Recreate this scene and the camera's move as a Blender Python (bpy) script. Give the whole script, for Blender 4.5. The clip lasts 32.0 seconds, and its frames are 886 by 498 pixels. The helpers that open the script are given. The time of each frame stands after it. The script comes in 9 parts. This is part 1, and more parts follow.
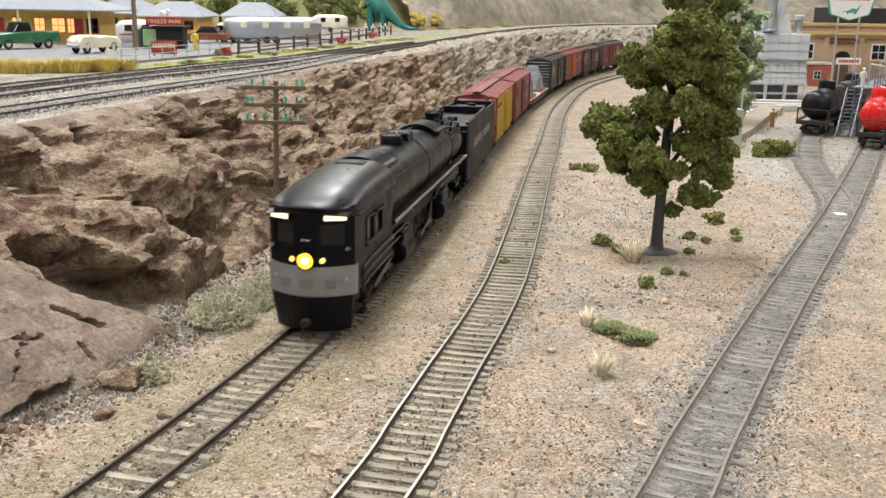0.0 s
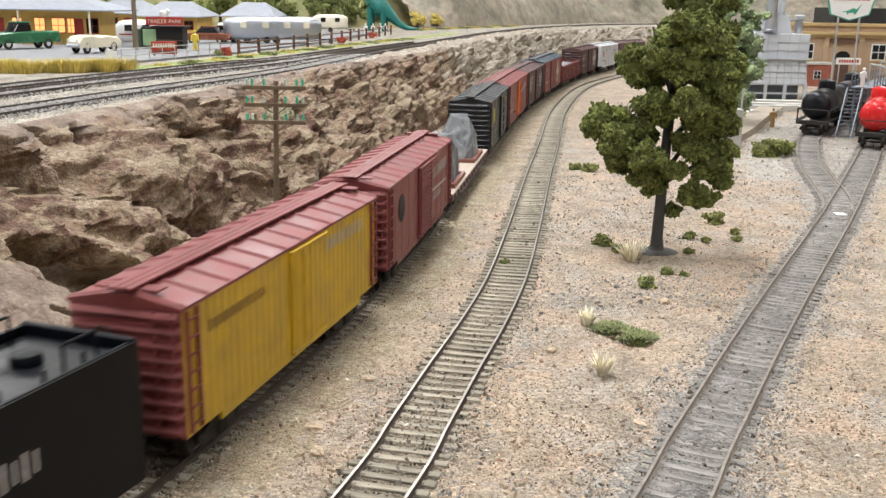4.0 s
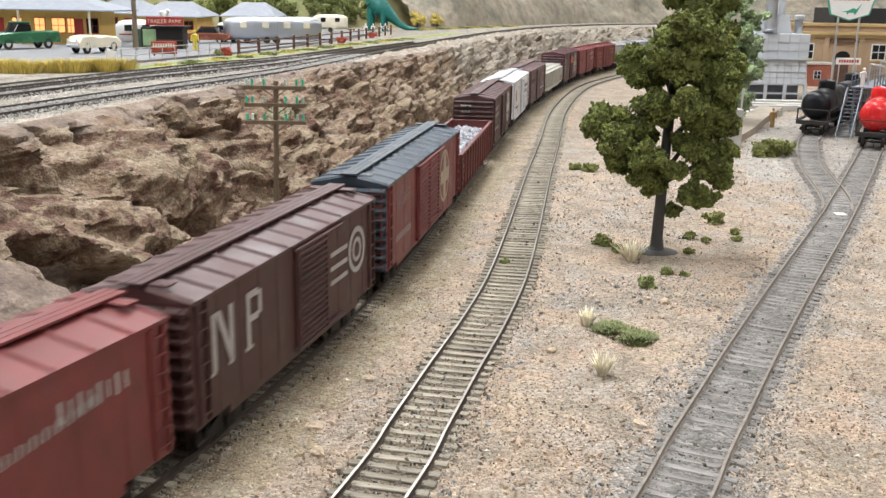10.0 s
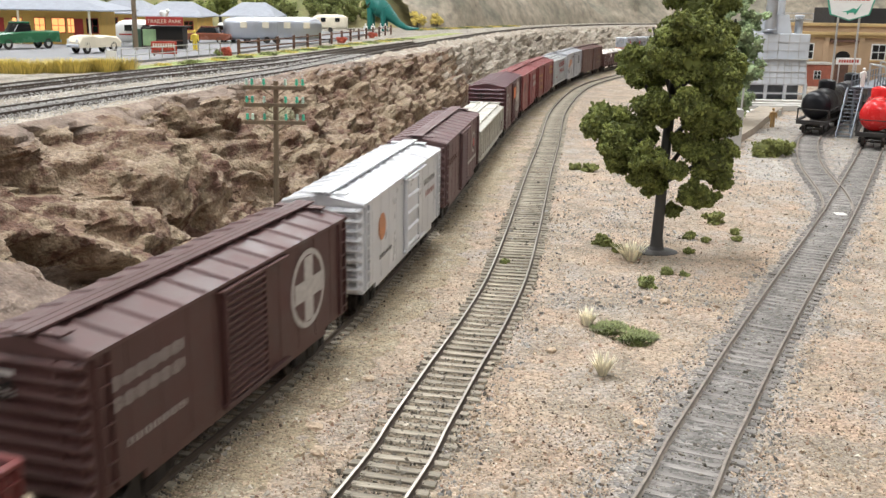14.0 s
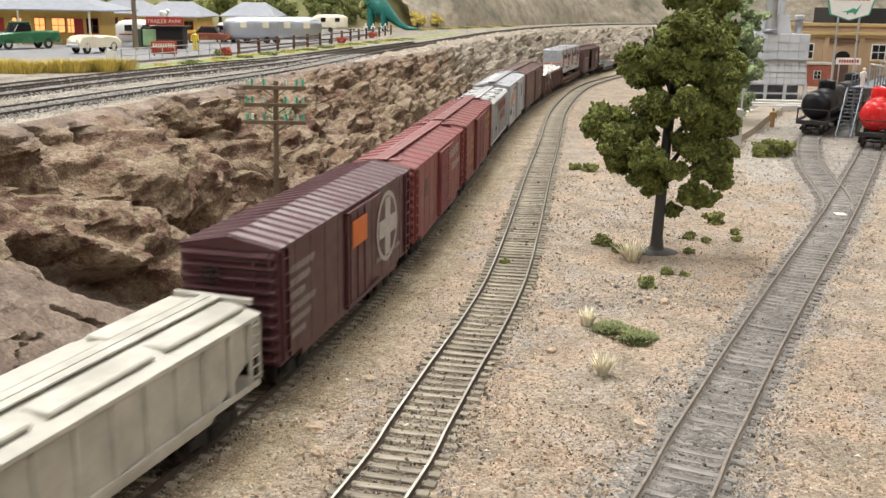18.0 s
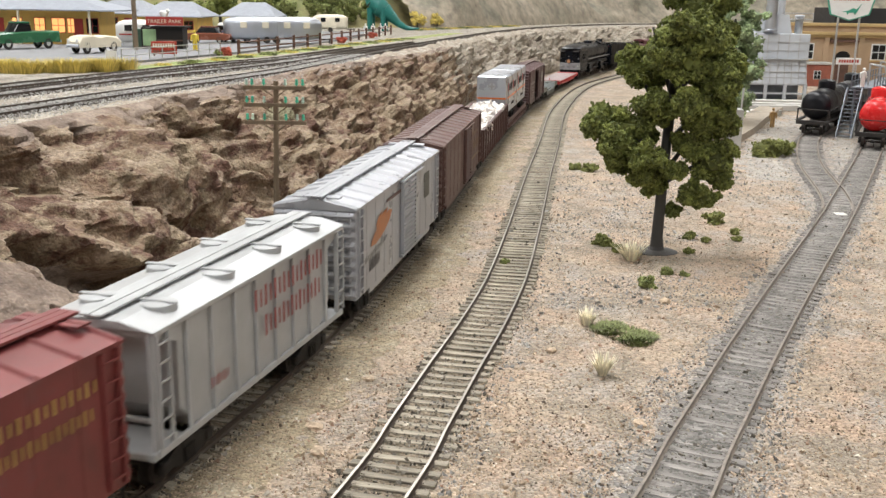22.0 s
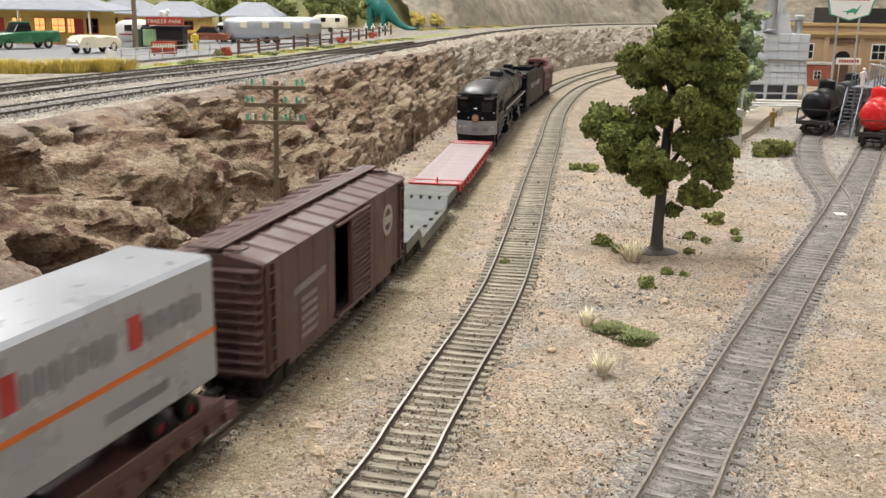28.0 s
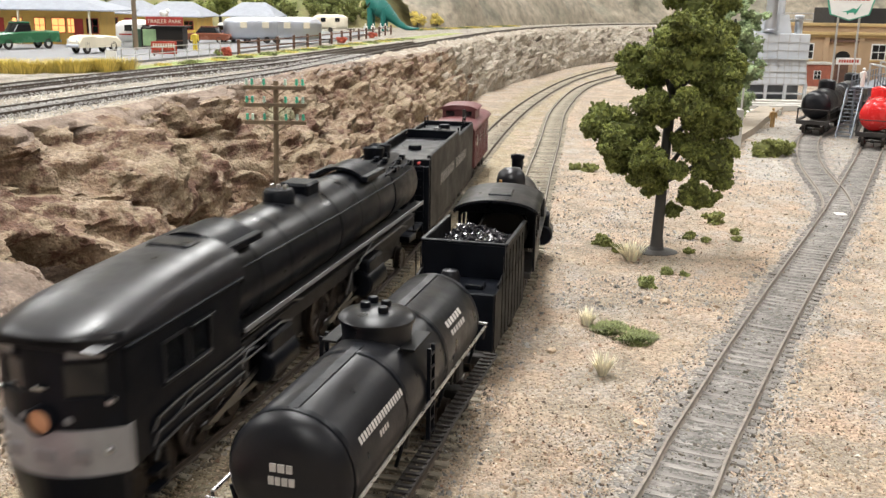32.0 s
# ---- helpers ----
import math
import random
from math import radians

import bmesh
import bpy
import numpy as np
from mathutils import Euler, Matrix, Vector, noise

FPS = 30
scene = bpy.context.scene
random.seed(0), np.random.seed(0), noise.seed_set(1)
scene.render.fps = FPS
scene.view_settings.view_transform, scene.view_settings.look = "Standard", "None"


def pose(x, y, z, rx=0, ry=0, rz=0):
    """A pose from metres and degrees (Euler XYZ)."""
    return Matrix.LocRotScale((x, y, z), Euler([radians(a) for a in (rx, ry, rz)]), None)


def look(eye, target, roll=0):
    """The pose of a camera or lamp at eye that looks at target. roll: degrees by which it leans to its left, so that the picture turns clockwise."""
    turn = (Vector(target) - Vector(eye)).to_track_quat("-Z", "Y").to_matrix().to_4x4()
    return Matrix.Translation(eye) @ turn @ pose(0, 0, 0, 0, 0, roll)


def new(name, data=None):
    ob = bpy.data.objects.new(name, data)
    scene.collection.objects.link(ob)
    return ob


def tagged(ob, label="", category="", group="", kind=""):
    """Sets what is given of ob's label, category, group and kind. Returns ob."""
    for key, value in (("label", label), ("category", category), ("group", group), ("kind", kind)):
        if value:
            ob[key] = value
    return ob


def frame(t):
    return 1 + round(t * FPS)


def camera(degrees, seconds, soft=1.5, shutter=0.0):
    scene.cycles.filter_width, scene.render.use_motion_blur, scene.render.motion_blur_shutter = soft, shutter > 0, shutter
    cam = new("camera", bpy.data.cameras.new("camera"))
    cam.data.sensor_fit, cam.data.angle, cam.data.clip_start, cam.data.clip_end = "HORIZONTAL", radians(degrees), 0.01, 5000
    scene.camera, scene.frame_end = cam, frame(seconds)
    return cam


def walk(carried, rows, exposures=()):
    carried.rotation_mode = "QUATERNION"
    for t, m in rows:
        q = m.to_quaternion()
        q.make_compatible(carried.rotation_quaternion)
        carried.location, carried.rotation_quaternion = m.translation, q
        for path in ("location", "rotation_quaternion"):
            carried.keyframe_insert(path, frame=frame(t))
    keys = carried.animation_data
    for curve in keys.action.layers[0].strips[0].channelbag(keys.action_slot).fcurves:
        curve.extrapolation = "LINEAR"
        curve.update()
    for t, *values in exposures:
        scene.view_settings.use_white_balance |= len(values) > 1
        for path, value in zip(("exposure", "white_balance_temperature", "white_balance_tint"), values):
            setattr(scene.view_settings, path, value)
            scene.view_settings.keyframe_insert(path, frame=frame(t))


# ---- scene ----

# Model railway at HO scale, 1:87. Lengths below are in millimetres and U turns them into metres.
U = 0.001
cam = camera(49.37, 32.0, soft=1.45, shutter=0.5)
EYE = Vector((0, 0, 120.12)) * U
AIM = EYE + Vector((0, math.cos(radians(14.449)), -math.sin(radians(14.449))))
walk(cam, [(0.0, look(EYE, AIM, 0.94)), (32.0, look(EYE, AIM, 0.94))], exposures=[(0.0, 0.13, 6300, 10), (1.0, 0.3, 6150, 10), (3.0, 0.2, 6200, 10), (6.0, 0.2, 6050, 10), (13.0, 0.18, 6050, 10), (17.0, 0.03, 6450, 10), (19.0, 0.09, 6450, 10), (21.5, 0.15, 6250, 10), (23.0, -0.15, 6300, 10), (25.5, -0.1, 6250, 10), (27.6, 0.04, 6350, 10), (28.2, 0.02, 6450, 10), (29.0, 0.2, 6400, 10), (31.0, 0.2, 6450, 10), (32.0, 0.35, 6350, 10)])

# ---- light: a club room with fluorescent ceiling fixtures ----
world = bpy.data.worlds.new("room_air")
scene.world = world
world.use_nodes = True
world.node_tree.nodes["Background"].inputs[0].default_value = (0.9, 0.95, 1.0, 1)
world.node_tree.nodes["Background"].inputs[1].default_value = 0.05
scene.view_settings.exposure = 0.0
LAMPS = [(-0.15, 2.8, 21), (-0.15, 0.7, 23), (-0.15, -1.6, 14), (1.5, 3.1, 12), (1.5, 0.7, 8), (1.5, -1.6, 3), (-1.8, 3.1, 18), (-1.8, 0.7, 18)]
CEIL = 1.55
for lx, ly, power in LAMPS:
    la = bpy.data.lights.new("tube_light", "AREA")
    la.shape, la.size, la.size_y, la.energy = "RECTANGLE", 0.28, 1.2, power
    la.color = (1.0, 0.985, 0.955)
    lo = new("tube_light", la)
    lo.matrix_world = pose(lx, ly, CEIL - 0.085)


# ---- geometry helpers ----
class Geo:
    def __init__(self):
        self.v, self.f = [], []

    def add(self, vs, fs):
        k = len(self.v)
        self.v.extend(vs)
        self.f.extend([tuple(k + i for i in f) for f in fs])
        return self

    def box(self, x0, y0, z0, x1, y1, z1, c=0.0):
        if c <= 0:
            return self.add([(x, y, z) for x in (x0, x1) for y in (y0, y1) for z in (z0, z1)],
                            [(0, 1, 3, 2), (4, 6, 7, 5), (0, 4, 5, 1), (2, 3, 7, 6), (0, 2, 6, 4), (1, 5, 7, 3)])
        vs, idx = [], {}
        for i, (x, sx) in enumerate(((x0, 1), (x1, -1))):
            for j, (y, sy) in enumerate(((y0, 1), (y1, -1))):
                for k, (z, sz) in enumerate(((z0, 1), (z1, -1))):
                    for a in range(3):
                        idx[i, j, k, a] = len(vs)
                        vs.append((x + (0 if a == 0 else sx * c), y + (0 if a == 1 else sy * c), z + (0 if a == 2 else sz * c)))
        fs = []
        for a in range(3):
            for s in (0, 1):
                q = []
                for p, r in ((0, 0), (0, 1), (1, 1), (1, 0)):
                    key = [0, 0, 0]
                    key[a], key[(a + 1) % 3], key[(a + 2) % 3] = s, p, r
                    q.append(idx[(*key, a)])
                fs.append(tuple(q if s == 0 else q[::-1])[::-1])
        for a in range(3):
            b, d = (a + 1) % 3, (a + 2) % 3
            for p in (0, 1):
                for r in (0, 1):
                    k0, k1 = [0, 0, 0], [0, 0, 0]
                    k0[a], k1[a] = 0, 1
                    k0[b] = k1[b] = p
                    k0[d] = k1[d] = r
                    q = [idx[(*k0, b)], idx[(*k0, d)], idx[(*k1, d)], idx[(*k1, b)]]
                    fs.append(tuple(q if p == r else q[::-1]))
        for i in (0, 1):
            for j in (0, 1):
                for k in (0, 1):
                    q = [idx[i, j, k, 0], idx[i, j, k, 1], idx[i, j, k, 2]]
                    fs.append(tuple(q if (i + j + k) % 2 else q[::-1]))
        return self.add(vs, fs)

    def rod(self, p0, p1, r0, r1=None, n=8, cap=True):
        r1 = r0 if r1 is None else r1
        p0, p1 = Vector(p0), Vector(p1)
        d = (p1 - p0).normalized()
        a = d.orthogonal().normalized()
        b = d.cross(a)
        vs = []
        for p, r in ((p0, r0), (p1, r1)):
            for i in range(n):
                t = 2 * math.pi * (i + 0.5) / n
                vs.append(tuple(p + r * (math.cos(t) * a + math.sin(t) * b)))
        fs = [(i, (i + 1) % n, n + (i + 1) % n, n + i) for i in range(n)]
        if cap:
            fs += [tuple(range(n - 1, -1, -1)), tuple(range(n, 2 * n))]
        return self.add(vs, fs)

    def tube(self, pts, r, n=6):
        for a, b in zip(pts[:-1], pts[1:]):
            self.rod(a, b, r, n=n)
        return self

    def prism(self, prof, x0, x1, axis="x"):
        """Sweeps a closed outline of (a, b) points from x0 to x1 along an axis."""
        put = {"x": lambda t, a, b: (t, a, b), "y": lambda t, a, b: (a, t, b), "z": lambda t, a, b: (a, b, t)}[axis]
        n = len(prof)
        vs = [put(x0, a, b) for a, b in prof] + [put(x1, a, b) for a, b in prof]
        fs = [(i, (i + 1) % n, n + (i + 1) % n, n + i) for i in range(n)] + [tuple(range(n - 1, -1, -1)), tuple(range(n, 2 * n))]
        return self.add(vs, fs)

    def lathe(self, prof, o=(0, 0, 0), axis="z", n=20, a0=0.0, a1=2 * math.pi, sy=1.0):
        """Turns a profile of (radius, height) round an axis through o."""
        put = {"z": lambda r, h, c, s: (r * c, r * s * sy, h), "x": lambda r, h, c, s: (h, r * c, r * s), "y": lambda r, h, c, s: (r * c, h, r * s)}[axis]
        m = len(prof)
        full = abs(a1 - a0 - 2 * math.pi) < 1e-6
        k = n if full else n + 1
        vs, fs = [], []
        for i in range(k):
            t = a0 + (a1 - a0) * i / n
            for r, h in prof:
                p = put(r, h, math.cos(t), math.sin(t))
                vs.append((o[0] + p[0], o[1] + p[1], o[2] + p[2]))
        for i in range(n):
            j = (i + 1) % k
            for q in range(m - 1):
                fs.append((i * m + q, j * m + q, j * m + q + 1, i * m + q + 1))
        return self.add(vs, fs)

    def blob(self, c, r, rough=0.3, n=1, seed=0.0, sq=(1, 1, 1), freq=1.0):
        """A lumpy stone or clump."""
        bm = bmesh.new()
        bmesh.ops.create_icosphere(bm, subdivisions=n, radius=1)
        vs = []
        for v in bm.verts:
            d = 1 + rough * noise.noise(v.co * 1.7 * freq + Vector((seed, seed * 1.7, -seed)))
            vs.append((c[0] + v.co.x * r * d * sq[0], c[1] + v.co.y * r * d * sq[1], c[2] + v.co.z * r * d * sq[2]))
        fs = [tuple(v.index for v in f.verts) for f in bm.faces]
        bm.free()
        return self.add(vs, fs)


def pierced(xs, zs, y0, y1, skip):
    """One sheet between y0 and y1 on a grid of columns and rows, with the cells in skip left open."""
    g = Geo()
    n = len(zs)
    for y in (y0, y1):
        g.v += [(x, y, z) for x in xs for z in zs]
    off = len(xs) * n
    solid = lambda i, j: 0 <= i < len(xs) - 1 and 0 <= j < n - 1 and (i, j) not in skip
    for i in range(len(xs) - 1):
        for j in range(n - 1):
            if not solid(i, j):
                continue
            a, b, c, d = i * n + j, (i + 1) * n + j, (i + 1) * n + j + 1, i * n + j + 1
            g.f += [(a, b, c, d), (off + d, off + c, off + b, off + a)]
            for p, q, other in ((a, b, (i, j - 1)), (b, c, (i + 1, j)), (c, d, (i, j + 1)), (d, a, (i - 1, j))):
                if not solid(*other):
                    g.f.append((q, p, off + p, off + q))
    return g


def mesh_of(name, g, material, smooth=None):
    me = bpy.data.meshes.new(name)
    me.from_pydata([(x * U, y * U, z * U) for x, y, z in g.v], [], g.f)
    me.materials.append(material)
    if smooth:
        me.polygons.foreach_set("use_smooth", [True] * len(me.polygons))
        me.set_sharp_from_angle(angle=radians(smooth))
    me.update()
    return me


def part(name, g, material, parent=None, label="", smooth=None, at=None):
    ob = new(name, mesh_of(name, g, material, smooth))
    if parent is not None:
        ob.parent = parent
    if at is not None:
        ob.matrix_basis = at
    if label:
        ob["label"] = label
    return ob


def thing(name, label, category, group="", at=None, kind=""):
    ob = new(name)
    ob.empty_display_size = 0.01
    if at is not None:
        ob.matrix_basis = at
    return tagged(ob, label, category, group, kind)


def P(x, y, z, rz=0.0, rx=0.0, ry=0.0):
    return pose(x * U, y * U, z * U, rx, ry, rz)


def loft(g, sections):
    """Skins closed rings of equal length."""
    n = len(sections[0])
    k = len(g.v)
    for s in sections:
        g.v.extend(s)
    for i in range(len(sections) - 1):
        for q in range(n):
            r = (q + 1) % n
            g.f.append((k + i * n + q, k + i * n + r, k + (i + 1) * n + r, k + (i + 1) * n + q))
    g.f.append(tuple(range(k + n - 1, k - 1, -1)))
    g.f.append(tuple(range(k + (len(sections) - 1) * n, k + len(sections) * n)))
    return g


# ---- materials ----
def material(name, base, rough=0.6, metal=0.0, vary=0.0, scale=200.0, second=None, fac=0.0, scale2=40.0, bump=0.0, bscale=800.0, coat=0.0, each=0.0, island=0.0, spec=0.5, stretch=None):
    m = bpy.data.materials.new(name)
    m.use_nodes = True
    nt = m.node_tree
    bs = nt.nodes["Principled BSDF"]
    bs.inputs["Roughness"].default_value = rough
    bs.inputs["Metallic"].default_value = metal
    bs.inputs["Specular IOR Level"].default_value = spec
    bs.inputs["Coat Weight"].default_value = coat
    col = nt.nodes.new("ShaderNodeRGB")
    col.outputs[0].default_value = (*base, 1)
    out = col.outputs[0]
    tc = nt.nodes.new("ShaderNodeTexCoord")
    vec = tc.outputs["Object"]
    if stretch:
        mp = nt.nodes.new("ShaderNodeMapping")
        mp.inputs["Scale"].default_value = stretch
        nt.links.new(vec, mp.inputs["Vector"])
        vec = mp.outputs[0]

    def tex(s, detail=5.0):
        n = nt.nodes.new("ShaderNodeTexNoise")
        n.inputs["Scale"].default_value = s
        n.inputs["Detail"].default_value = detail
        n.inputs["Roughness"].default_value = 0.62
        nt.links.new(vec, n.inputs["Vector"])
        return n

    def ramp(sock, lo, hi):
        r = nt.nodes.new("ShaderNodeMapRange")
        r.inputs[1].default_value, r.inputs[2].default_value = lo, hi
        nt.links.new(sock, r.inputs[0])
        return r.outputs[0]

    def mix(kind, f, a, b):
        n = nt.nodes.new("ShaderNodeMix")
        n.data_type, n.blend_type = "RGBA", kind
        if isinstance(f, float):
            n.inputs[0].default_value = f
        else:
            nt.links.new(f, n.inputs[0])
        for sock, v in ((n.inputs[6], a), (n.inputs[7], b)):
            if isinstance(v, tuple):
                sock.default_value = (*v, 1)
            else:
                nt.links.new(v, sock)
        return n.outputs[2]

    if second:
        t = tex(scale2, 6.0)
        out = mix("MIX", ramp(t.outputs[0], 0.62 - fac, 0.68 - fac * 0.6), out, second)
    if vary:
        t = tex(scale)
        hv = nt.nodes.new("ShaderNodeHueSaturation")
        r = nt.nodes.new("ShaderNodeMapRange")
        r.inputs[1].default_value, r.inputs[2].default_value, r.inputs[3].default_value, r.inputs[4].default_value = 0.3, 0.7, 1 - vary, 1 + vary
        nt.links.new(t.outputs[0], r.inputs[0])
        nt.links.new(r.outputs[0], hv.inputs["Value"])
        nt.links.new(out, hv.inputs["Color"])
        out = hv.outputs[0]
        rr = nt.nodes.new("ShaderNodeMapRange")
        rr.inputs[1].default_value, rr.inputs[2].default_value, rr.inputs[3].default_value, rr.inputs[4].default_value = 0.3, 0.7, max(rough - 0.12, 0.02), min(rough + 0.12, 1)
        nt.links.new(t.outputs[0], rr.inputs[0])
        nt.links.new(rr.outputs[0], bs.inputs["Roughness"])
    for amount, src in ((each, "ShaderNodeObjectInfo"), (island, "ShaderNodeNewGeometry")):
        if amount:
            o = nt.nodes.new(src)
            hv = nt.nodes.new("ShaderNodeHueSaturation")
            r = nt.nodes.new("ShaderNodeMapRange")
            r.inputs[3].default_value, r.inputs[4].default_value = 1 - amount, 1 + amount
            nt.links.new(o.outputs["Random" if src == "ShaderNodeObjectInfo" else "Random Per Island"], r.inputs[0])
            nt.links.new(r.outputs[0], hv.inputs["Value"])
            nt.links.new(out, hv.inputs["Color"])
            out = hv.outputs[0]
    nt.links.new(out, bs.inputs["Base Color"])
    if bump:
        t = tex(bscale, 4.0)
        b = nt.nodes.new("ShaderNodeBump")
        b.inputs["Strength"].default_value = min(bump, 1.0)
        b.inputs["Distance"].default_value = 0.0006
        nt.links.new(t.outputs[0], b.inputs["Height"])
        nt.links.new(b.outputs[0], bs.inputs["Normal"])
    return m


def glow(name, base, strength):
    m = material(name, base, 0.4)
    bs = m.node_tree.nodes["Principled BSDF"]
    bs.inputs["Emission Color"].default_value = (*base, 1)
    bs.inputs["Emission Strength"].default_value = strength
    return m


M = {}
def earth(name, cols, patch=22.0, grain=1100.0, depth=0.0007, fleck=0.32, cell=1.0, lo=0.46, hi=0.62):
    """Loose ground: three colours in patches, and a grain of small cells with relief."""
    m = bpy.data.materials.new(name)
    m.use_nodes = True
    nt = m.node_tree
    bs = nt.nodes["Principled BSDF"]
    bs.inputs["Roughness"].default_value = 0.95
    tc = nt.nodes.new("ShaderNodeTexCoord")
    out = None
    for k, c in enumerate(cols):
        if k == 0:
            rgb = nt.nodes.new("ShaderNodeRGB")
            rgb.outputs[0].default_value = (*c, 1)
            out = rgb.outputs[0]
            continue
        n = nt.nodes.new("ShaderNodeTexNoise")
        n.inputs["Scale"].default_value = patch * (0.6 + 0.9 * k)
        n.inputs["Detail"].default_value = 8
        n.inputs["Roughness"].default_value = 0.72
        mp = nt.nodes.new("ShaderNodeMapping")
        mp.inputs["Location"].default_value = (k * 3.1, k * 1.7, 0)
        nt.links.new(tc.outputs["Object"], mp.inputs[0])
        nt.links.new(mp.outputs[0], n.inputs["Vector"])
        r = nt.nodes.new("ShaderNodeMapRange")
        r.inputs[1].default_value, r.inputs[2].default_value = lo, hi
        nt.links.new(n.outputs[0], r.inputs[0])
        mx = nt.nodes.new("ShaderNodeMix")
        mx.data_type = "RGBA"
        nt.links.new(r.outputs[0], mx.inputs[0])
        nt.links.new(out, mx.inputs[6])
        mx.inputs[7].default_value = (*c, 1)
        out = mx.outputs[2]
    v = nt.nodes.new("ShaderNodeTexVoronoi")
    v.inputs["Scale"].default_value = grain
    nt.links.new(tc.outputs["Object"], v.inputs["Vector"])
    sep = nt.nodes.new("ShaderNodeSeparateColor")
    nt.links.new(v.outputs["Color"], sep.inputs[0])
    r = nt.nodes.new("ShaderNodeMapRange")
    r.inputs[3].default_value, r.inputs[4].default_value = 1 - fleck, 1 + fleck
    nt.links.new(sep.outputs[0], r.inputs[0])
    hv = nt.nodes.new("ShaderNodeHueSaturation")
    nt.links.new(r.outputs[0], hv.inputs["Value"])
    nt.links.new(out, hv.inputs["Color"])
    nt.links.new(hv.outputs[0], bs.inputs["Base Color"])
    n = nt.nodes.new("ShaderNodeTexNoise")
    n.inputs["Scale"].default_value, n.inputs["Detail"].default_value = grain * 0.5, 6
    nt.links.new(tc.outputs["Object"], n.inputs["Vector"])
    ad = nt.nodes.new("ShaderNodeMath")
    ad.operation = "SUBTRACT"
    nt.links.new(n.outputs[0], ad.inputs[0])
    vm = nt.nodes.new("ShaderNodeMath")
    vm.operation = "MULTIPLY"
    vm.inputs[1].default_value = cell
    nt.links.new(v.outputs["Distance"], vm.inputs[0])
    nt.links.new(vm.outputs[0], ad.inputs[1])
    b = nt.nodes.new("ShaderNodeBump")
    b.inputs["Strength"].default_value, b.inputs["Distance"].default_value = 0.9, depth
    nt.links.new(ad.outputs[0], b.inputs["Height"])
    nt.links.new(b.outputs[0], bs.inputs["Normal"])
    return m


M["ground"] = earth("sandy_ground", ((0.42, 0.335, 0.25), (0.37, 0.335, 0.30), (0.43, 0.32, 0.235), (0.29, 0.245, 0.19)), 13.0, 1000.0, 0.0008, 0.32, 1.0, 0.46, 0.60)
M["grey_bed"] = earth("grey_ballast", ((0.32, 0.295, 0.265), (0.26, 0.24, 0.22), (0.37, 0.315, 0.26)), 24.0, 900.0, 0.001, 0.4, 1.0, 0.46, 0.58)
M["brown_bed"] = earth("brown_ballast", ((0.19, 0.155, 0.11), (0.13, 0.105, 0.076), (0.27, 0.22, 0.16)), 40.0, 700.0, 0.0012)
M["rock"] = earth("plaster_rock", ((0.205, 0.138, 0.090), (0.35, 0.275, 0.20), (0.122, 0.066, 0.046), (0.295, 0.23, 0.155)), 24.0, 900.0, 0.0018, 0.24, 0.3, 0.49, 0.57)
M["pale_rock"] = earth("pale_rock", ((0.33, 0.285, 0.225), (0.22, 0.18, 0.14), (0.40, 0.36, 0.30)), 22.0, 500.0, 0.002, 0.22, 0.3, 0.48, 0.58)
M["tan_bed"] = earth("tan_ground", ((0.33, 0.27, 0.18), (0.25, 0.20, 0.135), (0.38, 0.33, 0.24)), 30.0, 1000.0, 0.0009)
M["plaster"] = earth("pale_plaster", ((0.25, 0.19, 0.148), (0.185, 0.14, 0.112), (0.31, 0.245, 0.195)), 24.0, 900.0, 0.0013, 0.18, 0.25, 0.48, 0.58)
M["gap_bed"] = earth("dark_gap_ballast", ((0.19, 0.18, 0.165), (0.13, 0.122, 0.113), (0.26, 0.245, 0.225)), 40.0, 700.0, 0.0012)
M["tie"] = material("weathered_ties", (0.29, 0.26, 0.205), 0.9, vary=0.5, scale=900, each=0.22, bump=0.4, stretch=(1, 0.15, 1))
M["tie_grey"] = material("grey_ties", (0.215, 0.20, 0.185), 0.9, vary=0.5, scale=900, each=0.22, bump=0.4, stretch=(1, 0.15, 1))
M["rail"] = material("nickel_rail", (0.40, 0.37, 0.33), 0.4, 1.0, vary=0.2, scale=300)
M["rail_side"] = material("rusty_rail_side", (0.085, 0.065, 0.05), 0.7, 0.2, vary=0.35, scale=300)
M["rail_grey"] = material("grey_weathered_rail", (0.26, 0.225, 0.19), 0.55, 0.3, vary=0.35, scale=300)
M["rail_dark"] = material("weathered_rail", (0.11, 0.085, 0.065), 0.5, 0.6, vary=0.3, scale=300)
M["black"] = material("black_paint", (0.004, 0.005, 0.008), 0.4, vary=0.3, scale=150, bump=0.1, spec=0.15)
M["blackgloss"] = material("gloss_black_paint", (0.004, 0.004, 0.007), 0.38, vary=0.2, scale=120, spec=0.5)
M["under"] = material("dark_underframe", (0.02, 0.017, 0.015), 0.7, vary=0.3, scale=300)
M["wheel"] = material("blackened_wheel", (0.05, 0.04, 0.035), 0.5, 0.6)
M["rod_steel"] = material("oily_rod_steel", (0.16, 0.16, 0.165), 0.35, 1.0, vary=0.3)
M["steel"] = material("bare_steel", (0.5, 0.5, 0.5), 0.3, 1.0, vary=0.2)


def paint(name, c, rough=0.5, dirt=0.22):
    if name not in M:
        M[name] = material(name, c, rough, vary=dirt, scale=90, second=tuple(x * 0.72 + 0.02 for x in c), fac=0.03, scale2=45, bump=0.05, bscale=1500)
    return M[name]


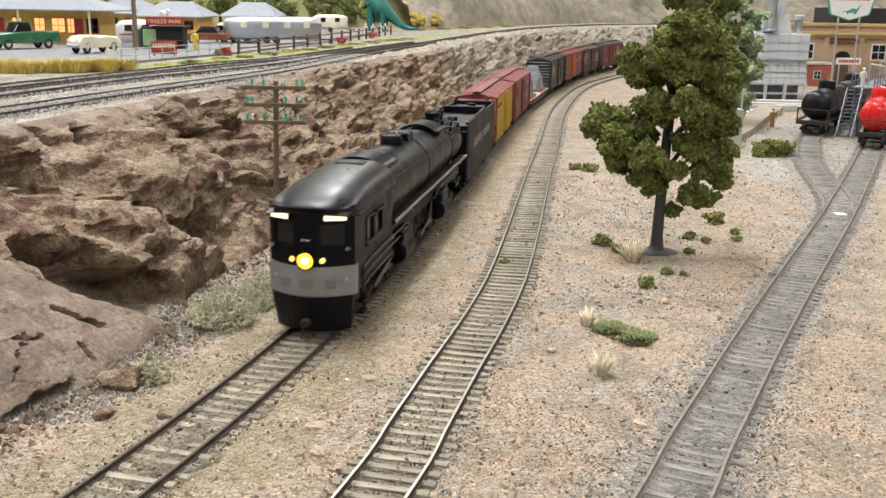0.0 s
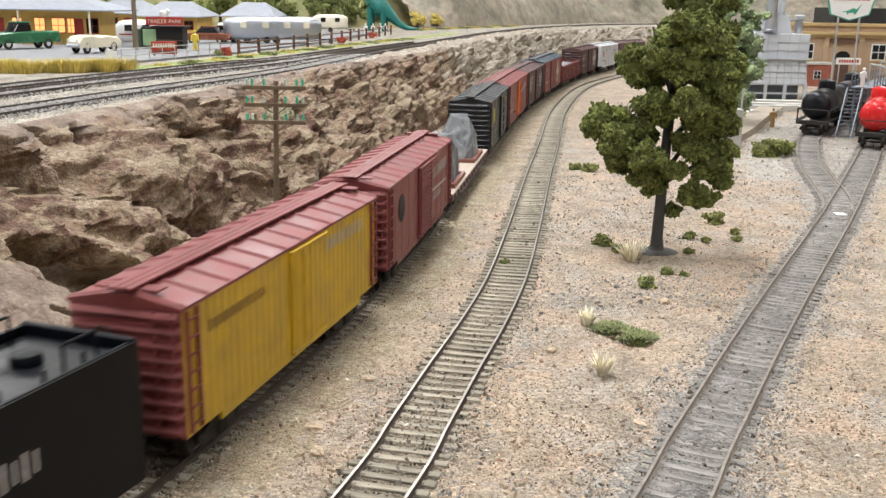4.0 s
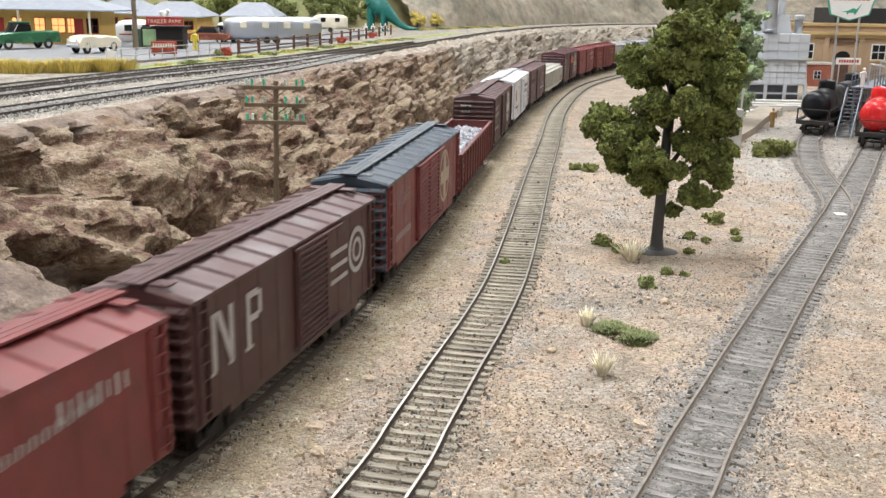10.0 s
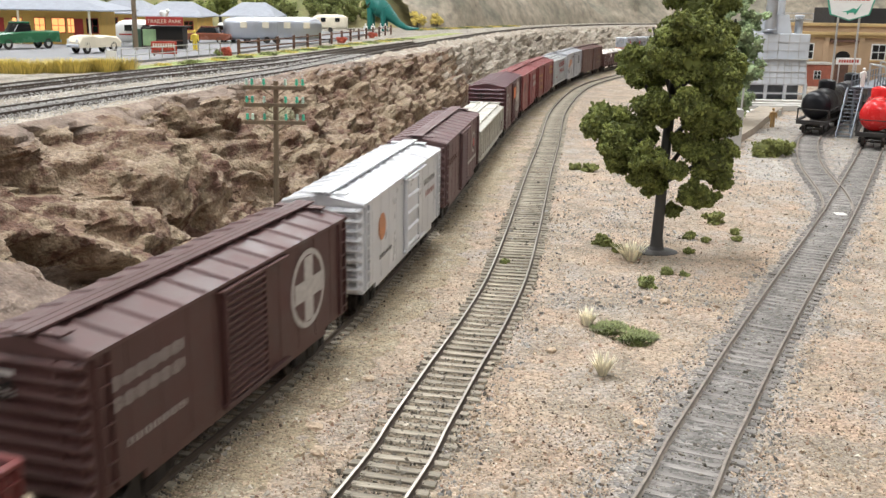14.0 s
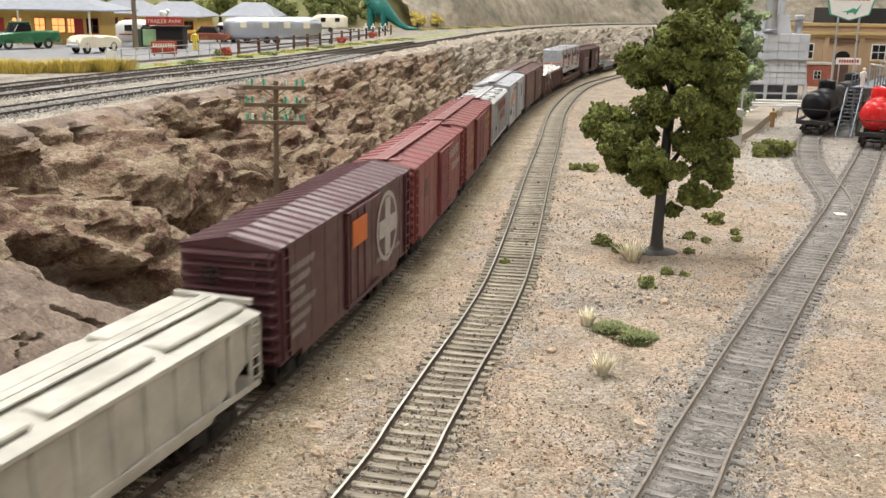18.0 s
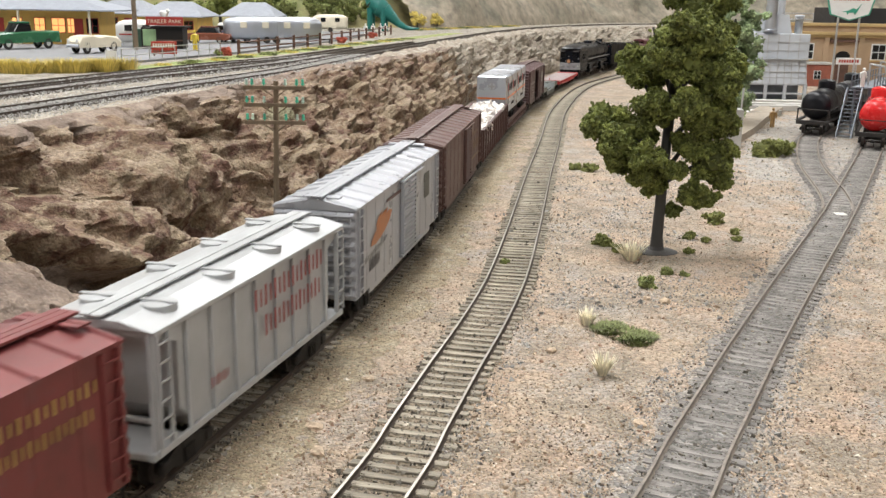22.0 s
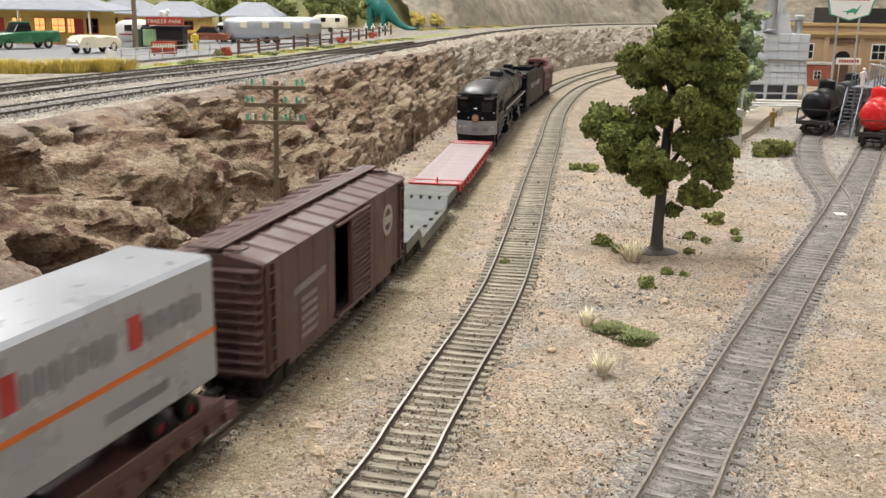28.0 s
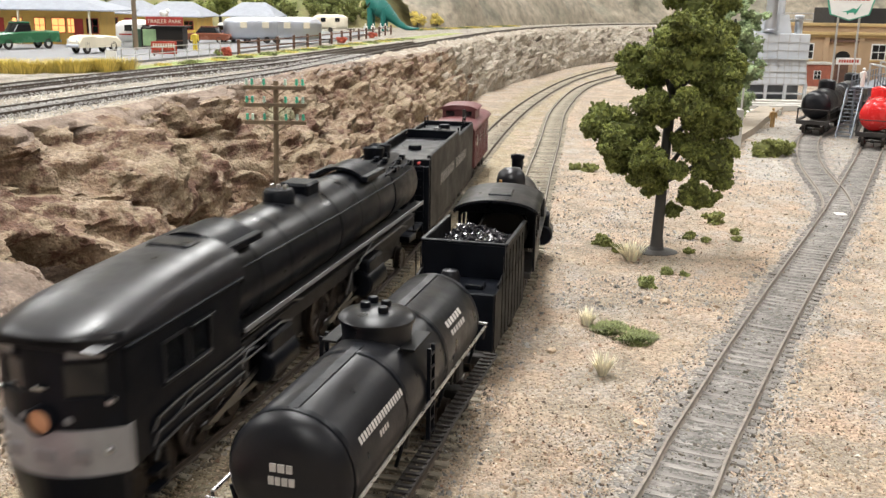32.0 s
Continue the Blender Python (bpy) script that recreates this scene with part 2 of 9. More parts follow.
# ---- plan: the tracks ----
def spline(knots, step=4.0):
    """Catmull-Rom through plan points, resampled at even steps."""
    pts = [Vector(k) for k in knots]
    pts = [2 * pts[0] - pts[1]] + pts + [2 * pts[-1] - pts[-2]]
    dense = []
    for i in range(1, len(pts) - 2):
        a, b, c, d = pts[i - 1:i + 3]
        for k in range(24):
            t = k / 24
            dense.append(0.5 * ((2 * b) + (c - a) * t + (2 * a - 5 * b + 4 * c - d) * t * t + (3 * b - a - 3 * c + d) * t ** 3))
    dense.append(pts[-2])
    xy = np.array([(p.x, p.y) for p in dense])
    s = np.r_[0, np.cumsum(np.hypot(*np.diff(xy, axis=0).T))]
    q = np.arange(0, s[-1], step)
    return np.stack([np.interp(q, s, xy[:, 0]), np.interp(q, s, xy[:, 1])], 1)


class Line:
    def __init__(self, knots, zero):
        self.xy = spline(knots)
        self.s = np.r_[0, np.cumsum(np.hypot(*np.diff(self.xy, axis=0).T))]
        k = np.argmin(np.hypot(self.xy[:, 0] - zero[0], self.xy[:, 1] - zero[1]))
        self.s = self.s - self.s[k]

    def at(self, s):
        return float(np.interp(s, self.s, self.xy[:, 0])), float(np.interp(s, self.s, self.xy[:, 1]))

    def side(self, s, off):
        x0, y0 = self.at(s - 14)
        x1, y1 = self.at(s + 14)
        d = Vector((x1 - x0, y1 - y0)).normalized()
        x, y = self.at(s)
        return x + d.y * off, y - d.x * off, math.degrees(math.atan2(d.y, d.x))


ARC = [(302 + 700 * (math.cos(radians(21.5)) - math.cos(radians(a))), 1850 + 700 * (math.sin(radians(a)) - math.sin(radians(21.5)))) for a in (28, 38, 50, 62, 75, 88)]
TRAIN = Line([(-900, -4800), (-760, -3000), (-640, -2000), (-440, -1000), (-290, -450), (-158.3, 0), (-117.2, 120), (-85.6, 210), (-59, 300), (-35.8, 400), (-14, 520), (10.6, 680), (37, 850), (72.2, 1050), (114.8, 1250), (164.8, 1450), (224.8, 1650), (302, 1850)] + ARC + [(1500, 2320), (2300, 2330), (3100, 2335), (4100, 2340)], (-158.3, 0))
MIDDLE = Line([(-330, -900), (-190, -350), (-70, 50), (-17.5, 217), (-6, 263), (4, 306), (17, 360), (29.5, 422), (43, 510), (57, 610), (70, 702), (80, 768), (97, 884), (124, 1076), (158, 1254), (195, 1412), (240, 1550), (330, 1760)] + [(x + 25, y - 45) for x, y in ARC[1:]] + [(1500, 2265), (2300, 2275)], (-17.5, 217))
RIGHT = Line([(-120, -200), (0, 100), (59.5, 221), (72, 248), (92, 288), (113, 330), (145, 392), (178, 455), (215, 525), (246, 585), (300, 693), (372, 838), (470, 1040), (590, 1290), (700, 1500)], (59.5, 221))
SIDING = Line([(215, 525), (246, 590), (262, 640), (274, 690), (290, 755), (314, 830), (352, 925), (408, 1022), (480, 1130), (580, 1270)], (215, 525))


# ---- the ground and the cliff ----
def graded(lo, hi, fine_lo, fine_hi, fine, growth=1.18, cap=160.0):
    out = list(np.arange(fine_lo, fine_hi, fine))
    s, x = fine, fine_hi
    while x < hi:
        out.append(x)
        s = min(s * growth, cap)
        x += s
    out.append(hi)
    s, x = fine, fine_lo
    while x > lo:
        s = min(s * growth, cap)
        x -= s
        out.insert(0, max(x, lo))
    return sorted(set(out))


def sheet(name, xs, ys, zf, mat, label, category):
    g = Geo()
    n = len(ys)
    g.v = [(x, y, zf(x, y)) for x in xs for y in ys]
    g.f = [(i * n + j, (i + 1) * n + j, (i + 1) * n + j + 1, i * n + j + 1) for i in range(len(xs) - 1) for j in range(n - 1)]
    ob = part(name, g, mat, smooth=60)
    return tagged(ob, label, category, kind="structure")


def ground_z(x, y):
    v = Vector((x, y, 0))
    return -2.7 + 0.3 * noise.noise(v * 0.11) + 0.6 * noise.noise(v * 0.02) * (0.5 if y < 2000 else 0)


sheet("ground", graded(-3300, 4300, -140, 420, 5.0), graded(-5200, 4600, 190, 760, 5.0), ground_z, M["ground"], "sandy tan and grey gravel scenery base of a model railway", "ground")

FOOT = spline([(-620, -5000), (-420, -1500), (-300, -500), (-215, -60), (-160, 120), (-140, 205), (-128, 257), (-116, 284), (-107, 330), (-106, 400), (-93, 455), (-78, 525), (-66, 615), (-38, 769), (3, 1018), (48, 1307), (140, 1619), (285, 2000), (480, 2280), (800, 2430), (1500, 2480), (4200, 2500)], 6.0)
RIM = spline([(-800, -5000), (-640, -1500), (-460, -500), (-330, -60), (-262, 150), (-225, 280), (-200, 380), (-186, 450), (-173, 504), (-158, 550), (-147, 612), (-133, 679), (-118, 788), (-93, 853), (-80, 900), (-60, 974), (-32, 1064), (8, 1290), (66, 1557), (187, 1929), (287, 2189), (430, 2420), (760, 2620), (1500, 2680), (4200, 2700)], 6.0)
UP = 65.0


# recesses and bosses of the near face: width, depth and their course as (y, height)
RECESSES = [(8.5, 27, ((334, 24), (342, 18), (354, 10), (368, 5))), (5.5, 15, ((520, 44), (530, 40), (506, 31), (488, 22))), (5, 13, ((628, 61), (592, 45), (552, 33))), (5, 9, ((502, 18), (494, 17))),
            (9, 20, ((384, 50), (372, 45), (362, 42))), (6.5, 15, ((418, 57), (406, 51))), (6, 12, ((516, 50), (508, 46))), (5, 10, ((489, 41), (482, 37))), (4.5, 9, ((374, 26), (368, 24))),
            (8, 13, ((435, 9), (455, 13))), (4, 8, ((548, 26), (542, 20))), (5.5, 14, ((444, 53), (436, 47)))]
BOSSES = [(11, 10, ((550, 54), (568, 48), (556, 37), (526, 30))), (8, 8, ((398, 61), (412, 59))), (5, 7, ((507, 25), (513, 25))), (5, 7, ((364, 39), (352, 33), (355, 25), (369, 18))),
          (4, 5, ((446, 47), (468, 45))), (5, 5, ((484, 50), (490, 49))), (9, 7, ((470, 34), (490, 30))), (10, 7, ((425, 40), (440, 36))), (10, 6, ((385, 36), (392, 28), (402, 20))), (7, 5, ((560, 62), (590, 62)))]
# cracks: width, depth and their course
CRACKS = [(1.7, 11, ((388, 48), (388, 45), (397, 38), (401, 31), (416, 28))), (2.2, 13, ((416, 28), (419, 21), (434, 17))), (0.9, 4, ((308, 17), (312, 13), (319, 8))), (0.8, 3, ((300, 7), (301, 2))), (0.6, 3, ((285, 13), (272, 6))),
          (0.6, 2.5, ((285, 15), (293, 13))), (0.9, 5, ((330, 36), (321, 28), (317, 24))), (1.0, 5, ((444, 54), (427, 45), (418, 36))), (1.6, 7, ((245, -1), (257, -2), (265, -2), (274, 0), (286, -1)))]


def near_line(y, z, course):
    best = 99.0
    for (y0, z0), (y1, z1) in zip(course, course[1:]):
        dy, dz = y1 - y0, z1 - z0
        t = min(1.0, max(0.0, ((y - y0) * dy + (z - z0) * dz) / (dy * dy + dz * dz)))
        best = min(best, math.hypot(y - y0 - t * dy, z - z0 - t * dz))
    return best


def step(x):
    x = min(1.0, max(0.0, x))
    return x * x * (3 - 2 * x)


def facets(p, size, seed, edge=0.16):
    """Broken rock: each block has its own height and tilt, with worn edges between blocks; about -1 to 1."""
    q = p / size + Vector((seed, seed * 0.7, -seed))
    dist, pts = noise.voronoi(q)
    vals = []
    for c in pts[:2]:
        h = noise.cell_vector(c * 37.0)
        t = noise.cell_vector(c * 53.0 + Vector((9, 9, 9)))
        vals.append(h.x * 1.1 + (q - c).dot(t) * 1.5)
    w = step((dist[1] - dist[0]) / edge) * 0.5 + 0.5
    return vals[0] * w + vals[1] * (1 - w)


def cliff():
    g = Geo()
    fy = FOOT
    # parameters along the length, dense in the stretch before the camera
    us = [0.0]
    nf = len(fy)
    while us[-1] < nf - 1:
        y = fy[int(us[-1])][1]
        x = fy[int(us[-1])][0]
        d = math.hypot(x, y) if y > 150 else 2500
        us.append(us[-1] + min(max(d * 0.0021, 0.7), 30.0) / 6.0)
    us[-1] = nf - 1.001
    rows = 150
    tone = []
    noi = noise.noise
    for u in us:
        i = int(u)
        f = fy[i] * (1 - (u - i)) + fy[min(i + 1, nf - 1)] * (u - i)
        k = np.argmin((RIM[:, 0] - f[0]) ** 2 + (RIM[:, 1] - f[1]) ** 2)
        r = RIM[max(0, k - 6):k + 7].mean(axis=0)
        d = Vector((r[0] - f[0], r[1] - f[1]))
        out = -d.normalized()
        nrm = Vector((out.x, out.y, 0.75)).normalized()
        cut = Vector((out.x, out.y, 0.15)).normalized()
        seen = f[1] > 150
        far = step((f[1] - 440) / 110)
        for j in range(rows):
            v = j / (rows - 1)
            lean = v ** 1.25
            x, y = f[0] + d.x * lean, f[1] + d.y * lean
            z = -4 + (UP + 3) * min(1.0, (v ** 0.92) * 1.04)
            p = Vector((x, y, z))
            amp = min(1, v * 7) * min(1, (1 - v) * 6 + 0.12)
            # the smooth plaster slab below the overhang
            slab = (1 - step((y - 345) / 40)) * (1 - step((z - 26 + (y - 320) * 0.3) / 8))
            p2 = p + 5 * noise.noise_vector(p * 0.045) + 1.6 * noise.noise_vector(p * 0.17)
            p2.y *= 0.55
            p2.z *= 0.9
            big = noi(p * 0.016 + Vector((3, 1, 7))) * 9
            blocks = facets(p2, 30 - 8 * far, 2.0, 0.22) * (5.5 + 1.5 * far) + facets(p2, 12, 5.0) * (1.9 + 3.2 * far)
            if f[1] < 1300:
                blocks += facets(p2, 5.2, 8.0, 0.25) * (0.7 + 1.1 * far)
            rough = noise.fractal(p * 0.13, 0.75, 2.1, 5) * (1.5 + 0.9 * far) * (0.55 + 0.9 * abs(noi(p * 0.04 + Vector((1, 8, 3)))))
            pit = min(0.0, noi(p2 * 0.09 + Vector((9, 2, 4))) + 0.30 - 0.15 * far) * (10 + 16 * far) + min(0.0, noi(p * 0.36) + 0.34) * (5 + 2 * far)
            push = amp * (big * (1 - 0.6 * slab) + (blocks + pit) * (1 - 0.86 * slab) + rough * (1 - 0.35 * slab))
            side = 0.0
            if seen and y < 680:
                wy, wz = y + 4 * noi(p * 0.07) + 1.5 * noi(p * 0.25), z + 2.5 * noi(p * 0.09 + Vector((4, 4, 4))) + 1.0 * noi(p * 0.3)
                for sign, group in ((-1, RECESSES), (1, BOSSES)):
                    for wid, dep, course in group:
                        if abs(course[0][0] - wy) < 95:
                            side += sign * dep * step(1.5 - near_line(wy, wz, course) / wid)
                wy, wz = y + 1.6 * noi(p * 0.22), z + 1.2 * noi(p * 0.26 + Vector((4, 4, 4)))
                for wid, dep, course in CRACKS:
                    if abs(course[0][0] - wy) < 80:
                        side -= dep * step(1.5 - near_line(wy, wz, course) / wid)
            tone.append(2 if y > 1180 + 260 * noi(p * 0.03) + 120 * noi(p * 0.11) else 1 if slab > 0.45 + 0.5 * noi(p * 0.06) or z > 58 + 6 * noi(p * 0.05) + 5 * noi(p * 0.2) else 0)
            g.v.append((x + nrm.x * push + cut.x * side, y + nrm.y * push + cut.y * side, max(z + nrm.z * push + cut.z * side, -4.0)))
    for i in range(len(us) - 1):
        for j in range(rows - 1):
            a = i * rows + j
            g.f.append((a, a + 1, a + rows + 1, a + rows))
    ob = part("cliff", g, M["rock"], smooth=60)
    ob.data.materials.append(M["plaster"])
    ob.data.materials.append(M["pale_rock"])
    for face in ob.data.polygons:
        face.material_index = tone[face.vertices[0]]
    tagged(ob, "rough brown plaster rock cut with cracks and hollows", "cliff", kind="structure")


cliff()

# upper tracks, which close up into one line
UPZ = UP + 1.3
UB = Line([(-330, 0), (-262, 260), (-213, 463), (-182, 580), (-152, 676), (-122, 792), (-83, 1026), (-33, 1270), (10, 1470), (121, 1935), (289, 2400), (520, 2760), (900, 3000), (1600, 3100), (3000, 3150)], (-213, 463))
UA = Line([(-400, 0), (-330, 250), (-252, 535), (-216, 669), (-179, 761), (-142, 876), (-94, 1107), (-36, 1330)], (-252, 535))
UC = Line([(-420, 0), (-345, 280), (-270, 578), (-228, 716), (-192, 830), (-152, 920), (-100, 1150)], (-270, 578))

# the upper terrace behind the rim, with a rough stony shoulder at its edge
g = Geo()
offs = [0, 4, 8, 12, 16, 20, 24, 28, 33, 39, 46, 54, 64, 78, 110, 180, 280, 420, 640, 950, 1500, 2300]
stony = []
EDGE = np.array([RIM[int(i)] * (1 - i % 1) + RIM[min(int(i) + 1, len(RIM) - 1)] * (i % 1) for i in np.arange(0, len(RIM) - 1, 0.6)])
for i, (x, y) in enumerate(EDGE):
    t = min(1.0, max(0.0, (y - 1500) / 900))
    n = Vector((-1, 0)).lerp(Vector((-0.35, 0.94)), t).normalized()
    wide = min(45.0, max(3.0, float(np.hypot(UB.xy[:, 0] - x, UB.xy[:, 1] - y).min()) - 17))
    for o in offs:
        px, py = x + n.x * o, y + n.y * o
        p = Vector((px, py, 0))
        lump = step((y - 560) / 160) * step(o / 7) * (1 - step((o - wide * 0.6) / (wide * 0.4)))
        rise = max(0.0, facets(p + 3 * noise.noise_vector(p * 0.1), 13, 3.0, 0.3) + 0.3) * 3.2 + noise.fractal(p * 0.12, 0.8, 2.1, 4) * 1.2 if lump > 0 and y < 2200 else 0.0
        stony.append(1 if o < wide * (0.8 + 0.5 * noise.noise(p * 0.05)) else 0)
        g.v.append((px, py, UP - 1.0 + 0.5 * noise.noise(p * 0.05) + lump * rise))
k = len(offs)
for i in range(len(EDGE) - 1):
    for j in range(k - 1):
        a = i * k + j
        g.f.append((a, a + 1, a + k + 1, a + k))
M["upper"] = earth("upper_ground", ((0.33, 0.295, 0.245), (0.23, 0.205, 0.17), (0.40, 0.365, 0.31)), 22.0, 600.0, 0.0016, 0.35, 1.0, 0.47, 0.58)
terrace = part("upper_ground", g, M["upper"], smooth=50)
terrace.data.materials.append(M["pale_rock"])
for face in terrace.data.polygons:
    face.material_index = stony[face.vertices[0]]
tagged(terrace, "pale gravel terrace of the upper line", "ground", kind="structure")


# ---- rails and ties ----
def rail(name, pts, z, mat, owner, h=2.1):
    prof = [(-0.9, -h), (0.9, -h), (0.9, -h + 0.35), (0.25, -h + 0.7), (0.25, -0.75), (0.42, -0.55), (0.42, -0.06), (0.3, 0), (-0.3, 0), (-0.42, -0.06), (-0.42, -0.55), (-0.25, -0.75), (-0.25, -h + 0.7), (-0.9, -h + 0.35)]
    g = Geo()
    n = len(prof)
    for i, (x, y) in enumerate(pts):
        a, b = pts[max(0, i - 1)], pts[min(len(pts) - 1, i + 1)]
        d = Vector((b[0] - a[0], b[1] - a[1])).normalized()
        for o, zz in prof:
            g.v.append((x + d.y * o, y - d.x * o, z + zz))
    for i in range(len(pts) - 1):
        for q in range(n):
            r = (q + 1) % n
            g.f.append((i * n + q, i * n + r, (i + 1) * n + r, (i + 1) * n + q))
    ob = part(name, g, mat, owner)
    ob.data.materials.append(mat if mat == M["rail_grey"] else M["rail_side"])
    for face in ob.data.polygons:
        face.material_index = 0 if 6 <= face.index % n <= 8 else 1
    return ob


def tie_mesh(name, mat, length=25.6, width=2.7):
    g = Geo().box(-width / 2, -length / 2, -4.6, width / 2, length / 2, -1.8, 0.2)
    for s in (-8.25, 8.25):
        g.box(-0.8, s - 1.6, -1.8, 0.8, s + 1.6, -1.62)
    return mesh_of(name, g, mat)


def track(line, s0, s1, z, mat, tmesh, label, step=5.6, near=(0, 1e9), gauge=16.5):
    own = thing("railway_track", label, "track", "tracks of the layout")
    qs = np.arange(s0, s1, 9.0)
    for o in (-gauge / 2 - 0.4, gauge / 2 + 0.4):
        rail("rail", [line.side(s, o)[:2] for s in qs], z, mat, own)
    rnd = random.Random(int(s0) + 11)
    count = 0
    far = Geo()
    for s in np.arange(s0, s1, step):
        x, y, a = line.side(s, rnd.uniform(-0.9, 0.9))
        m = P(x, y, z + rnd.uniform(-0.25, 0.1), a + rnd.uniform(-2.5, 2.5))
        if near[0] <= s <= near[1] and count < 300:
            count += 1
            ob = new("tie", tmesh)
            ob.parent = own
            ob.matrix_basis = m
        elif s > -400:
            far.add([tuple((m @ v.co) / U) for v in tmesh.vertices], [tuple(p.vertices) for p in tmesh.polygons])
    if far.v:
        tagged(part("tie_bed", far, tmesh.materials[0], own), kind="stuff")
    return own


def bed(line, s0, s1, half, z, mat, label, seed, bury=0.0, base=None):
    """A ragged strip of ballast under a track."""
    g = Geo()
    q = np.arange(s0, s1, 3.0)
    cols = 15
    for i, s in enumerate(q):
        for j in range(cols):
            t = j / (cols - 1) * 2 - 1
            e = 1 + 0.42 * noise.noise(Vector((s * 0.06, t * 2, seed))) + 0.2 * noise.noise(Vector((s * 0.3, t * 2, seed)))
            x, y, a = line.side(s, t * half * e)
            fill = bury * max(0.0, 1 - abs(t) * half / 22) * (1 + 0.8 * noise.noise(Vector((x, y, seed)) * 0.09) + 0.6 * noise.noise(Vector((x, y, seed)) * 0.3))
            zz = (ground_z(x, y) if base is None else base) + (z + fill if abs(t) < 0.99 else -0.5)
            g.v.append((x, y, zz))
    for i in range(len(q) - 1):
        for j in range(cols - 1):
            a = i * cols + j
            g.f.append((a, a + 1, a + cols + 1, a + cols))
    tagged(part("ballast_bed", g, mat, smooth=60), label, "ballast", kind="structure")


bed(TRAIN, 120, 2900, 36, 0.06, M["tan_bed"], "yellowish tan ground along the main line", 8.0)
bed(TRAIN, 120, 2900, 12.5, 0.18, M["brown_bed"], "brownish ballast bed under the main line", 1.0, 0.5)
bed(MIDDLE, -60, 2700, 12.5, 0.16, M["brown_bed"], "brownish ballast bed under the second track", 2.0, 0.35)
TIE, TIE2 = tie_mesh("tie", M["tie"]), tie_mesh("tie", M["tie_grey"])
track(TRAIN, -5000, 5400, 0, M["rail_dark"], TIE, "main line track with weathered ties and dark rails", near=(150, 1800))
track(MIDDLE, -1200, 4000, 0, M["rail"], TIE, "second track with bright nickel rails on weathered ties", near=(-60, 1600))


# ---- rolling stock: x forward, y to the left, z up from the rail heads ----
def herald(owner, x, z, r, y, ring, cross, name="herald"):
    """A round mark with a thick cross."""
    g = Geo().lathe([(0.0, 0), (r, 0), (r, 0.12), (0.0, 0.12)], (0, 0, 0), "y", 28)
    ob = part(name, g, ring, owner, at=P(x, y, z))
    if cross:
        g = Geo().lathe([(r * 0.86, 0.12), (r * 0.86, 0.2), (0, 0.2)], (0, 0, 0), "y", 28)
        part("field", g, cross, ob)
        w, e = r * 0.25, r * 0.82
        g = Geo().prism([(-e, -w), (-w, -w), (-w, -e), (w, -e), (w, -w), (e, -w), (e, w), (w, w), (w, e), (-w, e), (-w, w), (-e, w)], 0.2, 0.3, "y")
        part("cross", g, ring, ob)
    return ob


def bars(owner, x0, z0, w, h, n, y, mat, slant=0.0):
    """A run of letter-sized bars on a side, reading towards -x on the left side."""
    g = Geo()
    step = w / n
    for i in range(n):
        a = x0 - i * step
        zz = z0 + i * slant
        if n == 1:
            g.box(a - step, y, zz, a, y + 0.1, zz + h)
            continue
        b = a - step * 0.66
        g.box(a - step * 0.17, y, zz, a, y + 0.1, zz + h)
        g.box(b, y, zz + h * 0.1, b + step * 0.13, y + 0.1, zz + h * 0.9)
    return part("lettering", g, mat, owner)


M["white_ink"] = material("white_lettering", (0.45, 0.43, 0.41), 0.7, vary=0.2, scale=500)
M["ink_grey"] = material("grey_lettering", (0.26, 0.26, 0.25), 0.7)


def wheelset(owner, x, r=4.8, name="wheelset"):
    g = Geo()
    for s in (-1, 1):
        g.lathe([(0.0, s * 9.6), (r * 0.55, s * 9.6), (r * 0.6, s * 9.2), (r * 0.86, s * 9.2), (r, s * 9.7), (r, s * 7.7), (r + 0.7, s * 7.5), (r + 0.7, s * 6.9), (0, s * 6.9)], (0, 0, 0), "y", 18)
    g.rod((0, -9, 0), (0, 9, 0), 0.8)
    return part(name, g, M["wheel"], owner, at=P(x, 0, r), smooth=40)


def truck(owner, x, mat=None, base=10.5):
    mat = mat or M["under"]
    g = Geo()
    for s in (-1, 1):
        y = s * 11.2
        g.prism([(-base - 2.2, 5.6), (-base + 1.8, 6.6), (-4, 8.6), (4, 8.6), (base - 1.8, 6.6), (base + 2.2, 5.6), (base + 2.2, 3.4), (base - 2.2, 3.4), (4, 1.7), (-4, 1.7), (-base + 2.2, 3.4), (-base - 2.2, 3.4)], y - 0.6, y + 0.6, "y")
        for dx in (-base, base):
            g.box(dx - 1.9, y - 1.1, 3.0, dx + 1.9, y + 1.1, 6.2, 0.4)
        for dx in (-1.7, 0, 1.7):
            g.rod((dx, y + s * 0.9, 2.6), (dx, y + s * 0.9, 6.4), 0.75, n=8)
    g.box(-3, -12, 6.0, 3, 12, 9.0, 0.4)
    ob = part("truck", g, mat, owner, at=P(x, 0, 0))
    for dx in (-base, base):
        wheelset(ob, dx)
    return ob


def coupler(owner, x, s):
    g = Geo().box(min(0, s * 6.5), -1.0, 5.6, max(0, s * 6.5), 1.0, 7.4, 0.2).box(min(s * 4.6, s * 7.4), -1.7, 5.2, max(s * 4.6, s * 7.4), 1.7, 7.9, 0.5)
    g.rod((s * 6, -1.2, 5.4), (s * 4.6, -1.4, 1.6), 0.25)
    return part("coupler", g, M["under"], owner, at=P(x, 0, 0))


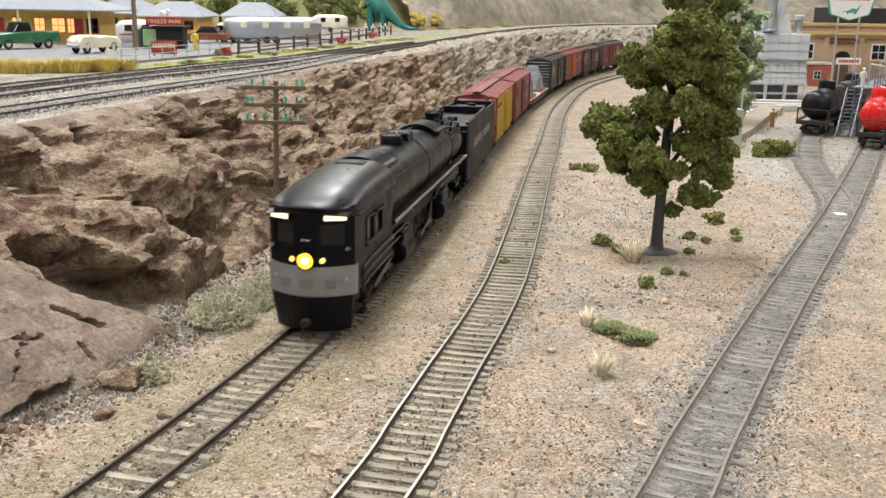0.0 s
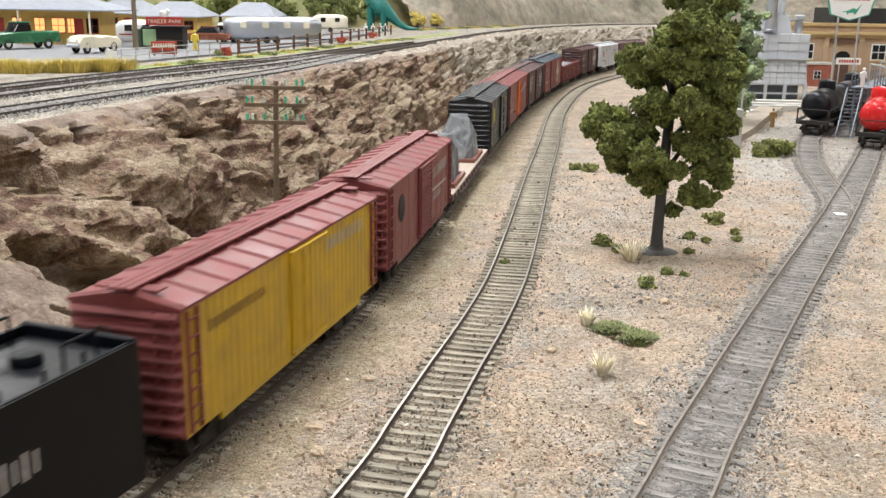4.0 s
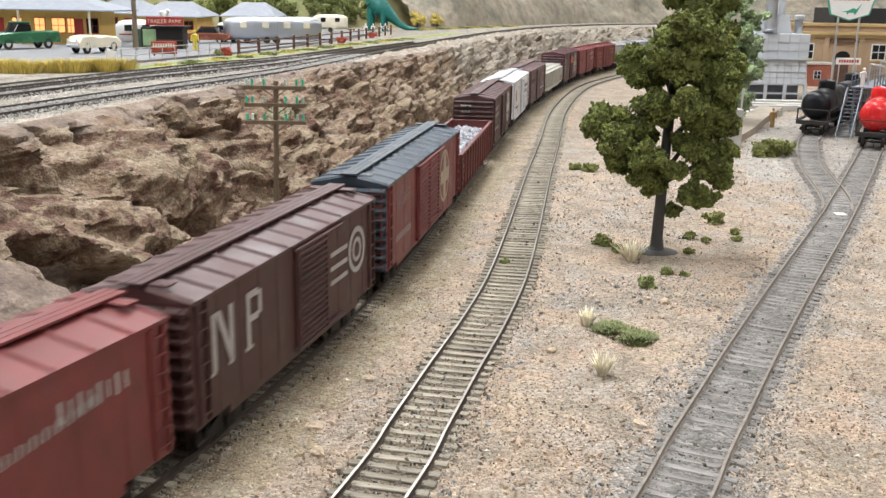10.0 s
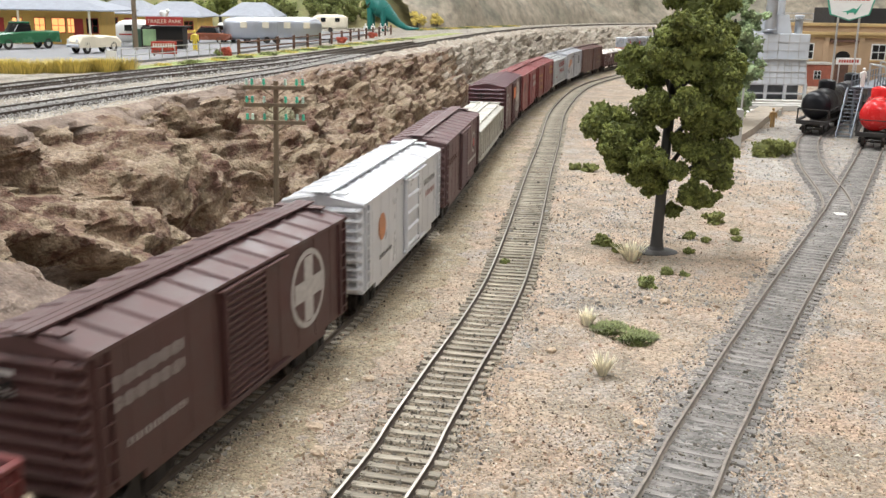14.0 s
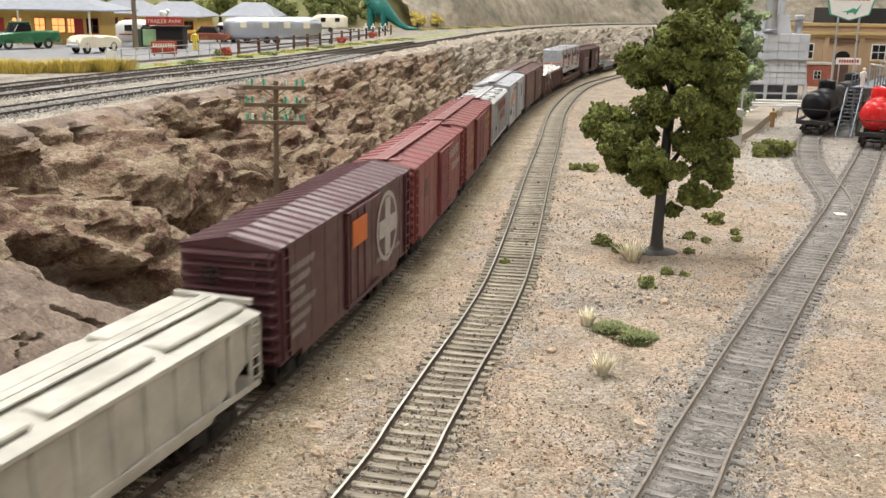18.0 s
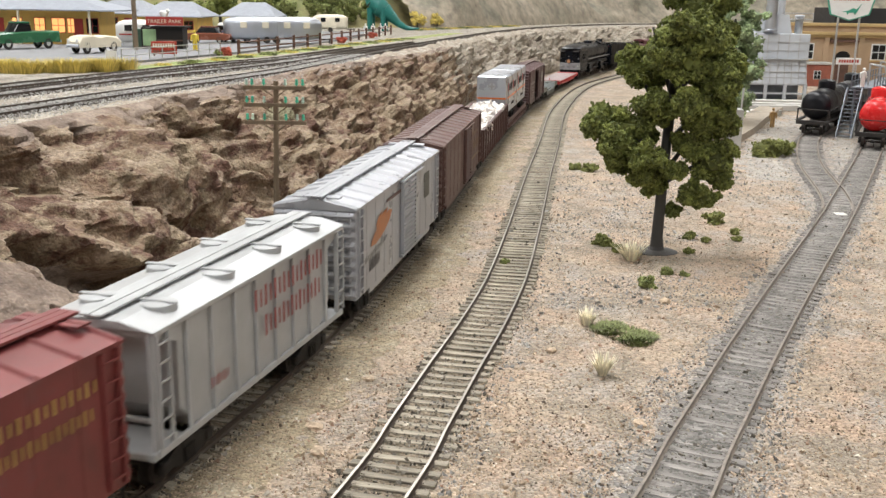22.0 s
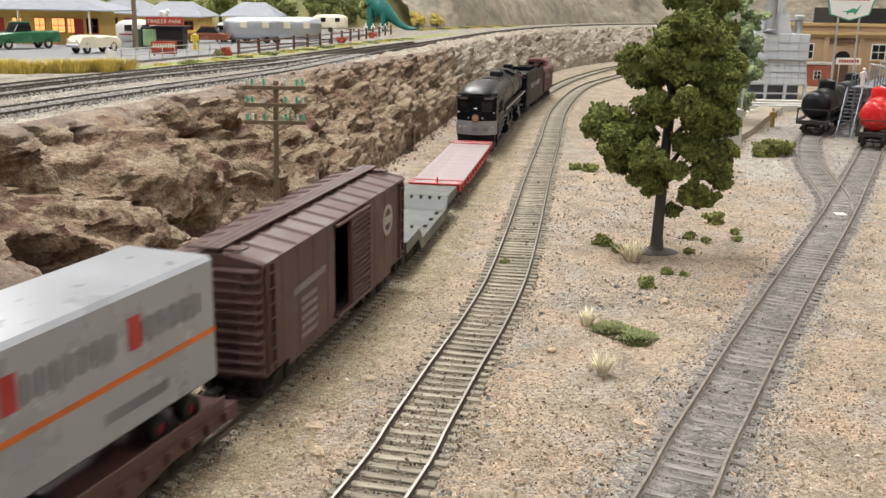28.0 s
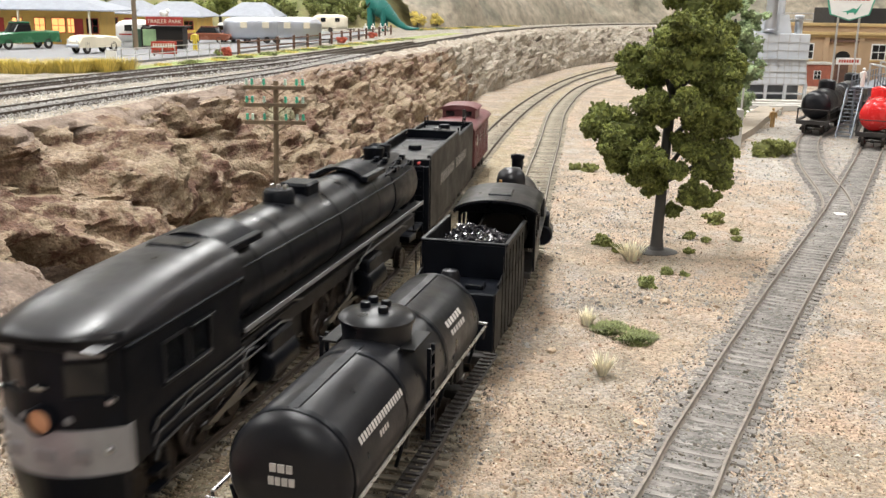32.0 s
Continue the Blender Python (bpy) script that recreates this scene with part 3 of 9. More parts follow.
def running_gear(car, L, W, z0, inset=24.0, mat=None):
    g = Geo().box(-L / 2 + 4, -3.2, z0 - 3.2, L / 2 - 4, 3.2, z0 - 0.1, 0.3)
    for k in range(7):
        x = -L / 2 + 14 + k * (L - 28) / 6
        g.box(x - 0.8, -W / 2 + 1, z0 - 2.2, x + 0.8, W / 2 - 1, z0 - 0.1)
    g.rod((-12, 6, z0 - 3.6), (2, 6, z0 - 3.6), 2.2, n=12)
    g.box(9, -9, z0 - 4.4, 17, -4, z0 - 1.2, 0.3)
    g.rod((-L / 2 + 30, 4.5, z0 - 2.8), (L / 2 - 30, 4.5, z0 - 2.8), 0.35)
    part("underframe", g, M["under"], car)
    truck(car, L / 2 - inset, mat)
    truck(car, -L / 2 + inset, mat)
    coupler(car, L / 2 - 1, 1)
    coupler(car, -L / 2 + 1, -1)


def ladder(owner, x, y, z0, z1, mat, w=5.0, rungs=6, axis="x", name="ladder"):
    g = Geo()
    for k in range(rungs):
        z = z0 + (z1 - z0) * (k + 0.5) / rungs
        g.box(-w / 2, 0.7, z - 0.22, w / 2, 1.15, z + 0.22)
    for s in (-1, 1):
        g.box(s * w / 2 - 0.35, 0, z0, s * w / 2 + 0.35, 1.0, z1)
    turn = {"x": 0, "front": -90, "back": 90, "right": 180}[axis]
    return part(name, g, mat, owner, at=P(x, y, 0, turn))


def end_panel(car, x, s, W, z0, z1, ridge, mat, ribs=9, style="dread"):
    """A pressed steel end: one sheet whose corrugations bulge outwards."""
    h = z1 - z0
    ys = [-W / 2 + 0.1, -W / 2 + 0.9, -W / 2 + 2.2, -0.8, 0.8, W / 2 - 2.2, W / 2 - 0.9, W / 2 - 0.1]
    taper = [0.35, 0.85, 1.0, 1.0, 1.0, 1.0, 0.85, 0.35]
    if style != "dread":
        taper[3] = taper[4] = 0.1
    zs = [(z0, 0.0)]
    for k in range(ribs):
        z, t = z0 + h * (k + 0.6) / (ribs + 0.2), h / ribs * 0.36
        zs += [(z - t, 0.0), (z - t * 0.5, 0.72), (z, 1.0), (z + t * 0.5, 0.72), (z + t, 0.0)]
    zs += [(z1, 0.0)]
    g = Geo()
    n = len(ys)
    for z, e in zs:
        for y, tp in zip(ys, taper):
            g.v.append((s * (0.5 + 1.9 * e * tp), y, z))
    m = len(zs)
    for i in range(m - 1):
        for j in range(n - 1):
            q = (i * n + j, i * n + j + 1, (i + 1) * n + j + 1, (i + 1) * n + j)
            g.f.append(q if s > 0 else q[::-1])
    top = len(g.v)
    g.v += [(s * 0.5, 0, ridge)] + [(0, y, z0) for y in (ys[0], ys[-1])] + [(0, ys[0], z1), (0, ys[-1], z1), (0, 0, ridge)]
    row = [(m - 1) * n + j for j in range(n)]
    for q in (row + [top], [i * n for i in range(m)] + [top + 3, top + 1], [i * n + n - 1 for i in range(m)] + [top + 4, top + 2], [row[0], top, top + 5, top + 3], [top, row[-1], top + 4, top + 5], [top + 1, top + 3, top + 5, top + 4, top + 2]):
        g.f.append(tuple(q))
    return part("end_panel", g, mat, car, at=P(x, 0, 0))


def gable_roof(car, L, W, z1, ridge, mat, ribs=12, rib=0.7):
    ov = 0.7
    g = Geo().prism([(-W / 2 - ov, z1 - 0.6), (W / 2 + ov, z1 - 0.6), (W / 2 + ov, z1 + 0.3), (0, ridge), (-W / 2 - ov, z1 + 0.3)], -L / 2 - 0.9, L / 2 + 0.9)
    for k in range(ribs + 1):
        x = -L / 2 + 0.6 + k * (L - 1.2) / ribs
        for s in (-1, 1):
            g.add([(x - 0.9, s * (W / 2 + ov), z1 + 0.32), (x + 0.9, s * (W / 2 + ov), z1 + 0.32), (x + 0.9, 0, ridge + 0.02), (x - 0.9, 0, ridge + 0.02), (x - 0.25, s * (W / 2 + ov - 0.6), z1 + 0.4 + rib), (x + 0.25, s * (W / 2 + ov - 0.6), z1 + 0.4 + rib), (x + 0.25, 0, ridge + rib), (x - 0.25, 0, ridge + rib)],
                  [(0, 1, 5, 4), (1, 2, 6, 5), (3, 0, 4, 7), (4, 5, 6, 7)] if s > 0 else [(1, 0, 4, 5), (2, 1, 5, 6), (0, 3, 7, 4), (5, 4, 7, 6)])
    return part("roof", g, mat, car)


def running_board(car, L, z, mat):
    g = Geo()
    for y in (-2.3, 0, 2.3):
        g.box(-L / 2 - 2.2, y - 1.05, z, L / 2 + 2.2, y + 1.05, z + 0.7, 0.1)
    for k in range(9):
        x = -L / 2 + 5 + k * (L - 10) / 8
        g.box(x - 0.5, -3.2, z - 1.0, x + 0.5, 3.2, z)
    ob = part("running_board", g, mat, car)
    for s in (-1, 1):
        g = Geo()
        for q in (-1.2, 1.2):
            g.box(s * (L / 2 - 3.0) + q - 1.0, 3.4, z - 0.7, s * (L / 2 - 3.0) + q + 1.0, 9.0, z - 0.1, 0.1)
        part("roof_step", g, mat, car)
        g = Geo()
        for q in (-1.2, 1.2):
            g.box(s * (L / 2 - 3.0) + q - 1.0, -9.0, z - 0.7, s * (L / 2 - 3.0) + q + 1.0, -3.4, z - 0.1, 0.1)
        part("roof_step", g, mat, car)
    return ob


def door_panel(car, x, w, z0, z1, y, mat, style="youngstown", face=1):
    g = Geo()
    yy = y + face * 0.9
    if style in ("youngstown", "superior"):
        n, t, d = (16, 0.55, 0.9) if style == "youngstown" else (5, 1.1, 0.8)
        prof = [(y, z0), (yy, z0)]
        for k in range(n):
            z = z0 + 1.3 + k * (z1 - z0 - 2.6) / (n - 1)
            prof += [(yy, z - t), (yy + face * d, z - t * 0.45), (yy + face * d, z + t * 0.45), (yy, z + t)]
        prof += [(yy, z1), (y, z1)]
        g.prism(prof, -w / 2 + 0.8, w / 2 - 0.8, "x")
        for q in (-1, 1):
            part("door_edge", Geo().box(x + q * (w / 2 - 0.4) - 0.4, min(y, yy + face * 0.7), z0, x + q * (w / 2 - 0.4) + 0.4, max(y, yy + face * 0.7), z1, 0.12), mat, car)
    else:
        prof = [(-w / 2, y)]
        for q in (-0.3, 0.05, 0.4):
            prof += [(q * w - 0.35, yy), (q * w - 0.3, yy + face * 0.4), (q * w + 0.3, yy + face * 0.4), (q * w + 0.35, yy)]
        prof = prof[:1] + [(-w / 2, yy)] + prof[1:] + [(w / 2, yy), (w / 2, y)]
        g.prism(prof, z0, z1, "z")
        if style != "flush":
            part("lock_rod", Geo().rod((x + w * 0.05, yy + face * 0.75, z0 + 2), (x + w * 0.05, yy + face * 0.75, z1 - 2), 0.3, n=6), mat, car)
    ob = part("door", g, mat, car, at=P(x, 0, 0))
    return ob


def boxcar(label, L, body, roof=None, end=None, door=None, doors=((-0.0, 24.0, "youngstown"),), board=True, opened=False, z1=46.0, W=31.0, ribs=9, style="dread", wood=False, ladder_mat=None, roof_ribs=12, shade=""):
    roof, end, door = roof or body, end or body, door or body
    car = thing("boxcar", label, "boxcar", "freight cars of the train")
    z0, ridge = 11.5, z1 + 3.4
    h = W / 2
    # body shell: two sides and a floor, with seams
    for s in (-1, 1):
        gaps = [(x - w / 2, x + w / 2) for x, w, _ in doors] if opened and s > 0 else []
        edges = [-L / 2] + [q for a in sorted(gaps) for q in a] + [L / 2]
        n = 36 if wood else 11
        t = 0.12 if wood else 0.25
        for a, b in zip(edges[::2], edges[1::2]):
            prof = [(a, s * (h - 0.9)), (a, s * h)]
            for k in range(n + 1):
                x = -L / 2 + 0.5 + k * (L - 1) / n
                if not a + t < x < b - t or any(abs(x - dx) < dw / 2 + 0.8 for dx, dw, _ in doors):
                    continue
                prof += [(x - t, s * h), (x - t * 0.8, s * (h + 0.13)), (x + t * 0.8, s * (h + 0.13)), (x + t, s * h)]
            prof += [(b, s * h), (b, s * (h - 0.9))]
            part("side_wall", Geo().prism(prof, z0, z1, "z"), body, car)
        part("side_sill", Geo().box(-L / 2 + 18, min(s * h, s * (h - 0.8)), z0 - 2.4, L / 2 - 18, max(s * h, s * (h - 0.8)), z0 - 0.02), body, car)
    part("floor", Geo().box(-L / 2 + 0.6, -h + 0.9, z0, L / 2 - 0.6, h - 0.9, z0 + 1.0), M["under"], car)
    end_panel(car, L / 2, 1, W, z0, z1, ridge - 0.5, end, ribs, style)
    end_panel(car, -L / 2, -1, W, z0, z1, ridge - 0.5, end, ribs, style)
    gable_roof(car, L, W, z1, ridge, roof, roof_ribs)
    if board:
        running_board(car, L, ridge + 0.6, roof)
    for x, w, st in doors:
        dx = x - (w * 0.62 if opened else 0)
        door_panel(car, dx, w, z0 + 0.8, z1 - 2.0, h + 0.2, door, st, 1)
        door_panel(car, -x, w, z0 + 0.8, z1 - 2.0, -h - 0.2, door, st, -1)
    xs = [x + q * w * 1.0 for x, w, _ in doors for q in (-1.15, 0.55)]
    for nm, za, zb in (("upper_door_track", z1 - 2.1, z1 - 1.2), ("lower_door_track", z0 - 0.5, z0 + 0.7)):
        part(nm, Geo().box(min(xs), h + 0.1, za, max(xs), h + 1.7, zb, 0.15), body, car)
        part(nm, Geo().box(-max(xs), -h - 1.7, za, -min(xs), -h - 0.1, zb, 0.15), body, car)
    lm = ladder_mat or body
    for s in (-1, 1):
        ladder(car, s * (L / 2 - 4.0), h, z0 + 1, z1 - 1, lm, rungs=7)
        ladder(car, -s * (L / 2 - 4.0), -h, z0 + 1, z1 - 1, lm, rungs=7, axis="right")
        ladder(car, s * (L / 2 + 0.9), s * (h - 4.5), z0 + 1, z1 - 1, lm, rungs=7, axis="front" if s > 0 else "back")
        for side in (-1, 1):
            g = Geo().tube([(-2.0, 0, z0), (-2.0, 0, z0 - 4.4), (2.0, 0, z0 - 4.4), (2.0, 0, z0)], 0.3, 5)
            part("stirrup", g, M["under"], car, at=P(s * (L / 2 - 4), side * (h - 0.4), 0))
    g = Geo().lathe([(0, 0.2), (0.8, 0.2), (0.8, -0.2)], (0, 0, 0), "x", 12)
    g.lathe([(2.5, 0.25), (2.9, 0.25), (2.9, -0.25), (2.5, -0.25), (2.5, 0.25)], (0, 0, 0), "x", 18)
    for k in range(4):
        t = k * math.pi / 2
        g.rod((0, 0, 0), (0, 2.6 * math.cos(t), 2.6 * math.sin(t)), 0.25, n=5)
    g.rod((0, 0, 0), (-2.4, 0, 0), 0.4)
    part("brake_wheel", g, M["under"], car, at=P(L / 2 + 3.4, -4.5, z1 - 8))
    running_gear(car, L, W, z0)
    return car


def flatcar(label, L, deck, side, W=31.0, z=13.0, pockets=14, name="flatcar", wheel=True):
    car = thing(name, label, "flatcar", "freight cars of the train")
    h = W / 2
    n = int(L / 3.2)
    plank = mesh_of("plank", Geo().box(0.03, -h, -1.0, L / n - 0.03, h, 0, 0.03), deck)
    for k in range(n):
        ob = new("plank", plank)
        ob.parent = car
        ob.matrix_basis = P(-L / 2 + k * L / n, 0, z + (k * 7 % 5) * 0.012)
    for s in (-1, 1):
        g = Geo().prism([(-L / 2, z - 1.1), (L / 2, z - 1.1), (L / 2, z - 4.2), (L / 2 - 30, z - 4.2), (L / 2 - 44, z - 6.5), (-L / 2 + 44, z - 6.5), (-L / 2 + 30, z - 4.2), (-L / 2, z - 4.2)], s * (h - 0.5) - 0.5, s * (h - 0.5) + 0.5, "y")
        part("side_sill", g, side, car)
        for k in range(pockets):
            x = -L / 2 + 6 + k * (L - 12) / (pockets - 1)
            part("stake_pocket", Geo().box(x - 1.0, min(s * h, s * (h + 1.3)), z - 3.4, x + 1.0, max(s * h, s * (h + 1.3)), z - 0.4, 0.15), side, car)
    for s in (-1, 1):
        part("end_sill", Geo().box(min(s * L / 2, s * (L / 2 + 0.9)), -h, z - 4.2, max(s * L / 2, s * (L / 2 + 0.9)), h, z - 0.4, 0.15), side, car)
    if wheel:
        g = Geo()
        g.lathe([(2.0, 0.25), (2.5, 0.25), (2.5, -0.25), (2.0, -0.25), (2.0, 0.25)], (L / 2 + 1.2, h - 5, z + 5), "x", 16)
        g.rod((L / 2 + 1.2, h - 5, z - 3), (L / 2 + 1.2, h - 5, z + 5), 0.35)
        part("brake_wheel", g, M["under"], car)
    running_gear(car, L, W, z - 3.0)
    return car


def gondola(label, L, mat, z1=31.0, ribs=13, W=31.0):
    car = thing("gondola_car", label, "gondola", "freight cars of the train")
    h, z0 = W / 2, 10.5
    for s in (-1, 1):
        g = Geo().box(-L / 2, s * h - 0.4, z0, L / 2, s * h + 0.4, z1, 0.1)
        for k in range(ribs):
            x = -L / 2 + 4 + k * (L - 8) / (ribs - 1)
            g.prism([(x - 1.3, s * h), (x - 0.6, s * (h + 1.5)), (x + 0.6, s * (h + 1.5)), (x + 1.3, s * h)], z0 - 1.5, z1 - 0.8, "z")
        part("side_wall", g, mat, car)
        part("top_rail", Geo().box(-L / 2 - 0.4, s * h - 0.9, z1, L / 2 + 0.4, s * h + 1.3, z1 + 1.1, 0.2), mat, car)
        x = s * L / 2
        g = Geo().box(x - 0.4, -h, z0, x + 0.4, h, z1, 0.1)
        for k in range(4):
            z = z0 + 2.5 + k * (z1 - z0 - 4) / 3.3
            g.add([(x + s * 0.4, -h + 1, z - 1.4), (x + s * 0.4, h - 1, z - 1.4), (x + s * 0.4, h - 1, z + 1.4), (x + s * 0.4, -h + 1, z + 1.4), (x + s * 2.2, -h + 3, z - 0.2), (x + s * 2.2, h - 3, z - 0.2), (x + s * 2.2, h - 3, z + 0.4), (x + s * 2.2, -h + 3, z + 0.4)],
                  [(0, 1, 5, 4), (1, 2, 6, 5), (2, 3, 7, 6), (3, 0, 4, 7), (4, 5, 6, 7)])
        part("end_panel", g, mat, car)
        part("end_rail", Geo().box(min(x - s * 0.6, x + s * 1.3), -h, z1, max(x - s * 0.6, x + s * 1.3), h, z1 + 1.1, 0.2), mat, car)
        ladder(car, s * (L / 2 - 3.5), h + 0.6, z0 + 1, z1, mat, rungs=4)
    part("floor", Geo().box(-L / 2, -h, z0, L / 2, h, z0 + 1), mat, car)
    running_gear(car, L, W, z0)
    return car


def stones(name, label, L, W, z, mat, n, size, heap, seed, parent):
    """A heaped load of broken stone, resting on a mound in a gondola."""
    g = Geo()
    r = random.Random(seed)
    xs = [-L / 2 + L * i / 24 for i in range(25)]
    ys = [-W / 2 + W * j / 8 for j in range(9)]

    def hz(x, y):
        e = min(1, (L / 2 - abs(x)) / 14) * min(1, (W / 2 - abs(y)) / 7)
        return z + heap * e * (0.75 + 0.4 * noise.noise(Vector((x * 0.06 + seed, y * 0.08, seed))))
    g.v = [(x, y, hz(x, y) - 0.5) for x in xs for y in ys]
    g.f = [(i * 9 + j, (i + 1) * 9 + j, (i + 1) * 9 + j + 1, i * 9 + j + 1) for i in range(24) for j in range(8)]
    for k in range(n):
        x, y = r.uniform(-L / 2 + 1, L / 2 - 1), r.uniform(-W / 2 + 1, W / 2 - 1)
        s = size * r.uniform(0.5, 1.3)
        q = Matrix.Rotation(r.uniform(0, 6.3), 3, Vector((r.uniform(-1, 1), r.uniform(-1, 1), r.uniform(-1, 1))).normalized())
        sx, sy, sz = r.uniform(0.7, 1.5), r.uniform(0.6, 1.1), r.uniform(0.4, 0.8)
        vs = []
        for a in ((1, 0.2, 0.1), (-1, -0.1, 0.2), (0.1, 1, -0.2), (-0.2, -1, 0.1), (0.5, 0.4, 0.9), (-0.4, 0.5, 0.85), (0.1, -0.6, 0.9), (0.2, 0.2, -1)):
            p = q @ Vector((a[0] * sx * s, a[1] * sy * s, a[2] * sz * s))
            vs.append((x + p.x, y + p.y, hz(x, y) + p.z))
        g.add(vs, [(0, 2, 4), (2, 5, 4), (2, 1, 5), (1, 6, 5), (1, 3, 6), (3, 0, 6), (0, 4, 6), (4, 5, 6), (0, 7, 2), (2, 7, 1), (1, 7, 3), (3, 7, 0)])
    ob = part(name, g, mat)
    tagged(ob, label, "stone load", kind="stuff")
    return ob


# the train: each car with the place of its leading end along the track at the start
RIDERS = []


def ride(ob, s, L, line=None, base=0.33, back=False, off=(0, 0, 0)):
    RIDERS.append((ob, s + L / 2, L * base, line or TRAIN, back, off))
    return ob


C = {k: paint(k, v, r) for k, v, r in (
    ("oxide_red", (0.185, 0.042, 0.040), 0.5), ("chief_red", (0.205, 0.048, 0.047), 0.5), ("dark_oxide", (0.075, 0.033, 0.030), 0.55), ("brown_red", (0.090, 0.044, 0.042), 0.5),
    ("maroon", (0.075, 0.022, 0.028), 0.42), ("reefer_yellow", (0.52, 0.33, 0.015), 0.5), ("car_black", (0.011, 0.012, 0.014), 0.42),
    ("orange_door", (0.62, 0.15, 0.02), 0.5), ("slate_blue", (0.045, 0.062, 0.085), 0.42), ("cream_grey", (0.50, 0.485, 0.43), 0.5),
    ("mauve_brown", (0.13, 0.075, 0.075), 0.55), ("flat_deck", (0.42, 0.35, 0.29), 0.7), ("flat_red", (0.22, 0.08, 0.06), 0.55), ("gon_red", (0.135, 0.028, 0.026), 0.5), ("dull_brown", (0.115, 0.062, 0.052), 0.55),
    ("gon_brown", (0.085, 0.040, 0.036), 0.5), ("dark_green_grey", (0.055, 0.063, 0.055), 0.42), ("pink_deck", (0.32, 0.26, 0.26), 0.5), ("bright_red", (0.42, 0.03, 0.03), 0.45), ("caboose_red", (0.13, 0.042, 0.045), 0.5))}
C["silver"] = material("silver_car_paint", (0.60, 0.61, 0.64), 0.34, 0.1, vary=0.1, scale=60, bump=0.04)
C["hopper_grey"] = material("light_grey_car_paint", (0.42, 0.43, 0.435), 0.42, vary=0.14, scale=60, bump=0.04)
C["trailer_silver"] = material("silver_trailer_paint", (0.37, 0.39, 0.43), 0.32, 0.25, vary=0.06, scale=40)
C["silver_grey"] = material("dull_silver_paint", (0.40, 0.41, 0.44), 0.34, 0.1, vary=0.12, scale=60, bump=0.04)
WI = M["white_ink"]
Y = 15.72

car = boxcar("yellow-sided reefer with red-brown roof and ends", 146, C["reefer_yellow"], roof=C["chief_red"], end=C["chief_red"], doors=((0, 17, "plug"),), wood=True, ladder_mat=C["chief_red"])
bars(car, 60, 36, 34, 3.2, 8, Y, C["dark_oxide"])
bars(car, -22, 37, 36, 5, 7, Y, WI)
ride(car, 797, 146)
car = boxcar("red-brown boxcar with white script lettering and closed door", 146, C["chief_red"])
bars(car, -22, 33, 36, 6, 9, Y, WI, 0.2)
bars(car, -22, 27, 36, 1.4, 1, Y, WI)
bars(car, -24, 22, 20, 4, 6, Y, WI)
herald(car, 48, 33, 6, Y, M["under"], None)
ride(car, 960, 146)

# flatcar with two grey boulders on timber cribs
car = flatcar("beige-decked flatcar with brown stake-pocket sides", 178, C["flat_deck"], C["mauve_brown"])
ride(car, 1120, 178)
M["boulder"] = material("grey_boulder", (0.165, 0.175, 0.185), 0.75, vary=0.25, scale=60, second=(0.26, 0.27, 0.28), fac=0.1, scale2=60, bump=0.6, bscale=300)
for k, (dx, sx, sd) in enumerate(((-14 + 63, 1.12, 1.3), (-45, 1.05, 4.1))):
    rock = thing("boulder_load", "faceted grey boulder on a red-brown timber crib", "boulder", "boulders on the flatcar")
    bm = bmesh.new()
    r = random.Random(k + 5)
    for a in range(9):
        t = a * 2 * math.pi / 9 + 0.3 * k
        e = abs(math.cos(t)) ** 0.6 * math.copysign(1, math.cos(t)), abs(math.sin(t)) ** 0.6 * math.copysign(1, math.sin(t))
        bm.verts.new((20.5 * sx * e[0] * r.uniform(0.92, 1.04), 12.4 * e[1] * r.uniform(0.92, 1.04), 1.5))
        bm.verts.new((17.5 * sx * e[0] * r.uniform(0.85, 1.05), 11.4 * e[1] * r.uniform(0.88, 1.05), r.uniform(12, 19)))
    for a in range(6):
        t = a * 2 * math.pi / 6 + 0.5
        bm.verts.new((11.5 * math.cos(t) * r.uniform(0.75, 1.1) - 2, 7.5 * math.sin(t) * r.uniform(0.8, 1.1), r.uniform(24, 29)))
    hull = bmesh.ops.convex_hull(bm, input=bm.verts)
    bmesh.ops.delete(bm, geom=[e for e in hull["geom_interior"] if isinstance(e, bmesh.types.BMVert)], context="VERTS")
    bmesh.ops.triangulate(bm, faces=bm.faces)
    bmesh.ops.subdivide_edges(bm, edges=bm.edges, cuts=5, use_grid_fill=True)
    for v in bm.verts:
        c = noise.voronoi(v.co * 0.13 + Vector((sd, 0, 0)))[0]
        v.co *= 1 + 0.035 * (c[1] - c[0]) + 0.055 * facets(v.co, 9.0, sd) + 0.02 * noise.fractal(v.co * 0.3 + Vector((sd, 0, 0)), 0.8, 2.1, 3)
    g = Geo()
    bm.verts.index_update()
    g.add([tuple(v.co) for v in bm.verts], [tuple(v.index for v in f.verts) for f in bm.faces])
    bm.free()
    part("boulder", g, M["boulder"], rock, "faceted grey stone")
    for s in (-1, 1):
        part("timber", Geo().box(-23, s * 13 - 1.2, 0, 23, s * 13 + 1.2, 2.6, 0.2), C["flat_red"], rock)
        part("timber", Geo().box(s * 22 - 1.2, -11.8, 0, s * 22 + 1.2, 11.8, 2.6, 0.2), C["flat_red"], rock)
    ride(rock, 1120, 178, off=(dx, 0, 13.1))

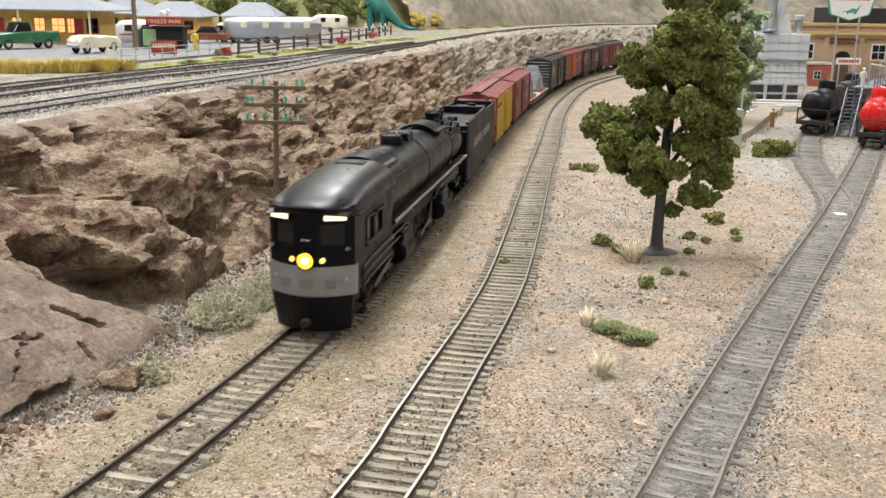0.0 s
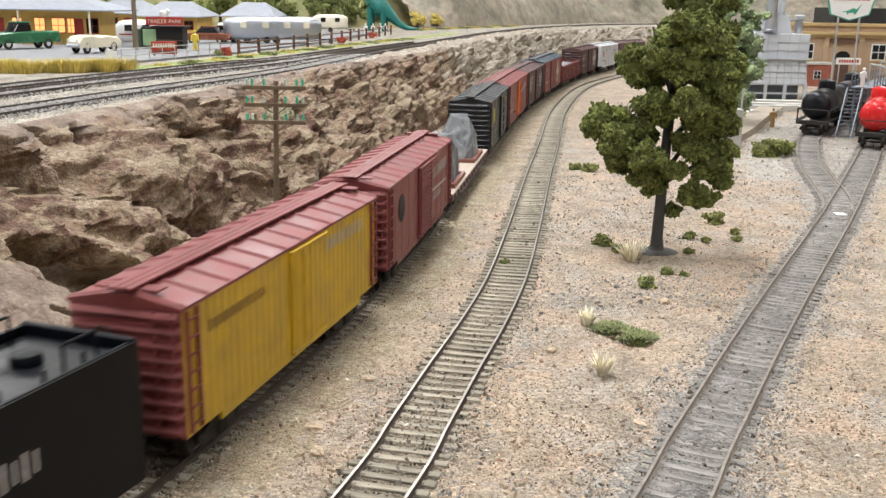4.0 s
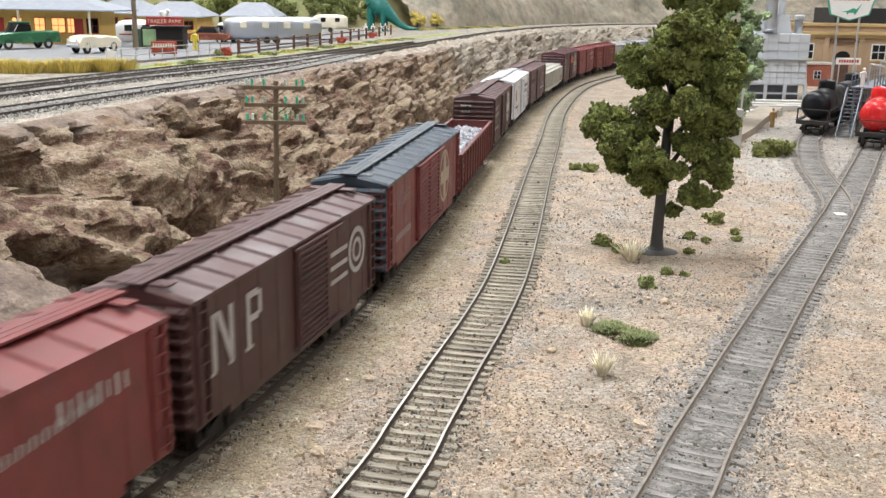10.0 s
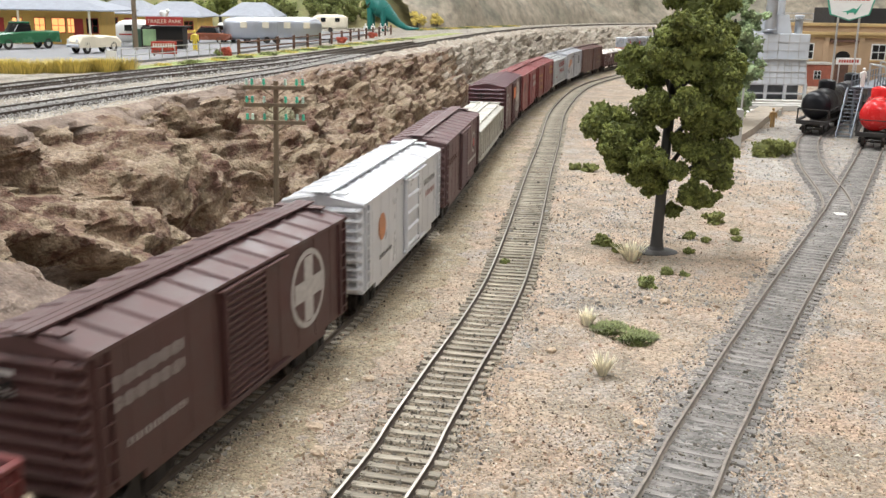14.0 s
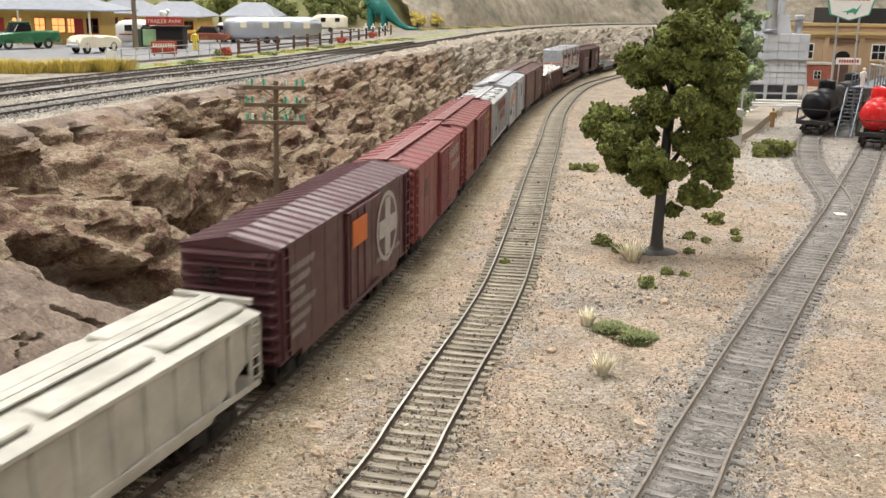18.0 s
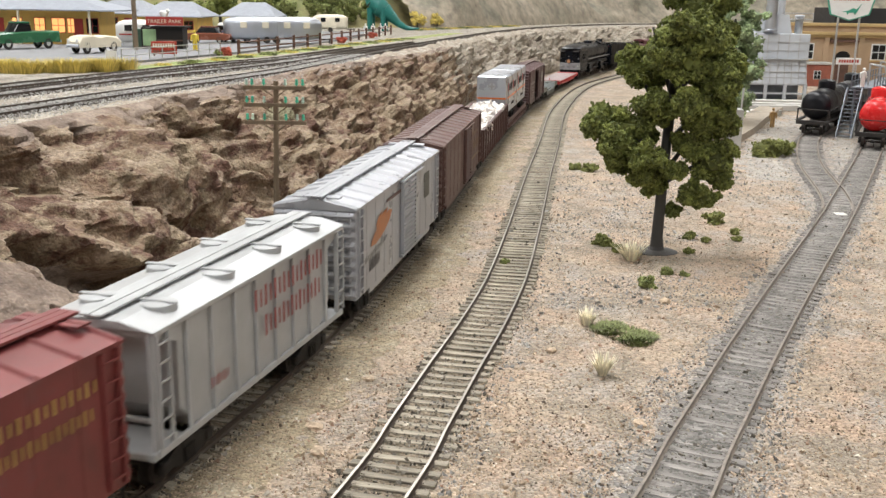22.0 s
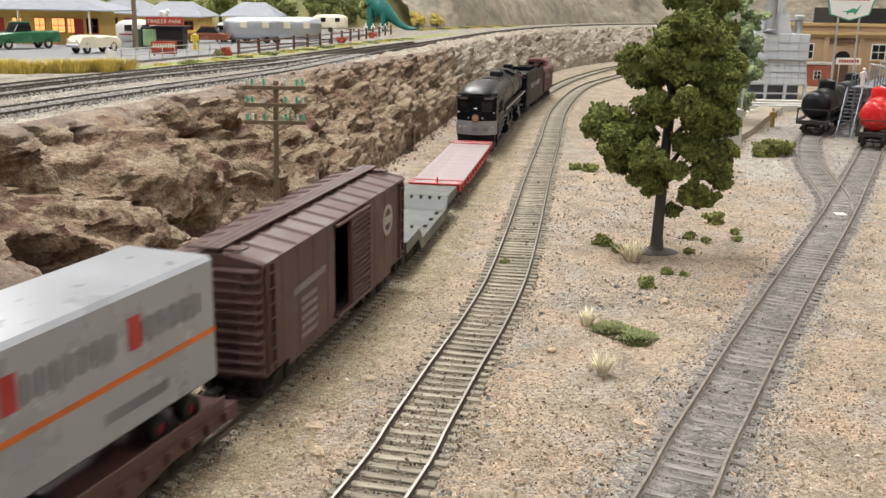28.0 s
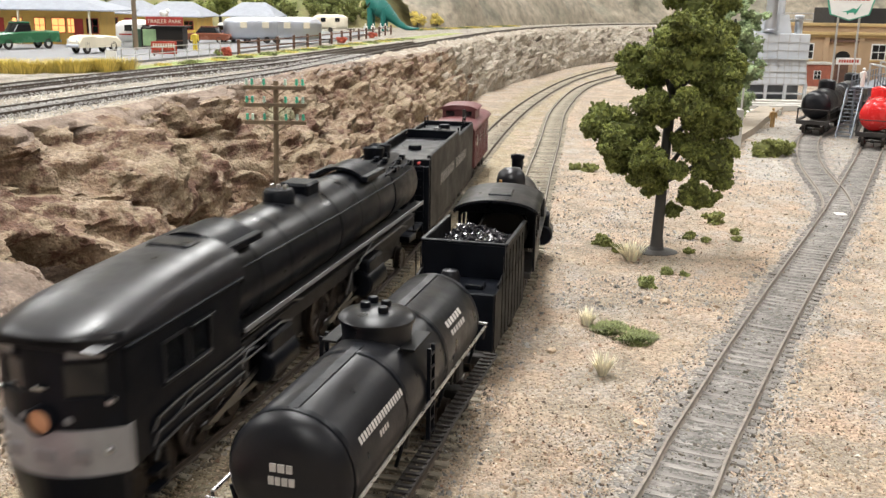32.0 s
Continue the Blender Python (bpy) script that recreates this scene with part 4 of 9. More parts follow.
car = boxcar("black boxcar with grey-green sides and partly open ribbed door", 143, C["car_black"], doors=((-10, 22, "superior"),))
herald(car, 42, 33, 6.5, Y, paint("mark_yellow", (0.45, 0.40, 0.02)), None)
bars(car, 60, 22, 40, 3, 9, Y, M["ink_grey"])
for k in range(3):
    bars(car, 62, 18.5 - k * 2.4, 18, 1.2, 6, Y, M["ink_grey"])
bars(car, -34, 37, 22, 3, 4, Y, M["mark_yellow"])
ride(car, 1311, 143)

car = boxcar("long oxide red boxcar with a bright orange door", 174, C["oxide_red"], door=C["orange_door"], doors=((0, 24, "plain"),), roof_ribs=14)
herald(car, 68, 33, 5.2, Y, C["slate_blue"], WI)
bars(car, 74, 20, 20, 2, 8, Y, WI)
bars(car, 46, 17, 22, 2, 7, Y, paint("dull_orange", (0.33, 0.075, 0.03)))
g = Geo().box(31, Y, 22, 34, Y + 0.1, 31.9).box(28, Y, 32, 40, Y + 0.1, 34.5).box(34.1, Y, 22, 38, Y + 0.1, 24)
part("lettering", g, paint("dull_orange", (0.33, 0.075, 0.03)), car)
bars(car, -20, 30, 44, 3, 12, Y, WI, 0.35)
bars(car, -50, 34, 24, 5, 4, Y, WI)
ride(car, 1462, 174)

car = boxcar("brown-red boxcar with large pale letters and a round mark", 139, C["dark_oxide"], roof=C["brown_red"], doors=((-6, 24, "youngstown"),))
g = Geo()
def stroke(x0, z0, x1, z1, w):
    g.add([(x0, Y, z0), (x0 - w, Y, z0), (x1 - w, Y, z1), (x1, Y, z1), (x0, Y + 0.1, z0), (x0 - w, Y + 0.1, z0), (x1 - w, Y + 0.1, z1), (x1, Y + 0.1, z1)], [(0, 1, 2, 3), (7, 6, 5, 4), (0, 4, 5, 1), (1, 5, 6, 2), (2, 6, 7, 3), (3, 7, 4, 0)])


for x0, z0, x1, z1, w in ((60, 24, 60, 40, 2.2), (57.7, 40, 50.3, 24, 2.6), (50.2, 24, 50.2, 40, 2.2), (40, 24, 40, 40, 2.2)):
    stroke(x0, z0, x1, z1, w)
g.box(32.5, Y, 38, 37.7, Y + 0.1, 40).box(32.5, Y, 31, 37.7, Y + 0.1, 33).box(30.3, Y, 32, 32.4, Y + 0.1, 39)
for x0, x1 in ((61.5, 58.6), (51.4, 48.4), (41.2, 36.6)):
    g.box(x1, Y + 0.1, 23.2, x0, Y + 0.15, 24.2)
part("lettering", g, WI, car)
for k in range(3):
    bars(car, -24, 34 - k * 5, 16, 1.6, 1, Y, WI)
part("herald", Geo().lathe([(6.6, 0), (8.6, 0), (8.6, 0.12), (6.6, 0.12), (6.6, 0)], (0, 0, 0), "y", 30).lathe([(3.0, 0), (4.6, 0), (4.6, 0.12), (3.0, 0.12), (3.0, 0)], (0, 0, 0), "y", 24), WI, car, at=P(-50, Y, 31))
ride(car, 1646, 139)

car = boxcar("red double-door boxcar with a weathered slate-blue roof and ends", 176, C["oxide_red"], roof=C["slate_blue"], end=C["slate_blue"], doors=((18, 24, "youngstown"), (-7, 24, "youngstown")), z1=47.5, roof_ribs=14)
herald(car, -42, 29.5, 14, Y, paint("mark_cream", (0.42, 0.35, 0.25)), C["oxide_red"])
bars(car, 70, 33, 26, 5, 6, Y, paint("worn_white", (0.32, 0.22, 0.20)), 0.4)
bars(car, 72, 20, 30, 3, 8, Y, WI)
ride(car, 1803, 176)

car = gondola("oxide red gondola with ribbed sides carrying stone", 172, C["gon_red"])
for k in range(3):
    bars(car, 76, 22 - k * 4, 12, 2.4, 4, 15.96, WI)
herald(car, -74, 20, 4.5, 15.95, WI, None)
ride(car, 1990, 172)
M["blue_stone"] = material("blue_grey_stone", (0.36, 0.365, 0.39), 0.85, vary=0.4, scale=260, island=0.5)
ride(stones("stone_load", "blue-grey broken stone heaped in a gondola", 168, 29, 24.5, M["blue_stone"], 620, 2.1, 4.5, 3, None), 1990, 172)

car = boxcar("dark maroon-brown boxcar with a big round white cross mark", 144, C["dark_oxide"], roof=C["brown_red"], doors=((4, 24, "youngstown"),))
herald(car, -40, 29.5, 13, Y, WI, C["dark_oxide"])
bars(car, 64, 35, 30, 3.4, 6, Y, WI)
bars(car, 64, 30, 30, 3.4, 6, Y, WI)
bars(car, 60, 20, 26, 2, 7, Y, WI)
g = Geo().box(0, -10, 0, 0.2, -2, 1.6).box(0, -10, -4.5, 0.2, -2, -3)
part("end_lettering", g, WI, car, at=P(72 + 2.0, 0, 40))
ride(car, 2182, 144)

car = boxcar("silver boxcar with an orange round mark", 143, C["silver"], doors=((-6, 24, "superior"),))
herald(car, 44, 32, 5.5, Y, paint("faded_orange", (0.50, 0.20, 0.08)), None)
bars(car, 48, 19, 20, 2, 7, Y, M["under"])
bars(car, -34, 34, 26, 3, 8, Y, M["ink_grey"])
bars(car, -38, 28, 22, 3, 6, Y, paint("faded_rose", (0.42, 0.22, 0.20)))
ride(car, 2346, 143)

car = boxcar("dull mauve-brown boxcar with a red and white round mark", 146, C["mauve_brown"], doors=((4, 24, "youngstown"),))
bars(car, 62, 32, 34, 4, 10, Y, C["dull_brown"])
herald(car, -46, 31, 6.6, Y, WI, None)
herald(car, -46, 31, 5.0, Y + 0.14, C["dark_oxide"], None, "inner_mark")
herald(car, -46, 31, 2.6, Y + 0.28, C["bright_red"], None, "inner_mark")
bars(car, -20, 20, 42, 1.6, 1, Y, WI)
ride(car, 2508, 146)


def covered_hopper(label, L, mat, z1, W=30.0, low=True):
    car = thing("covered_hopper", label, "hopper car", "freight cars of the train")
    h, z0 = W / 2, 12.0
    if low:
        prof = [(-L / 2 + 26, z0 - 2.5), (-L / 2 + 16, z0 + 4), (-L / 2 + 4, z0 + 9), (-L / 2, z0 + 9), (-L / 2, z1), (L / 2, z1), (L / 2, z0 + 9), (L / 2 - 4, z0 + 9), (L / 2 - 16, z0 + 4), (L / 2 - 26, z0 - 2.5)]
    else:
        prof = [(-L / 2 + 22, z0 - 1), (-L / 2 + 12, z0 + 8), (-L / 2 + 12, z1 - 6), (-L / 2 + 2, z1 - 2), (-L / 2 + 2, z1), (L / 2 - 2, z1), (L / 2 - 2, z1 - 2), (L / 2 - 12, z1 - 6), (L / 2 - 12, z0 + 8), (L / 2 - 22, z0 - 1)]
    g = Geo().prism(prof, -h, h, "y")
    n = 12 if low else 8
    for s in (-1, 1):
        for k in range(n):
            x = -L / 2 + 16 + k * (L - 32) / (n - 1)
            g.box(x - 0.7, min(s * h, s * (h + 1.1)), z0, x + 0.7, max(s * h, s * (h + 1.1)), z1 - 1.2, 0.15)
        g.box(-L / 2 + 1, min(s * h, s * (h + 1.3)), z1 - 1.4, L / 2 - 1, max(s * h, s * (h + 1.3)), z1, 0.2)
        g.box(-L / 2 + 1, min(s * h, s * (h + 1.0)), z0 - 0.4, L / 2 - 1, max(s * h, s * (h + 1.0)), z0 + 1.6, 0.2)
    part("body", g, mat, car)
    g = Geo().prism([(-h - 1.2, z1), (h + 1.2, z1), (h * 0.5, z1 + 2.0), (-h * 0.5, z1 + 2.0)], -L / 2, L / 2)
    part("roof", g, mat, car)
    for k in range(4):
        x = -L / 2 + L * (k + 0.5) / 4
        for s in (-1, 1):
            if low:
                part("hatch", Geo().box(x - L / 9, s * 8.6 - 3.8, z1 + 1.2, x + L / 9, s * 8.6 + 3.8, z1 + 2.6, 0.4), mat, car)
            else:
                g = Geo().lathe([(0, z1 + 2.9), (4.4, z1 + 2.5), (4.6, z1 - 0.4)], (x, s * 8.8, 0), "z", 18)
                g.box(x - 0.7, s * 8.8 - 5.0, z1 + 2.6, x + 0.7, s * 8.8 + 5.0, z1 + 3.2, 0.2)
                part("hatch", g, mat, car, smooth=35)
    g = Geo()
    for y in (-1.7, 1.7):
        g.box(-L / 2 - 1, y - 1.5, z1 + 2.8, L / 2 + 1, y + 1.5, z1 + 3.4, 0.1)
    for k in range(8):
        x = -L / 2 + 4 + k * (L - 8) / 7
        g.box(x - 0.4, -3, z1 + 1.9, x + 0.4, 3, z1 + 2.8)
    part("running_board", g, mat, car)
    for s in (-1, 1):
        part("end_sill", Geo().box(min(s * L / 2, s * (L / 2 - 14)), -h, z0 - 1.2, max(s * L / 2, s * (L / 2 - 14)), h, z0 + 0.8, 0.2), mat, car)
        if not low:
            for y in (-h + 1, h - 1, 0):
                part("end_post", Geo().box(s * (L / 2 - 2) - 0.7, y - 0.7, z0, s * (L / 2 - 2) + 0.7, y + 0.7, z1, 0.15), mat, car)
            part("end_rail", Geo().box(s * (L / 2 - 2) - 0.5, -h + 1, z0 + 8, s * (L / 2 - 2) + 0.5, h - 1, z0 + 9.2, 0.15), mat, car)
        else:
            g = Geo()
            for k in range(4):
                g.box(min(s * L / 2, s * (L / 2 + 1.6)), -h + 2, z0 + 10 + k * 4.2, max(s * L / 2, s * (L / 2 + 1.6)), h - 2, z0 + 12 + k * 4.2, 0.4)
            part("end_panel", g, mat, car)
        ladder(car, s * (L / 2 - 4), h + 0.6, z0 + 2, z1 - 1, mat, rungs=6)
    running_gear(car, L, W, z0, 20)
    for x in ([-30, 0, 30] if low else [-17, 17]):
        g = Geo().add([(x - 12, -8, z0), (x + 12, -8, z0), (x + 12, 8, z0), (x - 12, 8, z0), (x - 4, -6, 4.2), (x + 4, -6, 4.2), (x + 4, 6, 4.2), (x - 4, 6, 4.2)], [(0, 1, 5, 4), (1, 2, 6, 5), (2, 3, 7, 6), (3, 0, 4, 7), (4, 5, 6, 7)])
        part("hopper_chute", g, mat, car)
    return car


car = covered_hopper("cream-grey covered gondola hopper with ribbed sides", 168, C["cream_grey"], 33)
ride(car, 2664, 168)

car = boxcar("smooth-roofed maroon boxcar with orange panel and large white cross mark", 146, C["maroon"], doors=((0, 24, "flush"),), board=False, roof_ribs=22, z1=48.0, ribs=10)
herald(car, -40, 30.5, 14.5, Y, WI, C["maroon"])
part("panel", Geo().box(-9, 17.02, 32.5, 8, 17.12, 42.5, 0.02), C["orange_door"], car, "bright orange square")
for k in range(6):
    bars(car, 66, 38 - k * 4.2, 24 - (k % 3) * 5, 2.6, 6, Y, WI)
bars(car, -26, 18, 34, 2.2, 9, Y, WI)
ride(car, 2844, 146)

car = boxcar("red-brown boxcar with dark square mark and white script lettering", 144, C["chief_red"], doors=((-4, 24, "youngstown"),))
part("mark", Geo().box(38, Y, 28, 46, Y + 0.1, 37), C["dark_oxide"], car)
bars(car, -24, 35, 34, 5, 7, Y, WI, 0.2)
bars(car, -34, 27.5, 28, 4.5, 9, Y, WI, 0.15)
ride(car, 3002, 144)

car = boxcar("red boxcar with double ribbed doors and yellow lettering", 150, C["oxide_red"], doors=((12, 20, "youngstown"), (-9, 20, "youngstown")))
GY = paint("gold_ink", (0.42, 0.27, 0.08), 0.6)
bars(car, -34, 37, 34, 3.4, 7, Y, GY)
bars(car, -38, 31, 28, 3.4, 7, Y, GY)
bars(car, 66, 33, 40, 2.6, 8, Y, GY)
bars(car, 58, 27, 30, 2.6, 6, Y, GY)
bars(car, 52, 18, 26, 4, 5, Y, GY)
ride(car, 3158, 150)

car = covered_hopper("light grey covered hopper with round hatches and faded red lettering", 120, C["hopper_grey"], 44, low=False)
RI = paint("faded_red", (0.30, 0.035, 0.03), 0.6)
bars(car, 8, 33, 50, 6.4, 8, 16.15, RI, 0.2)
bars(car, 2, 24, 42, 6.4, 7, 16.15, RI, 0.2)
bars(car, 34, 20, 10, 3, 3, 16.15, RI)
ride(car, 3318, 120)

car = boxcar("silver boxcar with an orange feather mark and ribbed door", 146, C["silver_grey"], doors=((-6, 24, "youngstown"),), roof_ribs=12)
quill = [(54, 27.5), (47, 27), (40, 28), (33, 29.5), (26, 32), (21, 35.5), (25, 36.5), (31, 36), (28, 38), (34, 37.6), (39, 36.4), (37, 38.4), (43, 36.6), (46, 34.4), (45, 32.6), (50, 30.5), (53, 29)]
part("feather_mark", Geo().prism(quill, Y, Y + 0.1, "y"), paint("faded_orange", (0.50, 0.20, 0.08)), car, "orange feather shape")
bars(car, 62, 22.5, 34, 2.2, 9, Y, M["ink_grey"], 0.3)
bars(car, 56, 18, 16, 5, 4, Y, M["under"])
part("mark", Geo().box(-52, Y, 28, -41, Y + 0.1, 40), C["dark_green_grey"], car)
bars(car, 30, 40, 24, 1.4, 1, Y, C["dull_brown"])
ride(car, 3452, 146)

car = boxcar("dull brown boxcar with faded script lettering and ribbed door", 168, C["dull_brown"], doors=((-14, 24, "youngstown"),), roof_ribs=14)
bars(car, -40, 35, 30, 3, 3, Y, paint("faded_gold", (0.22, 0.15, 0.09), 0.6))
bars(car, -46, 26, 30, 6, 5, Y, M["faded_gold"])
bars(car, -36, 20, 40, 1.4, 1, Y, M["faded_gold"])
ride(car, 3612, 168)

car = gondola("dark brown gondola with ribbed sides carrying white rubble", 186, C["gon_brown"])
for k in range(3):
    bars(car, 62 - k * 12, 17, 6, 8, 2, 15.96, WI)
    bars(car, 84, 24 - k * 5, 10, 2.5, 3, 15.96, WI)
ride(car, 3794, 186)
M["white_stone"] = material("white_rubble", (0.74, 0.70, 0.66), 0.85, vary=0.25, scale=260, island=0.3)
ride(stones("rubble_load", "white broken rubble heaped in a gondola", 182, 29, 28.5, M["white_stone"], 260, 4.2, 5, 8, None), 3794, 186)

# trailers on a flatcar
car = flatcar("long dark red-brown trailer flatcar with ribbed side sills", 178, C["gon_brown"], C["gon_brown"], pockets=20, z=12.0, name="trailer_flatcar")
for s in (-1, 1):
    part("rub_rail", Geo().box(-84, s * 14.9 - 0.5, 12.0, 84, s * 14.9 + 0.5, 15.4, 0.15), C["gon_brown"], car)
ride(car, 3992, 178)


def trailer(x, label):
    t = thing("road_trailer", label, "trailer", "trailers on the flatcar")
    L, h = 84.0, 13.8
    g = Geo().box(-L / 2, -h, 8.6, L / 2, h, 43.0, 1.2)
    part("body", g, C["trailer_silver"], t)
    part("stripe", Geo().box(-L / 2 + 1, h, 22.2, L / 2 - 1, h + 0.12, 23.7).box(-L / 2 + 1, -h - 0.12, 22.2, L / 2 - 1, -h, 23.7).box(L / 2, -h + 1, 22.2, L / 2 + 0.12, h - 1, 23.7), C["orange_door"], t, "thin orange stripe")
    bars(t, 32, 28.8, 34, 6.4, 8, h + 0.02, M["under"])
    bars(t, -8, 28.8, 28, 6.4, 6, h + 0.02, M["under"])
    part("capital_mark", Geo().box(29.5, h + 0.15, 28.6, 34, h + 0.27, 36.6).box(-10, h + 0.15, 28.6, -5.5, h + 0.27, 36.6), C["bright_red"], t)
    bars(t, 4, 14, 24, 3, 9, h + 0.02, M["under"])
    herald(t, 0, 0, 3.4, 0, M["ink_grey"], C["trailer_silver"], "front_mark").matrix_basis = P(L / 2 + 0.0, 0, 33.6, -90)
    part("corner_post", Geo().rod((L / 2 - 1.0, h - 0.9, 9), (L / 2 - 1.0, h - 0.9, 42.6), 1.1, n=10), M["steel"], t)
    g = Geo()
    for ax in (-L / 2 + 11, -L / 2 + 24):
        g.rod((ax, -12, 3.7), (ax, 12, 3.7), 0.8)
    g.box(-L / 2 + 4, -6, 5.5, -L / 2 + 32, 6, 8.6, 0.3)
    g.box(L / 2 - 24, -5, 1, L / 2 - 22, -3, 8.6).box(L / 2 - 24, 3, 1, L / 2 - 22, 5, 8.6)
    part("bogie", g, M["under"], t)
    for ax in (-L / 2 + 11, -L / 2 + 24):
        for s in (-1, 1):
            w = part("tyre", Geo().lathe([(1.6, -2.0), (3.3, -2.0), (3.7, -1.2), (3.7, 1.2), (3.3, 2.0), (1.6, 2.0)], (0, 0, 0), "y", 20), M["under"], t, at=P(ax, s * 10.5, 3.7), smooth=40)
            part("hub", Geo().lathe([(0, 1.6 * s), (1.6, 1.4 * s), (1.6, -1 * s)], (0, 0, 0), "y", 14), C["bright_red"], w, "red hub")
    part("landing_gear", Geo().box(L / 2 - 26, -9, 0.2, L / 2 - 22, 9, 1.4, 0.2), M["under"], t)
    ride(t, 3992, 178, off=(x, 0, 12.1))


trailer(45, "silver road trailer with orange stripe on the flatcar")
trailer(-42, "silver road trailer with orange stripe on the flatcar")

car = boxcar("dark oxide boxcar with its side door standing open", 146, C["brown_red"], doors=((2, 22, "youngstown"),), opened=True, style="dread", ribs=11)
part("herald", Geo().lathe([(4.6, 0), (6.4, 0), (6.4, 0.12), (4.6, 0.12), (4.6, 0)], (0, 0, 0), "y", 30), WI, car, at=P(-50, Y, 33))
part("herald_bar", Geo().box(-54, Y, 31.4, -46, Y + 0.1, 34.6), WI, car)
bars(car, 50, 30, 28, 2.6, 9, Y, WI, 0.1)
for k in range(5):
    bars(car, 44, 26 - k * 3, 14, 1.8, 4, Y, WI)
ride(car, 4187, 146)

# depressed-centre flat
car = thing("well_flatcar", "dark grey-green depressed flatcar with chain slots", "flatcar", "freight cars of the train")
L = 140
g = Geo().prism([(-L / 2, 15), (-40, 15), (-33, 8.5), (33, 8.5), (40, 15), (L / 2, 15), (L / 2, 11), (42, 11), (36, 4.5), (-36, 4.5), (-42, 11), (-L / 2, 11)], -14.5, 14.5, "y")
part("deck", g, C["dark_green_grey"], car)
for s in (-1, 1):
    for k in range(5):
        part("chain_slot", Geo().box(s * 37 - 2.4, -11 + k * 5.2, 11.5, s * 37 - 1.2, -9.6 + k * 5.2, 15.2, 0.1), M["under"], car)
    part("side_sill", Geo().prism([(-L / 2, 15.2), (-40, 15.2), (-33, 8.8), (33, 8.8), (40, 15.2), (L / 2, 15.2), (L / 2, 10), (42, 10), (36, 3.5), (-36, 3.5), (-42, 10), (-L / 2, 10)], s * 14.9 - 0.4, s * 14.9 + 0.4, "y"), C["dark_green_grey"], car)
    truck(car, s * (L / 2 - 16))
    coupler(car, s * (L / 2 - 1), s)
    for k in range(4):
        part("tie_down", Geo().box(-24 + k * 16, s * 12 - 1, 8.5, -22 + k * 16, s * 12 + 1, 9.6, 0.2), M["under"], car)
ride(car, 4342, 140)

car = flatcar("flatcar with pinkish worn deck and bright red frame", 186, C["pink_deck"], C["bright_red"], wheel=False)
for s in (-1, 1):
    for x, w in ((92.6, 1.4), (80.5, 0.8)):
        part("cross_bar", Geo().box(s * x - w, -15.5, 12.95, s * x + w, 15.5, 13.5, 0.1), C["bright_red"], car)
    for y in (-14.4, 0, 14.4):
        part("frame_bar", Geo().box(min(s * 81.4, s * 91.1), y - 0.9, 12.95, max(s * 81.4, s * 91.1), y + 0.9, 13.45, 0.1), C["bright_red"], car)
part("hand_brake", Geo().rod((92, 1.5, 13.4), (92, 1.5, 17), 0.5), C["bright_red"], car)
ride(car, 4497, 186)


# ---- locomotives ----
M["glass_dark"] = material("dark_cab_glass", (0.008, 0.009, 0.011), 0.1, spec=0.4)
M["grey_front"] = material("aluminium_paint", (0.30, 0.305, 0.32), 0.42, 0.3, vary=0.15, scale=120)
M["tender_side"] = material("dusty_black_paint", (0.009, 0.009, 0.0095), 0.5, vary=0.25, scale=60, bump=0.05, spec=0.12)
M["boiler"] = material("graphite_boiler", (0.006, 0.0065, 0.009), 0.36, vary=0.25, scale=90, bump=0.06, spec=0.32)
M["brass"] = material("brass_fitting", (0.55, 0.33, 0.12), 0.3, 1.0)
M["lamp_on"] = glow("lit_headlight", (1.0, 0.42, 0.015), 5.0)
M["lamp_core"] = glow("headlight_core", (1.0, 0.80, 0.28), 40.0)
M["board_on"] = glow("lit_number_board", (1.0, 0.78, 0.48), 1.7)
M["marker_on"] = glow("lit_marker", (1.0, 0.60, 0.14), 2.6)
M["lamp_off"] = material("lamp_lens", (0.50, 0.26, 0.14), 0.15)
M["board_off"] = material("number_board", (0.20, 0.20, 0.21), 0.4)


GEAR = []


def driver(owner, x, side, r=9.4):
    g = Geo()
    s = side
    g.lathe([(0, s * 9.8), (2.0, s * 9.8), (2.0, s * 9.2), (r * 0.78, s * 8.9), (r * 0.8, s * 9.6), (r, s * 9.6), (r, s * 7.6), (r + 0.8, s * 7.4), (r + 0.8, s * 6.8), (0, s * 6.8)], (0, 0, 0), "y", 26)
    weight = Geo().prism([(r * 0.4 * math.cos(a), r * 0.75 * math.sin(a) - 1) for a in [math.pi + 0.5 + i * 0.36 for i in range(7)]], s * 9.0, s * 9.9, "y")
    w = part("driving_wheel", g, M["wheel"], owner, at=P(x, 0, r), smooth=35)
    part("counterweight", weight, M["wheel"], w)
    spoke = mesh_of("spoke", Geo().rod((1.6, s * 9.3, 0), (r * 0.82, s * 9.3, 0), 0.42, n=5), M["wheel"])
    for k in range(12):
        ob = new("spoke", spoke)
        ob.parent = w
        ob.matrix_basis = Matrix.Rotation(k * math.pi / 6, 4, "Y")
    GEAR.append((owner, "wheel", w, x, r, 0))
    return w


M["pipe_worn"] = material("worn_pipe", (0.035, 0.035, 0.038), 0.38, 0.3, vary=0.3)


